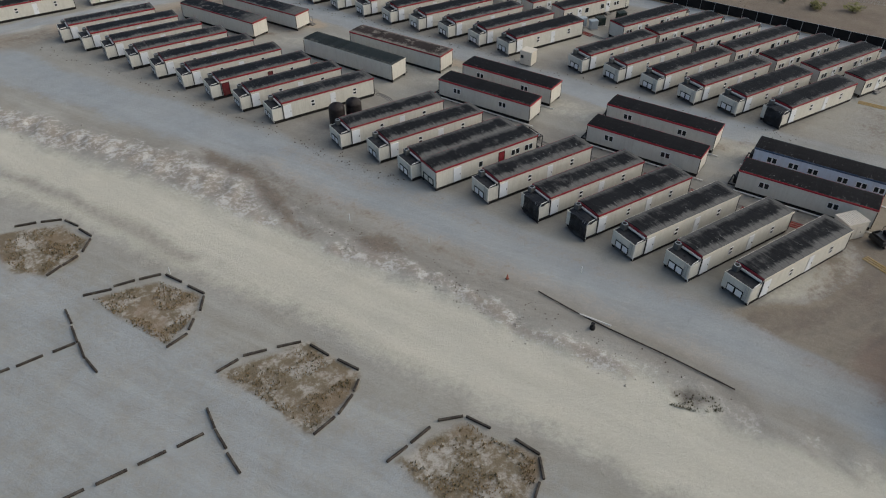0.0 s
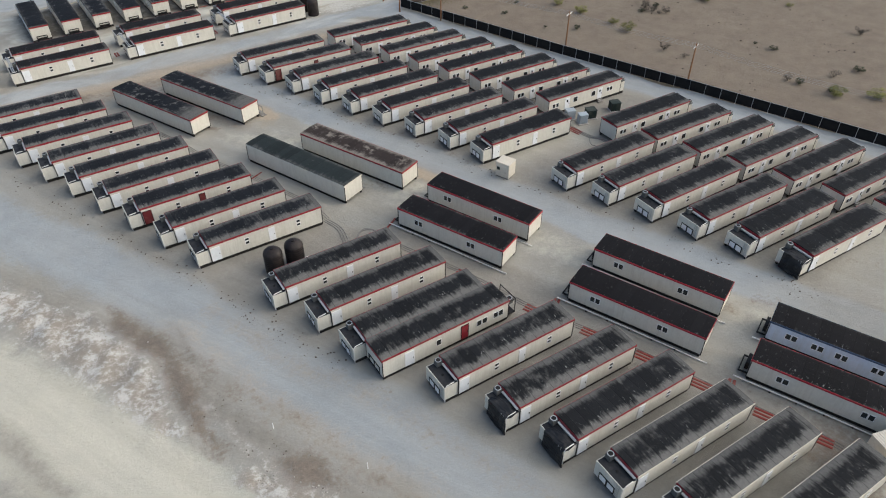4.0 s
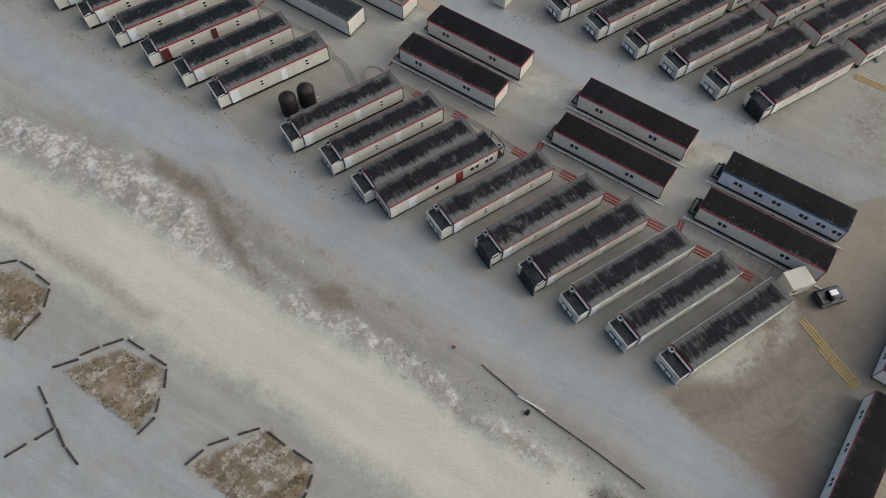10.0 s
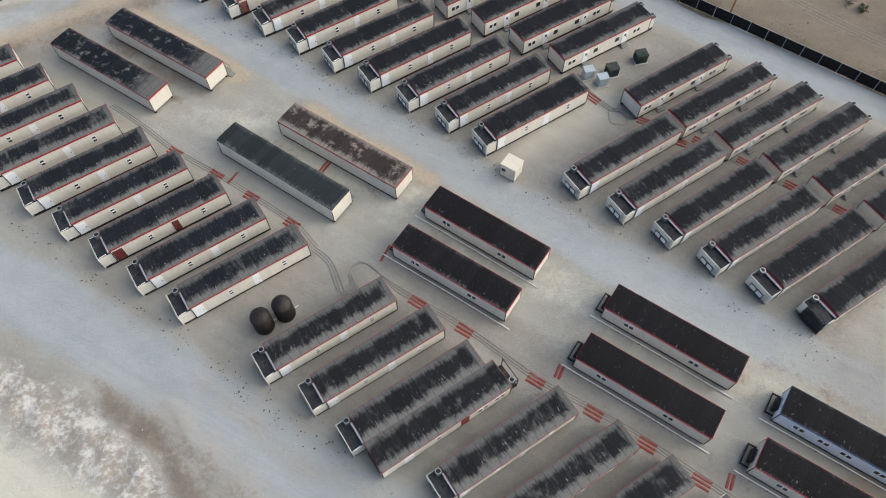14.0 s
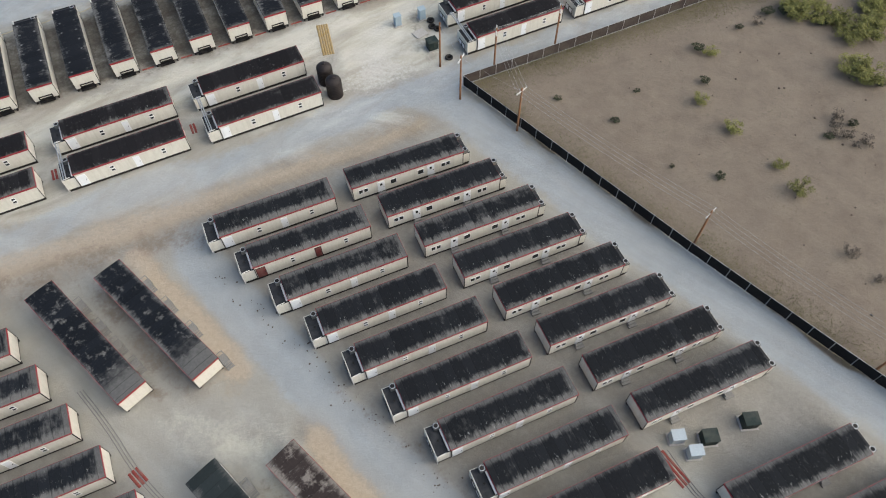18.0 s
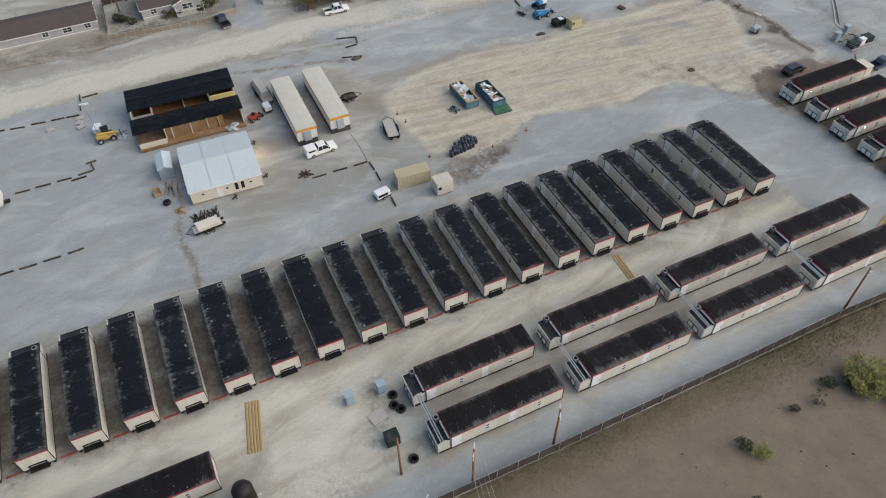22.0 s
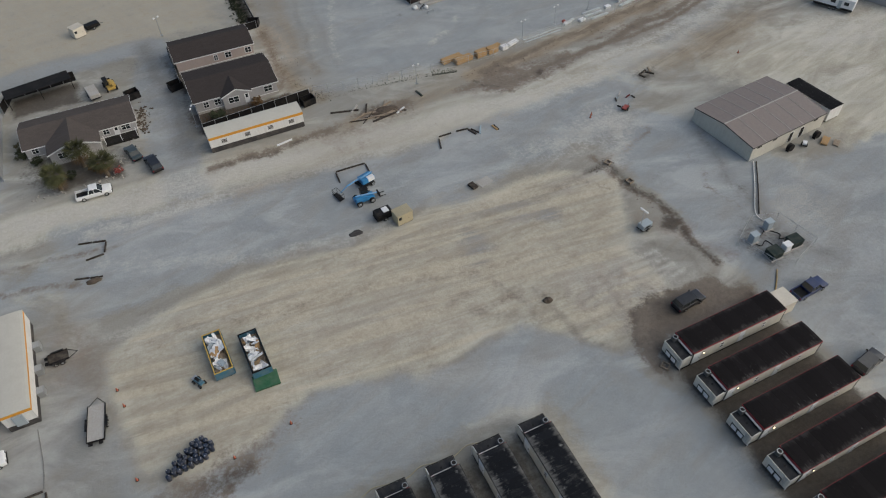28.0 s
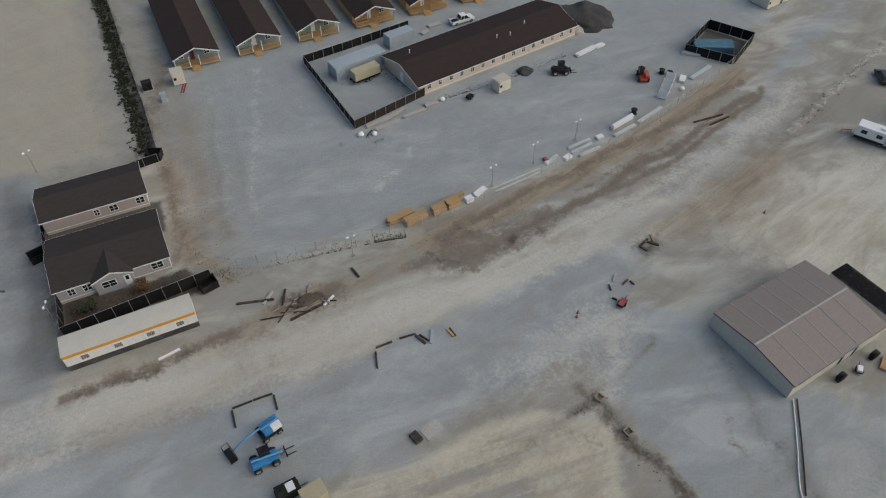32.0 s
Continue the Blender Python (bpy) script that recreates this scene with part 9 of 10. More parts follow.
heap(97.8, 240.4, 1.4, 0.9, 0.8, GREY_BOX, "crumpled_sheet", "crumpled pale sheeting beside the torn wall", "heap", 31, 0.5)
heap(78.7, 246.6, 0.7, 0.9, 0.5, GREY_BOX, "crumpled_sheet", "crumpled pale sheeting on the gravel", "heap", 33, 0.6)
for x, y, r in ((66.6, 254.7, 5), (71.9, 253.0, 20), (71.8, 254.6, 60), (72.0, 256.0, 0)):
    solid("concrete_block", bevelled((-0.7, 0.7, -0.5, 0.5, 0, 0.3), r=0.05, seg=1), CONCRETE, "pale concrete block on the gravel yard", "block", x, y, r, "concrete blocks")


# ---- metal buildings ----
def gable_roof(ob, x0, x1, y0, y1, z, rise, material, over=0.3, thick=0.14, fascia=None, names="roof_slope", axis="x"):
    """Two roof slopes with the ridge along an axis."""
    ym = (y0 + y1) / 2
    for a, b in ((y0 - over, ym), (y1 + over, ym)):
        drop = over * rise / abs(ym - y0)
        prof = [(a, z - drop), (b, z + rise), (b, z + rise + thick), (a, z - drop + thick)]
        bm = bmesh.new()
        if axis == "x":
            prism(bm, prof, x0 - over, x1 + over, "x")
        else:
            prism(bm, prof, x0 - over, x1 + over, "y")
        s = part(names, bm, material, ob)
        if fascia:
            aa = a - 0.03 if a < b else a + 0.03
            lo, hi = min(a, aa), max(a, aa)
            dims = (x0 - over, x1 + over, lo, hi, z - drop - 0.06, z - drop + thick)
            part("fascia", boxes(dims if axis == "x" else (dims[2], dims[3], dims[0], dims[1], dims[4], dims[5])), fascia, s)
            for xe in (x0 - over - 0.03, x1 + over):
                bm = bmesh.new()
                prism(bm, [(p, q - (0.06 if k < 2 else 0)) for k, (p, q) in enumerate(prof)], xe, xe + 0.03, "x" if axis == "x" else "y")
                part("fascia", bm, fascia, s)


def gable_walls(ob, x0, x1, y0, y1, z0, z, rise, material, axis="x"):
    bm = bmesh.new()
    prism(bm, [(y0, z0), (y1, z0), (y1, z), ((y0 + y1) / 2, z + rise), (y0, z)], x0, x1, "x" if axis == "x" else "y")
    return part("wall", bm, material, ob)


ob = thing("workshop", "white workshop with a pale ribbed metal roof", "building", 86.9, 222.4, -2.0)
gable_walls(ob, 0, 11.9, 0, 12.6, 0.05, 2.7, 1.0, OFFWHITE)
gable_roof(ob, 0, 11.9, 0, 12.6, 2.7, 1.0, METAL_ROOF, 0.15, 0.1, WHITE)
for x in (3.9, 7.8):
    for y0, y1 in ((-0.2, 6.3), (6.3, 12.8)):
        bm = bmesh.new()
        za, zb = (2.8, 3.8) if y0 < 0 else (3.8, 2.8)
        prism(bm, [(y0, za), (y1, zb), (y1, zb + 0.05), (y0, za + 0.05)], x - 0.12, x + 0.12, "x")
        part("roof_joint", bm, METAL_ROOF, ob)
for x in (7.3, 8.35):
    part("doorway", boxes((x, x + 0.55, -0.04, 0.01, 0.9, 2.3)), BLACK, ob, "dark open window")
for x in (1.8, 5.8, 9.8):
    part("wall_vent", boxes((x, x + 0.45, -0.05, 0.01, 1.6, 1.85)), DARK, ob)
part("door", boxes((4.3, 5.2, -0.05, 0.01, 0.3, 2.3)), WHITE_SIDING, ob)
part("skirt", boxes((0.1, 11.8, -0.05, 0.02, 0, 0.3)), OLD_WOOD, ob)

lamp = thing("wall_lamp", "small lit flood lamp on the workshop wall", "lamp", 98.95, 230.6, -2.0)
part("housing", bevelled((0.0, 0.28, -0.2, 0.2, 2.45, 2.68), r=0.03, seg=1), BLACK, lamp)
part("lens", boxes((0.05, 0.25, -0.16, 0.16, 2.43, 2.45)), LIT, lamp)
glow = new("workshop_glow", bpy.data.lights.new("workshop_glow", "POINT"))
glow.data.energy, glow.data.color, glow.data.shadow_soft_size = 150.0, (1.0, 0.62, 0.34), 0.12
glow.matrix_basis = pose(99.6, 230.6, 2.3)

ob = thing("storage_shed", "small pale grey gabled storage shed", "shed", 83.1, 231.0, -3)
gable_walls(ob, 0, 4.6, 0, 2.4, 0.0, 2.1, 0.55, GREY_BOX)
ob.matrix_basis = pose(85.5, 231.0, 0, 0, 0, 87)
gable_roof(ob, 0, 4.6, 0, 2.4, 2.1, 0.55, METAL_ROOF, 0.12, 0.08)

ob = thing("metal_hall", "buff metal building with a brown ribbed roof", "building", 233.8, 229.5, 5.5)
gable_walls(ob, 0, 18.6, 0, 13.7, 0.0, 2.9, 0.8, BUFF_METAL)
gable_roof(ob, 0, 18.6, 0, 13.7, 2.9, 0.8, BROWN_METAL_ROOF, 0.12, 0.12, CHAR)
part("ridge_cap", boxes((-0.1, 18.7, 6.72, 6.98, 3.80, 3.86)), CONCRETE, ob)
for k in range(1, 6):
    for y0, y1, za, zb in ((-0.1, 6.6, 3.02, 3.80), (7.1, 13.8, 3.80, 3.02)):
        bm = bmesh.new()
        prism(bm, [(y0, za), (y1, zb), (y1, zb + 0.04), (y0, za + 0.04)], 3.1 * k - 0.05, 3.1 * k + 0.05, "x")
        part("skylight_strip", bm, CONCRETE, ob)
for x in (5.5, 8.3):
    d = part("door", boxes((x + 4, x + 4.9, -0.05, 0.01, 0.1, 2.2)), DARK, ob)
    part("frame", boxes((x + 3.92, x + 4, -0.06, 0.01, 0, 2.28), (x + 4.9, x + 4.98, -0.06, 0.01, 0, 2.28), (x + 4, x + 4.9, -0.06, 0.01, 2.2, 2.28)), WHITE, d)
for x in (1.2, 5.0, 15.5):
    part("wall_vent", boxes((x, x + 1.0, -0.05, 0.01, 2.3, 2.6)), DARK, ob)
ob2 = thing("annex_trailer", "white trailer with a black roof beside the metal building", "trailer", 257.3, 232.0, 95.5)
part("wall", boxes((0, 10.0, 0, 3.6, 0.3, 2.9)), WHITE_SIDING, ob2)
part("roof", arched_roof(0, 10.0, 0, 3.6, 2.9), ROOF_CLEAN, ob2)
part("skid_beam", boxes((0.1, 9.9, 0.2, 0.5, 0, 0.3), (0.1, 9.9, 3.1, 3.4, 0, 0.3)), DARK, ob2)
for x, y in ((242.2, 228.6), (249.0, 229.2)):
    ob = thing("exhaust_fan", "round black fan unit by the building wall", "fan", x, y, 5, "fan units")
    bm = bmesh.new()
    lathe(bm, (0, 0, 0.75), [(0.5, -0.35), (0.7, -0.35), (0.7, 0.35), (0.5, 0.35), (0.45, 0.1), (0.1, 0.1)], 18, "y")
    part("shroud", bm, BLACK, ob)
    part("stand", boxes((-0.6, -0.45, -0.3, 0.3, 0, 0.4), (0.45, 0.6, -0.3, 0.3, 0, 0.4)), BLACK, ob)
towed_unit(245.4, 228.4, 40, "small white pump unit by the building wall", WHITE, 1.0, 0.7, 0.9)


# ---- houses ----
def framed_window(ob, x, y, z0, z1, w, face=-1):
    f = part("window", boxes((x - w / 2 - 0.1, x + w / 2 + 0.1, y - 0.06, y + 0.01, z0 - 0.1, z1 + 0.1)), WHITE, ob)
    part("pane", boxes((x - w / 2, x - 0.04, y - 0.075, y - 0.06, z0, z1), (x + 0.04, x + w / 2, y - 0.075, y - 0.06, z0, z1)), GLASS, f)
    part("glazing_bar", boxes((x - w / 2, x + w / 2, y - 0.085, y - 0.075, (z0 + z1) / 2 - 0.03, (z0 + z1) / 2 + 0.03)), WHITE, f)


def house(x, y, rot, length, depth, wall, roof, label, gables=(), windows=(), doors=(), zw=2.5, rise=1.35, z0=0.0, porch=None, deck_paint=None):
    """A single-storey house; the front is local -y, the ridge runs along x."""
    ob = thing("house", label, "house", x, y, rot, "houses")
    gable_walls(ob, 0, length, 0, depth, z0, zw, rise, wall)
    gable_roof(ob, 0, length, 0, depth, zw, rise, roof, 0.35, 0.12, WHITE)
    part("skirting", boxes((-0.03, length + 0.03, -0.03, depth + 0.03, 0, 0.5)), CONCRETE, ob)
    part("belt_trim", boxes((-0.04, length + 0.04, -0.04, depth + 0.04, 0.5, 0.62)), WHITE, ob)
    for gx0, gx1, out, grise in gables:
        g = part("gable_front", prism(bmesh.new(), [(gx0, z0), (gx1, z0), (gx1, zw), ((gx0 + gx1) / 2, zw + grise), (gx0, zw)], -out, 0.2, "y"), wall, ob)
        back = depth / 2 * min(1.0, grise / rise)
        gm = (gx0 + gx1) / 2
        for a in (gx0 - 0.3, gx1 + 0.3):
            drop = 0.3 * grise / (gm - gx0)
            bm = bmesh.new()
            v = [bm.verts.new(p) for p in ((a, -out - 0.3, zw - drop + 0.02), (gm, -out - 0.3, zw + grise + 0.02), (gm, back, zw + grise + 0.02), (a, -0.3, zw - drop + 0.02))]
            u = [bm.verts.new(p.co + Vector((0, 0, 0.13))) for p in v]
            bm.faces.new(v)
            bm.faces.new(u[::-1])
            for i in range(4):
                bm.faces.new((v[i], v[(i + 1) % 4], u[(i + 1) % 4], u[i])[::-1])
            bmesh.ops.recalc_face_normals(bm, faces=bm.faces)
            s = part("gable_slope", bm, roof, ob)
            bm = bmesh.new()
            prism(bm, [(a, zw - drop - 0.08), (gm, zw + grise - 0.08), (gm, zw + grise + 0.17), (a, zw - drop + 0.17)], -out - 0.34, -out - 0.3, "y")
            part("fascia", bm, WHITE, s)
    for wx, wy, w in windows:
        framed_window(ob, wx, wy, 1.2, 2.3, w)
    for dx, dy in doors:
        d = part("door", boxes((dx, dx + 0.95, dy - 0.05, dy + 0.01, 0.4, 2.4)), WHITE, ob)
        part("pane", boxes((dx + 0.25, dx + 0.7, dy - 0.06, dy - 0.05, 1.5, 2.3)), GLASS, d)
    if porch:
        px0, px1, pd = porch
        deck = part("porch_deck", boxes((px0, px1, -pd, 0, 0.0, 0.5)), deck_paint or CONCRETE, ob)
        part("railing", boxes((px0, px1, -pd, -pd + 0.06, 1.3, 1.38), *[(px0 + (px1 - px0) * k / 12 - 0.02, px0 + (px1 - px0) * k / 12 + 0.02, -pd, -pd + 0.05, 0.5, 1.3) for k in range(13)]), deck_paint or WHITE, deck)
        for k in (0, 0.5, 1):
            part("porch_post", boxes((px0 + (px1 - px0 - 0.12) * k, px0 + (px1 - px0 - 0.12) * k + 0.12, -pd, -pd + 0.12, 0.5, zw - 0.1)), WHITE, deck)
    return ob


house(149.5, 303.2, 0, 15.9, 8.3, PINK_SIDING, SHINGLE_GREY, "pinkish-grey house with a dark shingle roof", zw=2.95, windows=((8.0, 0, 0.7), (10.6, 0, 1.2), (14.8, 0, 1.2)))
house(150.0, 287.4, 0, 16.0, 11.0, GREY_SIDING, SHINGLE_GREY, "grey house with a small front gable and dark roof", zw=2.85, gables=((5.2, 10.6, 0.7, 1.1),), windows=((2.0, 0, 0.9), (4.2, 0, 1.1), (7.2, -0.7, 1.9), (14.2, 0, 1.6)), doors=((9.3, -0.7),))
house(119.6, 287.6, 0, 19.2, 8.8, GREY_SIDING, SHINGLE_TAUPE, "dark-roofed house with a broad front gable and deck", gables=((3.9, 12.5, 3.6, 1.5),), windows=((1.6, 0, 1.0), (13.9, 0, 1.0), (17.4, 0, 1.5), (6.0, -3.6, 1.4)), doors=((15.2, 0),), porch=(13.2, 19.0, 2.2), deck_paint=DARK)
house(88.8, 288.2, 0, 16.0, 10.0, GREY_SIDING, SHINGLE_TAUPE, "grey house with a front gable behind a garden fence", gables=((7.0, 13.0, 0.8, 1.2),), windows=((2.6, 0, 1.2), (10.0, -0.8, 2.2)), porch=(7.2, 13.4, 2.0))
house(87.0, 304.8, 0, 19.4, 10.2, GREY_SIDING, SHINGLE_TAUPE, "grey house with two small gables and a front porch", gables=((3.0, 7.0, 0.3, 0.8), (9.2, 14.0, 0.5, 1.1)), windows=((5.0, -0.3, 1.8), (11.2, -0.5, 1.6), (16.8, 0, 1.2)), doors=((14.4, 0),), porch=(14.0, 19.2, 1.8))
house(58.0, 288.4, 0, 21.2, 9.0, GREY_SIDING, SHINGLE_TAUPE, "grey house at the end of the road", windows=((10.5, 0, 1.2), (15.0, 0, 1.8), (19.2, 0, 1.2)))
for k in range(6):
    c = (TEAL_SIDING, TEAL_SIDING, GREEN_SIDING, LUMBER, LUMBER, LUMBER)[k]
    ob = thing("cabin", "narrow cabin, dark gable roof, " + ("unfinished timber porch" if k > 2 else "blue-green porch, wooden steps"), "house", 177.4 + 13.05 * k, 341.2 - 0.1 * k, 0, "row of cabins")
    w, d = 9.0, 30.0
    gable_walls(ob, 2.6, d, 0, w, 0.3, 2.8, 1.7, c, axis="y")
    bmw = ob.children[0]
    for a in (-0.3, w + 0.3):
        bm = bmesh.new()
        prism(bm, [(a, 2.69), (w / 2, 4.5), (w / 2, 4.64), (a, 2.83)], -0.3, d + 0.3, "y")
        s = part("roof_slope", bm, SHINGLE_BROWN, ob)
        bm = bmesh.new()
        prism(bm, [(a, 2.60), (w / 2, 4.42), (w / 2, 4.66), (a, 2.85)], -0.34, -0.3, "y")
        part("fascia", bm, WHITE, s)
    deck = part("porch_deck", boxes((0, w, 0, 2.6, 0.3, 0.5)), LUMBER, ob)
    for px in (0, 2.9, 4.9, w - 0.14):
        part("porch_post", boxes((px, px + 0.14, 0, 0.14, 0.5, 2.75)), WHITE if k < 3 else LUMBER, deck)
    for r0, r1 in ((0.14, 2.9), (5.04, w - 0.14)):
        part("railing", boxes((r0, r1, 0.02, 0.08, 1.35, 1.43), *[(r0 + (r1 - r0) * j / 8 - 0.02, r0 + (r1 - r0) * j / 8 + 0.02, 0.03, 0.07, 0.5, 1.35) for j in range(9)]), c if k < 3 else LUMBER, deck)
    part("steps", boxes(*[(3.05, 4.85, -0.35 * (j + 1), -0.35 * j, 0, 0.42 - 0.13 * j) for j in range(4)]), LUMBER, deck)
    part("door", boxes((3.5, 4.4, 2.54, 2.61, 0.5, 2.5)), RED_DARK if k == 0 else WHITE, ob)
    framed_window(ob, 1.6, 2.6, 1.3, 2.2, 1.0)
    framed_window(ob, 7.0, 2.6, 1.3, 2.2, 1.0)
    part("skirting", boxes((0.1, w - 0.1, 2.7, d - 0.1, 0, 0.3)), CONCRETE, ob)
ob = thing("long_hall", "long tan hall with a dark brown roof and many windows", "building", 218.3, 311.6, 8.6)
gable_walls(ob, 0, 40.5, 0, 13.2, 0, 2.5, 1.7, TAN_SIDING)
gable_roof(ob, 0, 40.5, 0, 13.2, 2.5, 1.7, SHINGLE_BROWN, 0.35, 0.12, WHITE)
for k in range(15):
    framed_window(ob, 2.4 + 2.62 * k, 0, 1.2, 2.2, 0.75)
part("belt_trim", boxes((-0.04, 40.54, -0.04, 13.24, 0.4, 0.5)), WHITE, ob)
d = part("door", boxes((-0.06, 0.01, 5.6, 6.8, 0.1, 2.3)), WHITE, ob, "white end door")
for kx, ky in ((4.0, 9.5), (22, 4.0), (25, 3.4), (30, 5)):
    bm = bmesh.new()
    lathe(bm, (kx, ky, 2.9 + 0.5 * min(ky, 13.2 - ky) / 3.3), [(0.08, 0), (0.08, 0.8), (0.14, 0.82), (0.14, 0.95)], 10)
    part("roof_vent", bm, WHITE, ob)
ob = flat_trailer(211.4, 322.4, 10, "tan enclosed cargo trailer inside the yard fence", 5.6, 2.2, TAN)
part("box_body", bevelled((-2.9, 2.9, -1.1, 1.1, 0.66, 2.5), r=0.08), TAN, ob)
ob = thing("camper_trailer", "white camper trailer with dark windows on the pale ground", "camper", 287.3, 262.2, -62)
part("body", bevelled((-4.2, 4.2, -1.25, 1.25, 0.6, 3.0), r=0.15), WHITE, ob)
part("lower_panel", boxes((-4.15, 4.15, -1.27, 1.27, 0.5, 1.0)), DARK, ob)
part("roof_unit", bevelled((-0.5, 0.6, -0.4, 0.4, 3.0, 3.25), r=0.05), WHITE, ob)
for wx in (-2.8, -0.2, 2.6):
    part("window", boxes((wx - 0.5, wx + 0.5, -1.3, -1.25, 1.7, 2.4)), GLASS, ob)
part("door", boxes((0.9, 1.6, -1.3, -1.25, 0.7, 2.5)), GREY_BOX, ob)
for s in (-1, 1):
    for k in (-0.5, 0.4):
        wheel(ob, k, s * 1.05, 0.36, 0.22)
ob = thing("site_building", "grey-walled site building with a flat white roof", "building", 295.0, 263.5, -67)
part("wall", boxes((0, 12.0, 0, 9.0, 0.2, 3.0)), GREY_SIDING, ob)
part("roof", bevelled((-0.15, 12.15, -0.15, 9.15, 3.0, 3.2), r=0.04, seg=1), WHITE, ob)
part("footing", boxes((0.1, 11.9, 0.1, 8.9, 0, 0.2)), CONCRETE, ob)
hut("green_shed", "dark green roofed shed far down the road", 308.0, 311.0, 9.0, 5.0, 3.0, OFFWHITE, 8, BIN_GREEN)
ob = thing("carport", "black flat carport roof behind the house", "carport", 118.2, 300.4, 10)
part("roof", boxes((0, 12.5, 5.2, 8.8, 2.5, 2.62)), SCREEN, ob)
for x in (0.2, 6.2, 12.2):
    part("post", boxes((x, x + 0.12, 5.4, 5.52, 0, 2.5), (x, x + 0.12, 8.5, 8.62, 0, 2.5)), BLACK, ob)
ob = towed_unit(132.6, 303.6, 100, "grey loaded trailer behind the house", CONCRETE, 4.0, 2.0, 1.3)


# ---- plants ----
def leaf_mass(bm, c, r, n, size, rnd, flat=0.75):
    for _ in range(n):
        d = Vector((rnd.gauss(0, 1), rnd.gauss(0, 1), rnd.gauss(0, 1)))
        d = d.normalized() * (rnd.random() ** 0.45)
        p = Vector(c) + Vector((d.x * r, d.y * r, d.z * r * flat))
        if p.z < 0.03:
            p.z = 0.03 + 0.1 * rnd.random()
        u = Vector((rnd.uniform(-1, 1), rnd.uniform(-1, 1), rnd.uniform(-0.6, 0.8))).normalized() * size * rnd.uniform(0.6, 1.3)
        w = u.cross(Vector((rnd.uniform(-1, 1), rnd.uniform(-1, 1), 1))).normalized() * size * 0.45
        q = [bm.verts.new(p + o) for o in (-u, -w, u, w)]
        bm.faces.new(q)


def shrub(x, y, r, material, label, seed, n=260, size=0.13, name="shrub", group="desert shrubs"):
    rnd = random.Random(seed)
    ob = thing(name, label, "shrub", x, y, 0, group)
    lines, tips = [], []
    for k in range(9):
        a, l = 2 * math.pi * k / 9 + rnd.uniform(-0.4, 0.4), r * rnd.uniform(0.5, 0.95)
        tip = (l * math.cos(a), l * math.sin(a), r * rnd.uniform(0.5, 1.1))
        lines.append([(0, 0, 0), (tip[0] * 0.4, tip[1] * 0.4, tip[2] * 0.6), tip])
        tips.append(tip)
    part("stem_cluster", tubes(*lines, r=0.025, n=4), TWIG, ob)
    bm = bmesh.new()
    for t in tips:
        leaf_mass(bm, t, r * rnd.uniform(0.3, 0.5), n // 9, size, rnd)
    leaf_mass(bm, (0, 0, r * 0.45), r * 0.6, n // 3, size, rnd)
    part("crown", bm, material, ob)
    return ob


protos = [shrub(133.9, 132.9, 1.35, LEAF_PALE, "pale green desert shrub on sandy ground", 1, 700, 0.12), shrub(135.4, 119.6, 1.55, LEAF_PALE, "pale green desert shrub on sandy ground", 2, 800, 0.12), shrub(136.4, 142.9, 0.8, LEAF_DARK, "low dark desert shrub on sandy ground", 3), shrub(134.6, 108.4, 1.2, TWIG, "bare grey-brown desert shrub on sandy ground", 4, 180)]
rnd = random.Random(12)
spots = [(133.1, 139.8, 0, 0.9), (136.0, 124.4, 0, 0.8), (139.8, 149.4, 2, 1.2), (119.3, 142.0, 2, 0.8), (149.9, 128.1, 3, 0.9), (135.4, 103.7, 3, 0.7), (122.0, 131.0, 2, 0.5), (113.7, 149.7, 2, 0.7), (125.7, 145.8, 2, 0.6), (144.3, 83.6, 2, 1.0), (145.9, 77.1, 0, 1.2), (151.0, 72.0, 0, 1.3), (143.8, 85.8, 3, 0.8), (148.5, 127.0, 3, 1.0), (151.0, 126.0, 2, 0.9), (141.0, 147.6, 0, 0.9)]
for way, many in (([(157.5, 150.2), (162.7, 149.1), (164.7, 143.8), (165.7, 137.7)], 22), ([(158.8, 135.7), (160.1, 132.5)], 6), ([(169.3, 140.2), (176, 148), (186, 152)], 18), ([(145.3, 125.6), (149.7, 125.7), (148.1, 122.2)], 5)):
    for k in range(many):
        i = rnd.randrange(len(way) - 1)
        f = rnd.random()
        far = many > 5
        spots.append((way[i][0] + (way[i + 1][0] - way[i][0]) * f + rnd.gauss(0, 1.2), way[i][1] + (way[i + 1][1] - way[i][1]) * f + rnd.gauss(0, 1.0), rnd.choice((0, 0, 1, 2) if far else (2, 3, 3)), rnd.uniform(0.8, 1.7) if far else rnd.uniform(0.6, 1.1)))
for k in range(105):
    x, y = rnd.uniform(112, 235), rnd.uniform(0, 152)
    if (x - 101.8) * 0.93 + (y - 158.7) * 0.355 > 6 and not (130 < x < 156 and 100 < y < 150):
        spots.append((x, y, rnd.choice((0, 1, 2, 2, 3, 3)), rnd.uniform(0.45, 1.3)))
for x, y, k, s in spots:
    copy_thing(protos[k], pose(x, y, 0, 0, 0, 360 * rnd.random()) @ Matrix.Diagonal((s, s, s * rnd.uniform(0.7, 1.0), 1)))
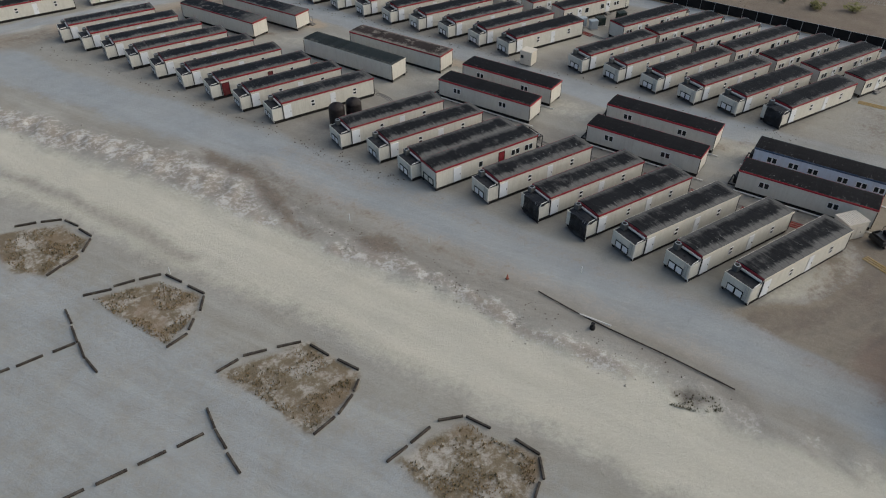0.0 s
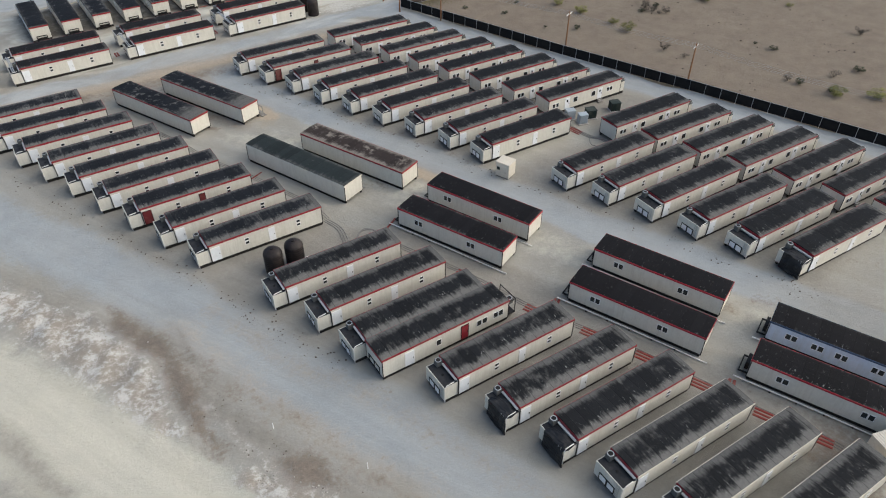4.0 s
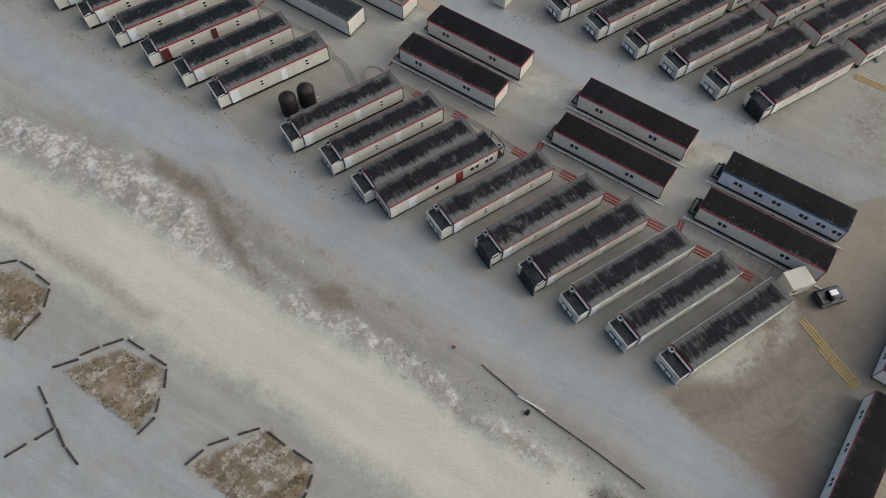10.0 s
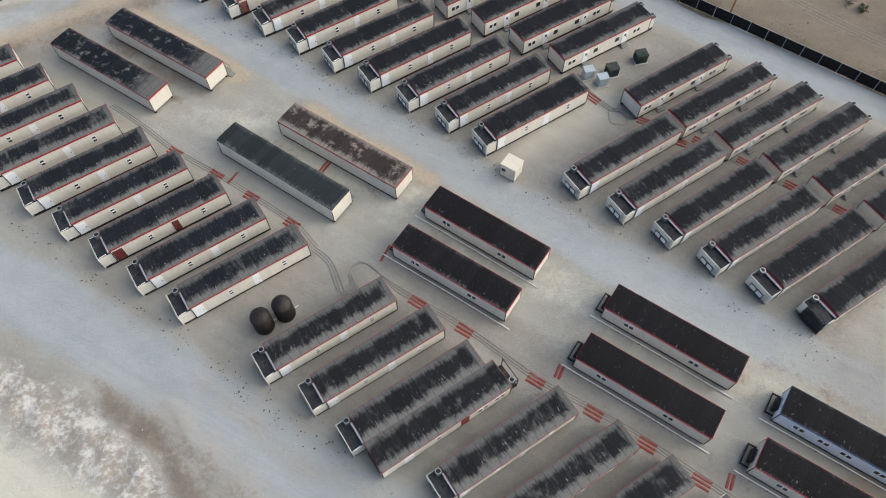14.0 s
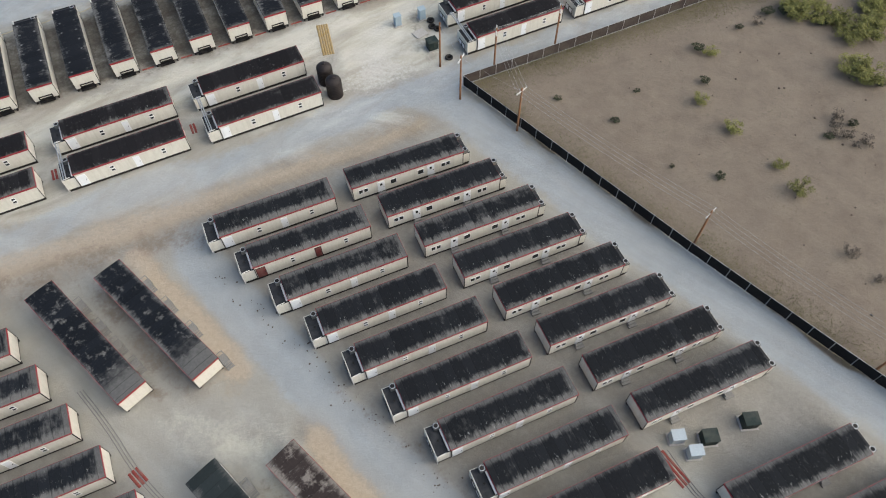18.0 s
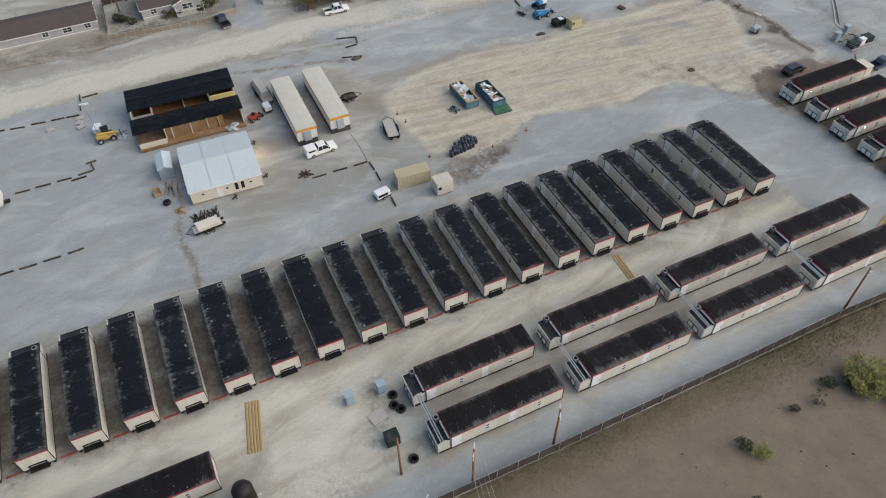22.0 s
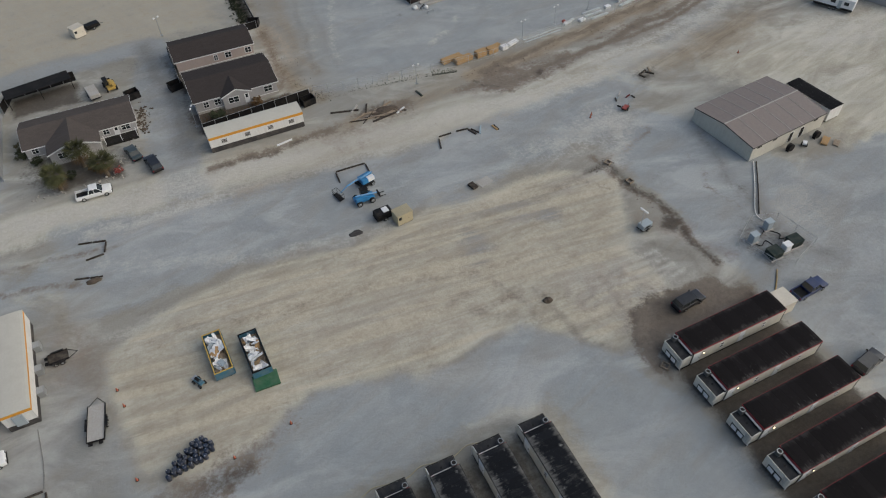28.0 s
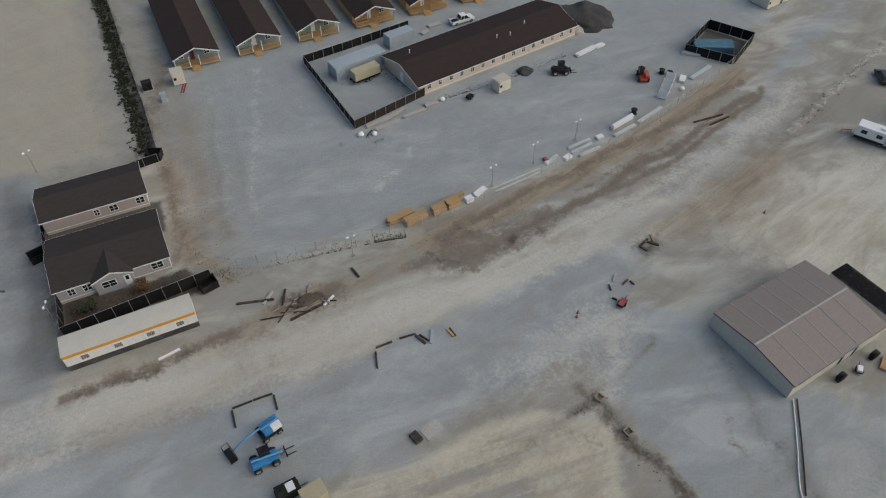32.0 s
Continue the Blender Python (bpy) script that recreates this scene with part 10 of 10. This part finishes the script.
for i, (x, y, r, m, l) in enumerate(((118.8, 288.6, 1.3, LEAF_DARK, "dark green garden bush by the house"), (121.0, 286.0, 1.0, LEAF_DARK, "dark green garden bush by the house"), (103.9, 288.4, 2.1, LEAF_OLIVE, "spreading olive-brown garden tree before the house"), (107.3, 293.2, 1.8, LEAF_DARK, "tall dark garden bush by the drive"), (94.2, 287.6, 1.3, LEAF_OLIVE, "thin olive bush before the grey house"), (84.2, 290.0, 1.5, LEAF_DARK, "dusty bush at the house corner"), (86.4, 288.0, 1.0, LEAF_OLIVE, "low dusty bush at the house corner"), (119.0, 290.6, 1.4, LEAF_OLIVE, "grey-green bush beside the dark-roofed house"), (101.6, 286.9, 1.1, LEAF_DARK, "dark garden bush behind the fence"), (153.4, 284.6, 1.4, LEAF_DARK, "dark garden bush before the grey house"), (161.0, 285.4, 1.2, LEAF_DRY, "dry orange-brown garden bush"), (96.6, 287.6, 0.8, LEAF_DARK, "small garden bush before the house"), (83.5, 291.0, 1.1, LEAF_DARK, "dusty bush between the houses"), (126.0, 279.0, 1.0, LEAF_DARK, "low garden bush under the palms"), (130.0, 279.4, 0.9, LEAF_DRY, "dry low bush under the palms"))):
    shrub(x, y, r, m, l, 40 + i, int(420 * r ** 1.4), 0.17, "garden_bush", "garden bushes")


shrub(133.8, 276.9, 0.75, RED_PAINT, "low dark red flowering bush by the palms", 71, 300, 0.13, "flowering_bush", "garden bushes")


def palm(x, y, h, seed):
    rnd = random.Random(seed)
    ob = thing("palm_tree", "fan palm with a shaggy trunk and dense green crown", "palm tree", x, y, 0, "palms before the house")
    bm = bmesh.new()
    lathe(bm, (0, 0, -0.05), [(0.42, 0), (0.34, 0.4), (0.28, 1.2), (0.30, h * 0.7), (0.36, h)], 14)
    for v in bm.verts:
        v.co += 0.05 * noise.noise_vector(v.co * 4)
    part("trunk", bm, PALM_TRUNK, ob)
    for dry in (False, True):
        bm = bmesh.new()
        for k in range(46 if not dry else 6):
            a = rnd.uniform(0, 2 * math.pi)
            e = rnd.uniform(-0.5, 1.2) if not dry else rnd.uniform(-1.1, -0.4)
            reach = rnd.uniform(1.5, 2.5)
            d = Vector((math.cos(a) * math.cos(e), math.sin(a) * math.cos(e), math.sin(e)))
            hub = Vector((0, 0, h)) + d * reach * 0.5
            side = d.cross(Vector((0, 0, 1))).normalized()
            up = side.cross(d)
            for j in range(-6, 7):
                g = j * 0.21
                tip = hub + (d * math.cos(g) + side * math.sin(g)) * reach * 0.75 - Vector((0, 0, 0.28 + 0.1 * abs(g)))
                q = [bm.verts.new(hub - d * 0.1), bm.verts.new(hub.lerp(tip, 0.5) + side * 0.07 + up * 0.06), bm.verts.new(tip), bm.verts.new(hub.lerp(tip, 0.5) - side * 0.07 + up * 0.06)]
                bm.faces.new(q)
            b = [bm.verts.new(p) for p in (Vector((0, 0, h)) - side * 0.04, Vector((0, 0, h)) + side * 0.04, hub + side * 0.02, hub - side * 0.02)]
            bm.faces.new(b)
        part("crown" if not dry else "dry_fronds", bm, PALM_LEAF if not dry else LEAF_DRY, ob)


for i, (x, y, h) in enumerate(((124.0, 276.9, 3.3), (131.9, 277.0, 3.4), (128.3, 281.6, 3.7))):
    palm(x, y, h, 60 + i)
bm = bmesh.new()
rnd = random.Random(9)
for k in range(1000):
    yy = rnd.uniform(317.5, 384)
    leaf_mass(bm, (166.9 + rnd.gauss(0, 0.75), yy, rnd.uniform(0.0, 0.2)), rnd.uniform(0.2, 0.5), 18, 0.15, rnd, 0.4)
solid("hedge_row", bm, LEAF_DARK, "dark green overgrown strip along the field's edge", "hedge", kind="stuff")


def tufts(name, label, material, count, place, h, seed):
    """Blades of dry grass, three to a tuft, as one mesh."""
    rnd = random.Random(seed)
    verts, faces = [], []
    while count > 0:
        p = place(rnd)
        if p is None:
            continue
        count -= 1
        for _ in range(4):
            a, l, b = rnd.uniform(0, 6.28), h * rnd.uniform(0.5, 1.3), h * rnd.uniform(0.12, 0.3)
            dx, dy = math.cos(a), math.sin(a)
            i = len(verts)
            verts += [(p[0] - dy * b, p[1] + dx * b, 0.0), (p[0] + dy * b, p[1] - dx * b, 0.0), (p[0] + dx * l * 0.7, p[1] + dy * l * 0.7, l)]
            faces.append((i, i + 1, i + 2))
    me = bpy.data.meshes.new(name)
    me.from_pydata(verts, [], faces)
    me.materials.append(material)
    tagged(new(name, me), label, "grass", "", "stuff")


def along(pts, lo, hi):
    def pick(r):
        i = r.randrange(len(pts) - 1)
        (x0, y0), (x1, y1) = pts[i], pts[i + 1]
        k, o = r.random(), lo + (hi - lo) * r.random() ** 2.6
        d = math.hypot(x1 - x0, y1 - y0)
        x, y = x0 + (x1 - x0) * k, y0 + (y1 - y0) * k
        if r.random() > 0.45 + 0.7 * noise.fractal(Vector((x * 0.12, y * 0.12, 0)), 1.0, 2.0, 3):
            return None
        return x - (y1 - y0) / d * o, y + (x1 - x0) / d * o
    return pick


def in_beds(r):
    b = beds[r.randrange(4)]
    cx, cy = sum(p[0] for p in b) / len(b), sum(p[1] for p in b) / len(b)
    p = b[r.randrange(len(b))]
    q = b[(b.index(p) + 1) % len(b)]
    k, s = r.random(), math.sqrt(r.random()) * 0.9
    x, y = cx + (p[0] + (q[0] - p[0]) * k - cx) * s, cy + (p[1] + (q[1] - p[1]) * k - cy) * s
    return (x, y) if noise.noise(Vector((x * 0.35, y * 0.35, 5))) > -0.12 else None


tufts("fence_grass", "yellow-green grass growing along the fence", GRASS, 5500, along([(102.4, 158.0), (115.8, 118.2), (125.2, 93.4), (136.8, 60.8)], 0.1, 4.5), 0.15, 21)
tufts("fence_grass", "yellow-green grass growing along the fence", GRASS, 7500, along([(222, 158.4), (190, 158.4), (165, 159.0), (150, 158.8), (103, 158.6)], 0.1, 4.8), 0.15, 22)
tufts("bed_grass", "dry brown grass in the edged beds", GRASS_DRY, 2200, in_beds, 0.17, 23)
tufts("bed_grass", "dull green weeds in the edged beds", LEAF_OLIVE, 650, in_beds, 0.2, 43)
tufts("lane_weeds", "olive-brown brush at the end of the long pipe", LEAF_OLIVE, 160, along([(42.0, 23.6), (43.6, 21.4), (45.2, 20.6)], -0.9, 0.9), 0.22, 44)
tufts("verge_grass", "dry grass on the verge before the houses", GRASS_DRY, 1500, along([(40, 284.5), (75, 282.2), (96, 285.6)], -3.0, 3.0), 0.16, 24)
tufts("verge_grass", "dark weeds along the yard fence", LEAF_DARK, 420, along([(172, 283.0), (196, 279.7), (201, 278.5)], -0.8, 1.0), 0.18, 25)


def stones(name, label, material, count, place, size, seed):
    """Loose stones as one mesh."""
    rnd = random.Random(seed)
    verts, faces = [], []
    shape = [(1, 0, 0), (0.3, 0.95, 0), (-0.8, 0.6, 0), (-0.8, -0.6, 0), (0.3, -0.95, 0)]
    while count > 0:
        p = place(rnd)
        if p is None:
            continue
        count -= 1
        s, a = size * rnd.uniform(0.35, 1.0) ** 1.6, rnd.uniform(0, 6.28)
        i = len(verts)
        for z, g in ((-0.05, 1.0), (0.35, 0.9), (0.7, 0.5)):
            for x, y, _ in shape:
                j = s * g * rnd.uniform(0.75, 1.2)
                verts.append((p[0] + j * (x * math.cos(a) - y * math.sin(a)), p[1] + j * (x * math.sin(a) + y * math.cos(a)), p[2] + s * z))
        for k in range(2):
            for q in range(5):
                faces.append((i + 5 * k + q, i + 5 * k + (q + 1) % 5, i + 5 * k + 5 + (q + 1) % 5, i + 5 * k + 5 + q))
        faces.append(tuple(i + 10 + q for q in range(5)))
    me = bpy.data.meshes.new(name)
    me.from_pydata(verts, [], faces)
    me.materials.append(material)
    tagged(new(name, me), label, "stones", "", "stuff")


def by_line(pts, spread, z=0.02):
    def pick(r):
        i = r.randrange(len(pts) - 1)
        (x0, y0), (x1, y1) = pts[i], pts[i + 1]
        k = r.random()
        x, y = x0 + (x1 - x0) * k + r.gauss(0, spread), y0 + (y1 - y0) * k + r.gauss(0, spread)
        return (x, y, z) if noise.noise(Vector((x * 0.4, y * 0.4, 9))) > -0.25 else None
    return pick


stones("windrow_stones", "pale broken caliche along the windrow", ROCK, 900, by_line([(25.6, 62.6), (29.1, 57.7), (31.3, 53.8), (33.7, 48.2), (35.1, 43.6), (36.5, 38.4), (39.4, 33), (40.5, 28)], 0.7, 0.03), 0.13, 31)
stones("windrow_stones", "pale broken caliche along the windrow", ROCK, 800, by_line([(-12, 136), (4, 111), (11, 100), (17, 88), (20, 76)], 2.0, 0.03), 0.12, 32)
stones("windrow_stones", "brown clods among the pale caliche of the windrow", SOIL_HEAP, 260, by_line([(4, 111), (16, 94), (25, 74), (29, 63), (33, 52), (37, 42.5), (41, 33), (46, 22)], 1.3, 0.03), 0.10, 42)
stones("lane_stones", "dark stones and clods along the trailer fronts", SOIL_HEAP, 200, by_line([(8, 146), (20, 119), (30, 95), (36, 80), (40, 70)], 0.9, 0.0), 0.13, 33)
stones("road_stones", "pale boulders heaped along the dirt road", ROCK, 380, by_line([(276, 271.8), (288.2, 276.0), (305.8, 282.1), (322, 288.2)], 0.4, 0.05), 0.2, 34)
stones("road_stones", "brown clods among the boulders by the dirt road", SOIL_HEAP, 170, by_line([(276, 271.4), (283, 274.0), (291, 277.0), (306, 282.2)], 0.5, 0.03), 0.17, 39)
stones("trench_stones", "clods and stones along the dug trench", SOIL_HEAP, 220, by_line([(201, 275), (215, 276), (231, 279), (250, 281.6), (272, 288.4)], 1.3, 0.02), 0.11, 35)
stones("trench_stones", "clods and stones round the filled trench", SOIL_HEAP, 60, by_line([(207.3, 239.7), (211.6, 240), (212, 233), (212.8, 225)], 0.6, 0.0), 0.13, 36)
stones("block_stones", "dark clods along the middle lane", SOIL_HEAP, 240, by_line([(57, 143), (63, 128), (70, 112), (76, 96), (82, 80), (92, 54), (96, 46)], 0.8, 0.0), 0.13, 37)
stones("desert_stones", "dark stones scattered on the desert sand", SOIL_HEAP, 180, lambda r: (r.uniform(125, 185), r.uniform(85, 152), 0.0), 0.22, 38)

stones("garden_stones", "pale stones edging the palm garden", ROCK, 150, by_line([(120, 276.4), (127, 275.6), (134, 276.2), (135.2, 281), (139, 288), (140, 294)], 0.6, 0.02), 0.3, 40)
stones("garden_stones", "brown stones beside the dark-roofed house", SOIL_HEAP, 160, by_line([(139.6, 287), (140.4, 296)], 0.8, 0.02), 0.28, 41)

# small things behind the houses
tufts("hall_weeds", "dark weeds along the hall and in its yard", LEAF_DARK, 260, along([(221, 309.6), (238, 310.2), (252, 312.4)], -0.9, 0.6), 0.2, 26)
tufts("hall_weeds", "dark weeds along the hall and in its yard", LEAF_DARK, 160, along([(214, 312.5), (217.5, 314), (216, 322)], -1.6, 1.0), 0.24, 27)
tufts("garden_weeds", "dry and dark weeds round the grey house", LEAF_DRY, 90, along([(170.5, 313), (170.2, 296), (169.5, 284)], -1.4, 1.6), 0.14, 28)
tufts("garden_weeds", "dark weeds round the grey house", LEAF_DARK, 120, along([(172, 300), (171.5, 286), (176, 281)], -1.8, 1.8), 0.16, 29)
tufts("garden_weeds", "brown plants before the grey house", LEAF_DRY, 300, along([(151, 284.6), (160, 285), (167.5, 284.8)], -1.8, 1.6), 0.3, 30)
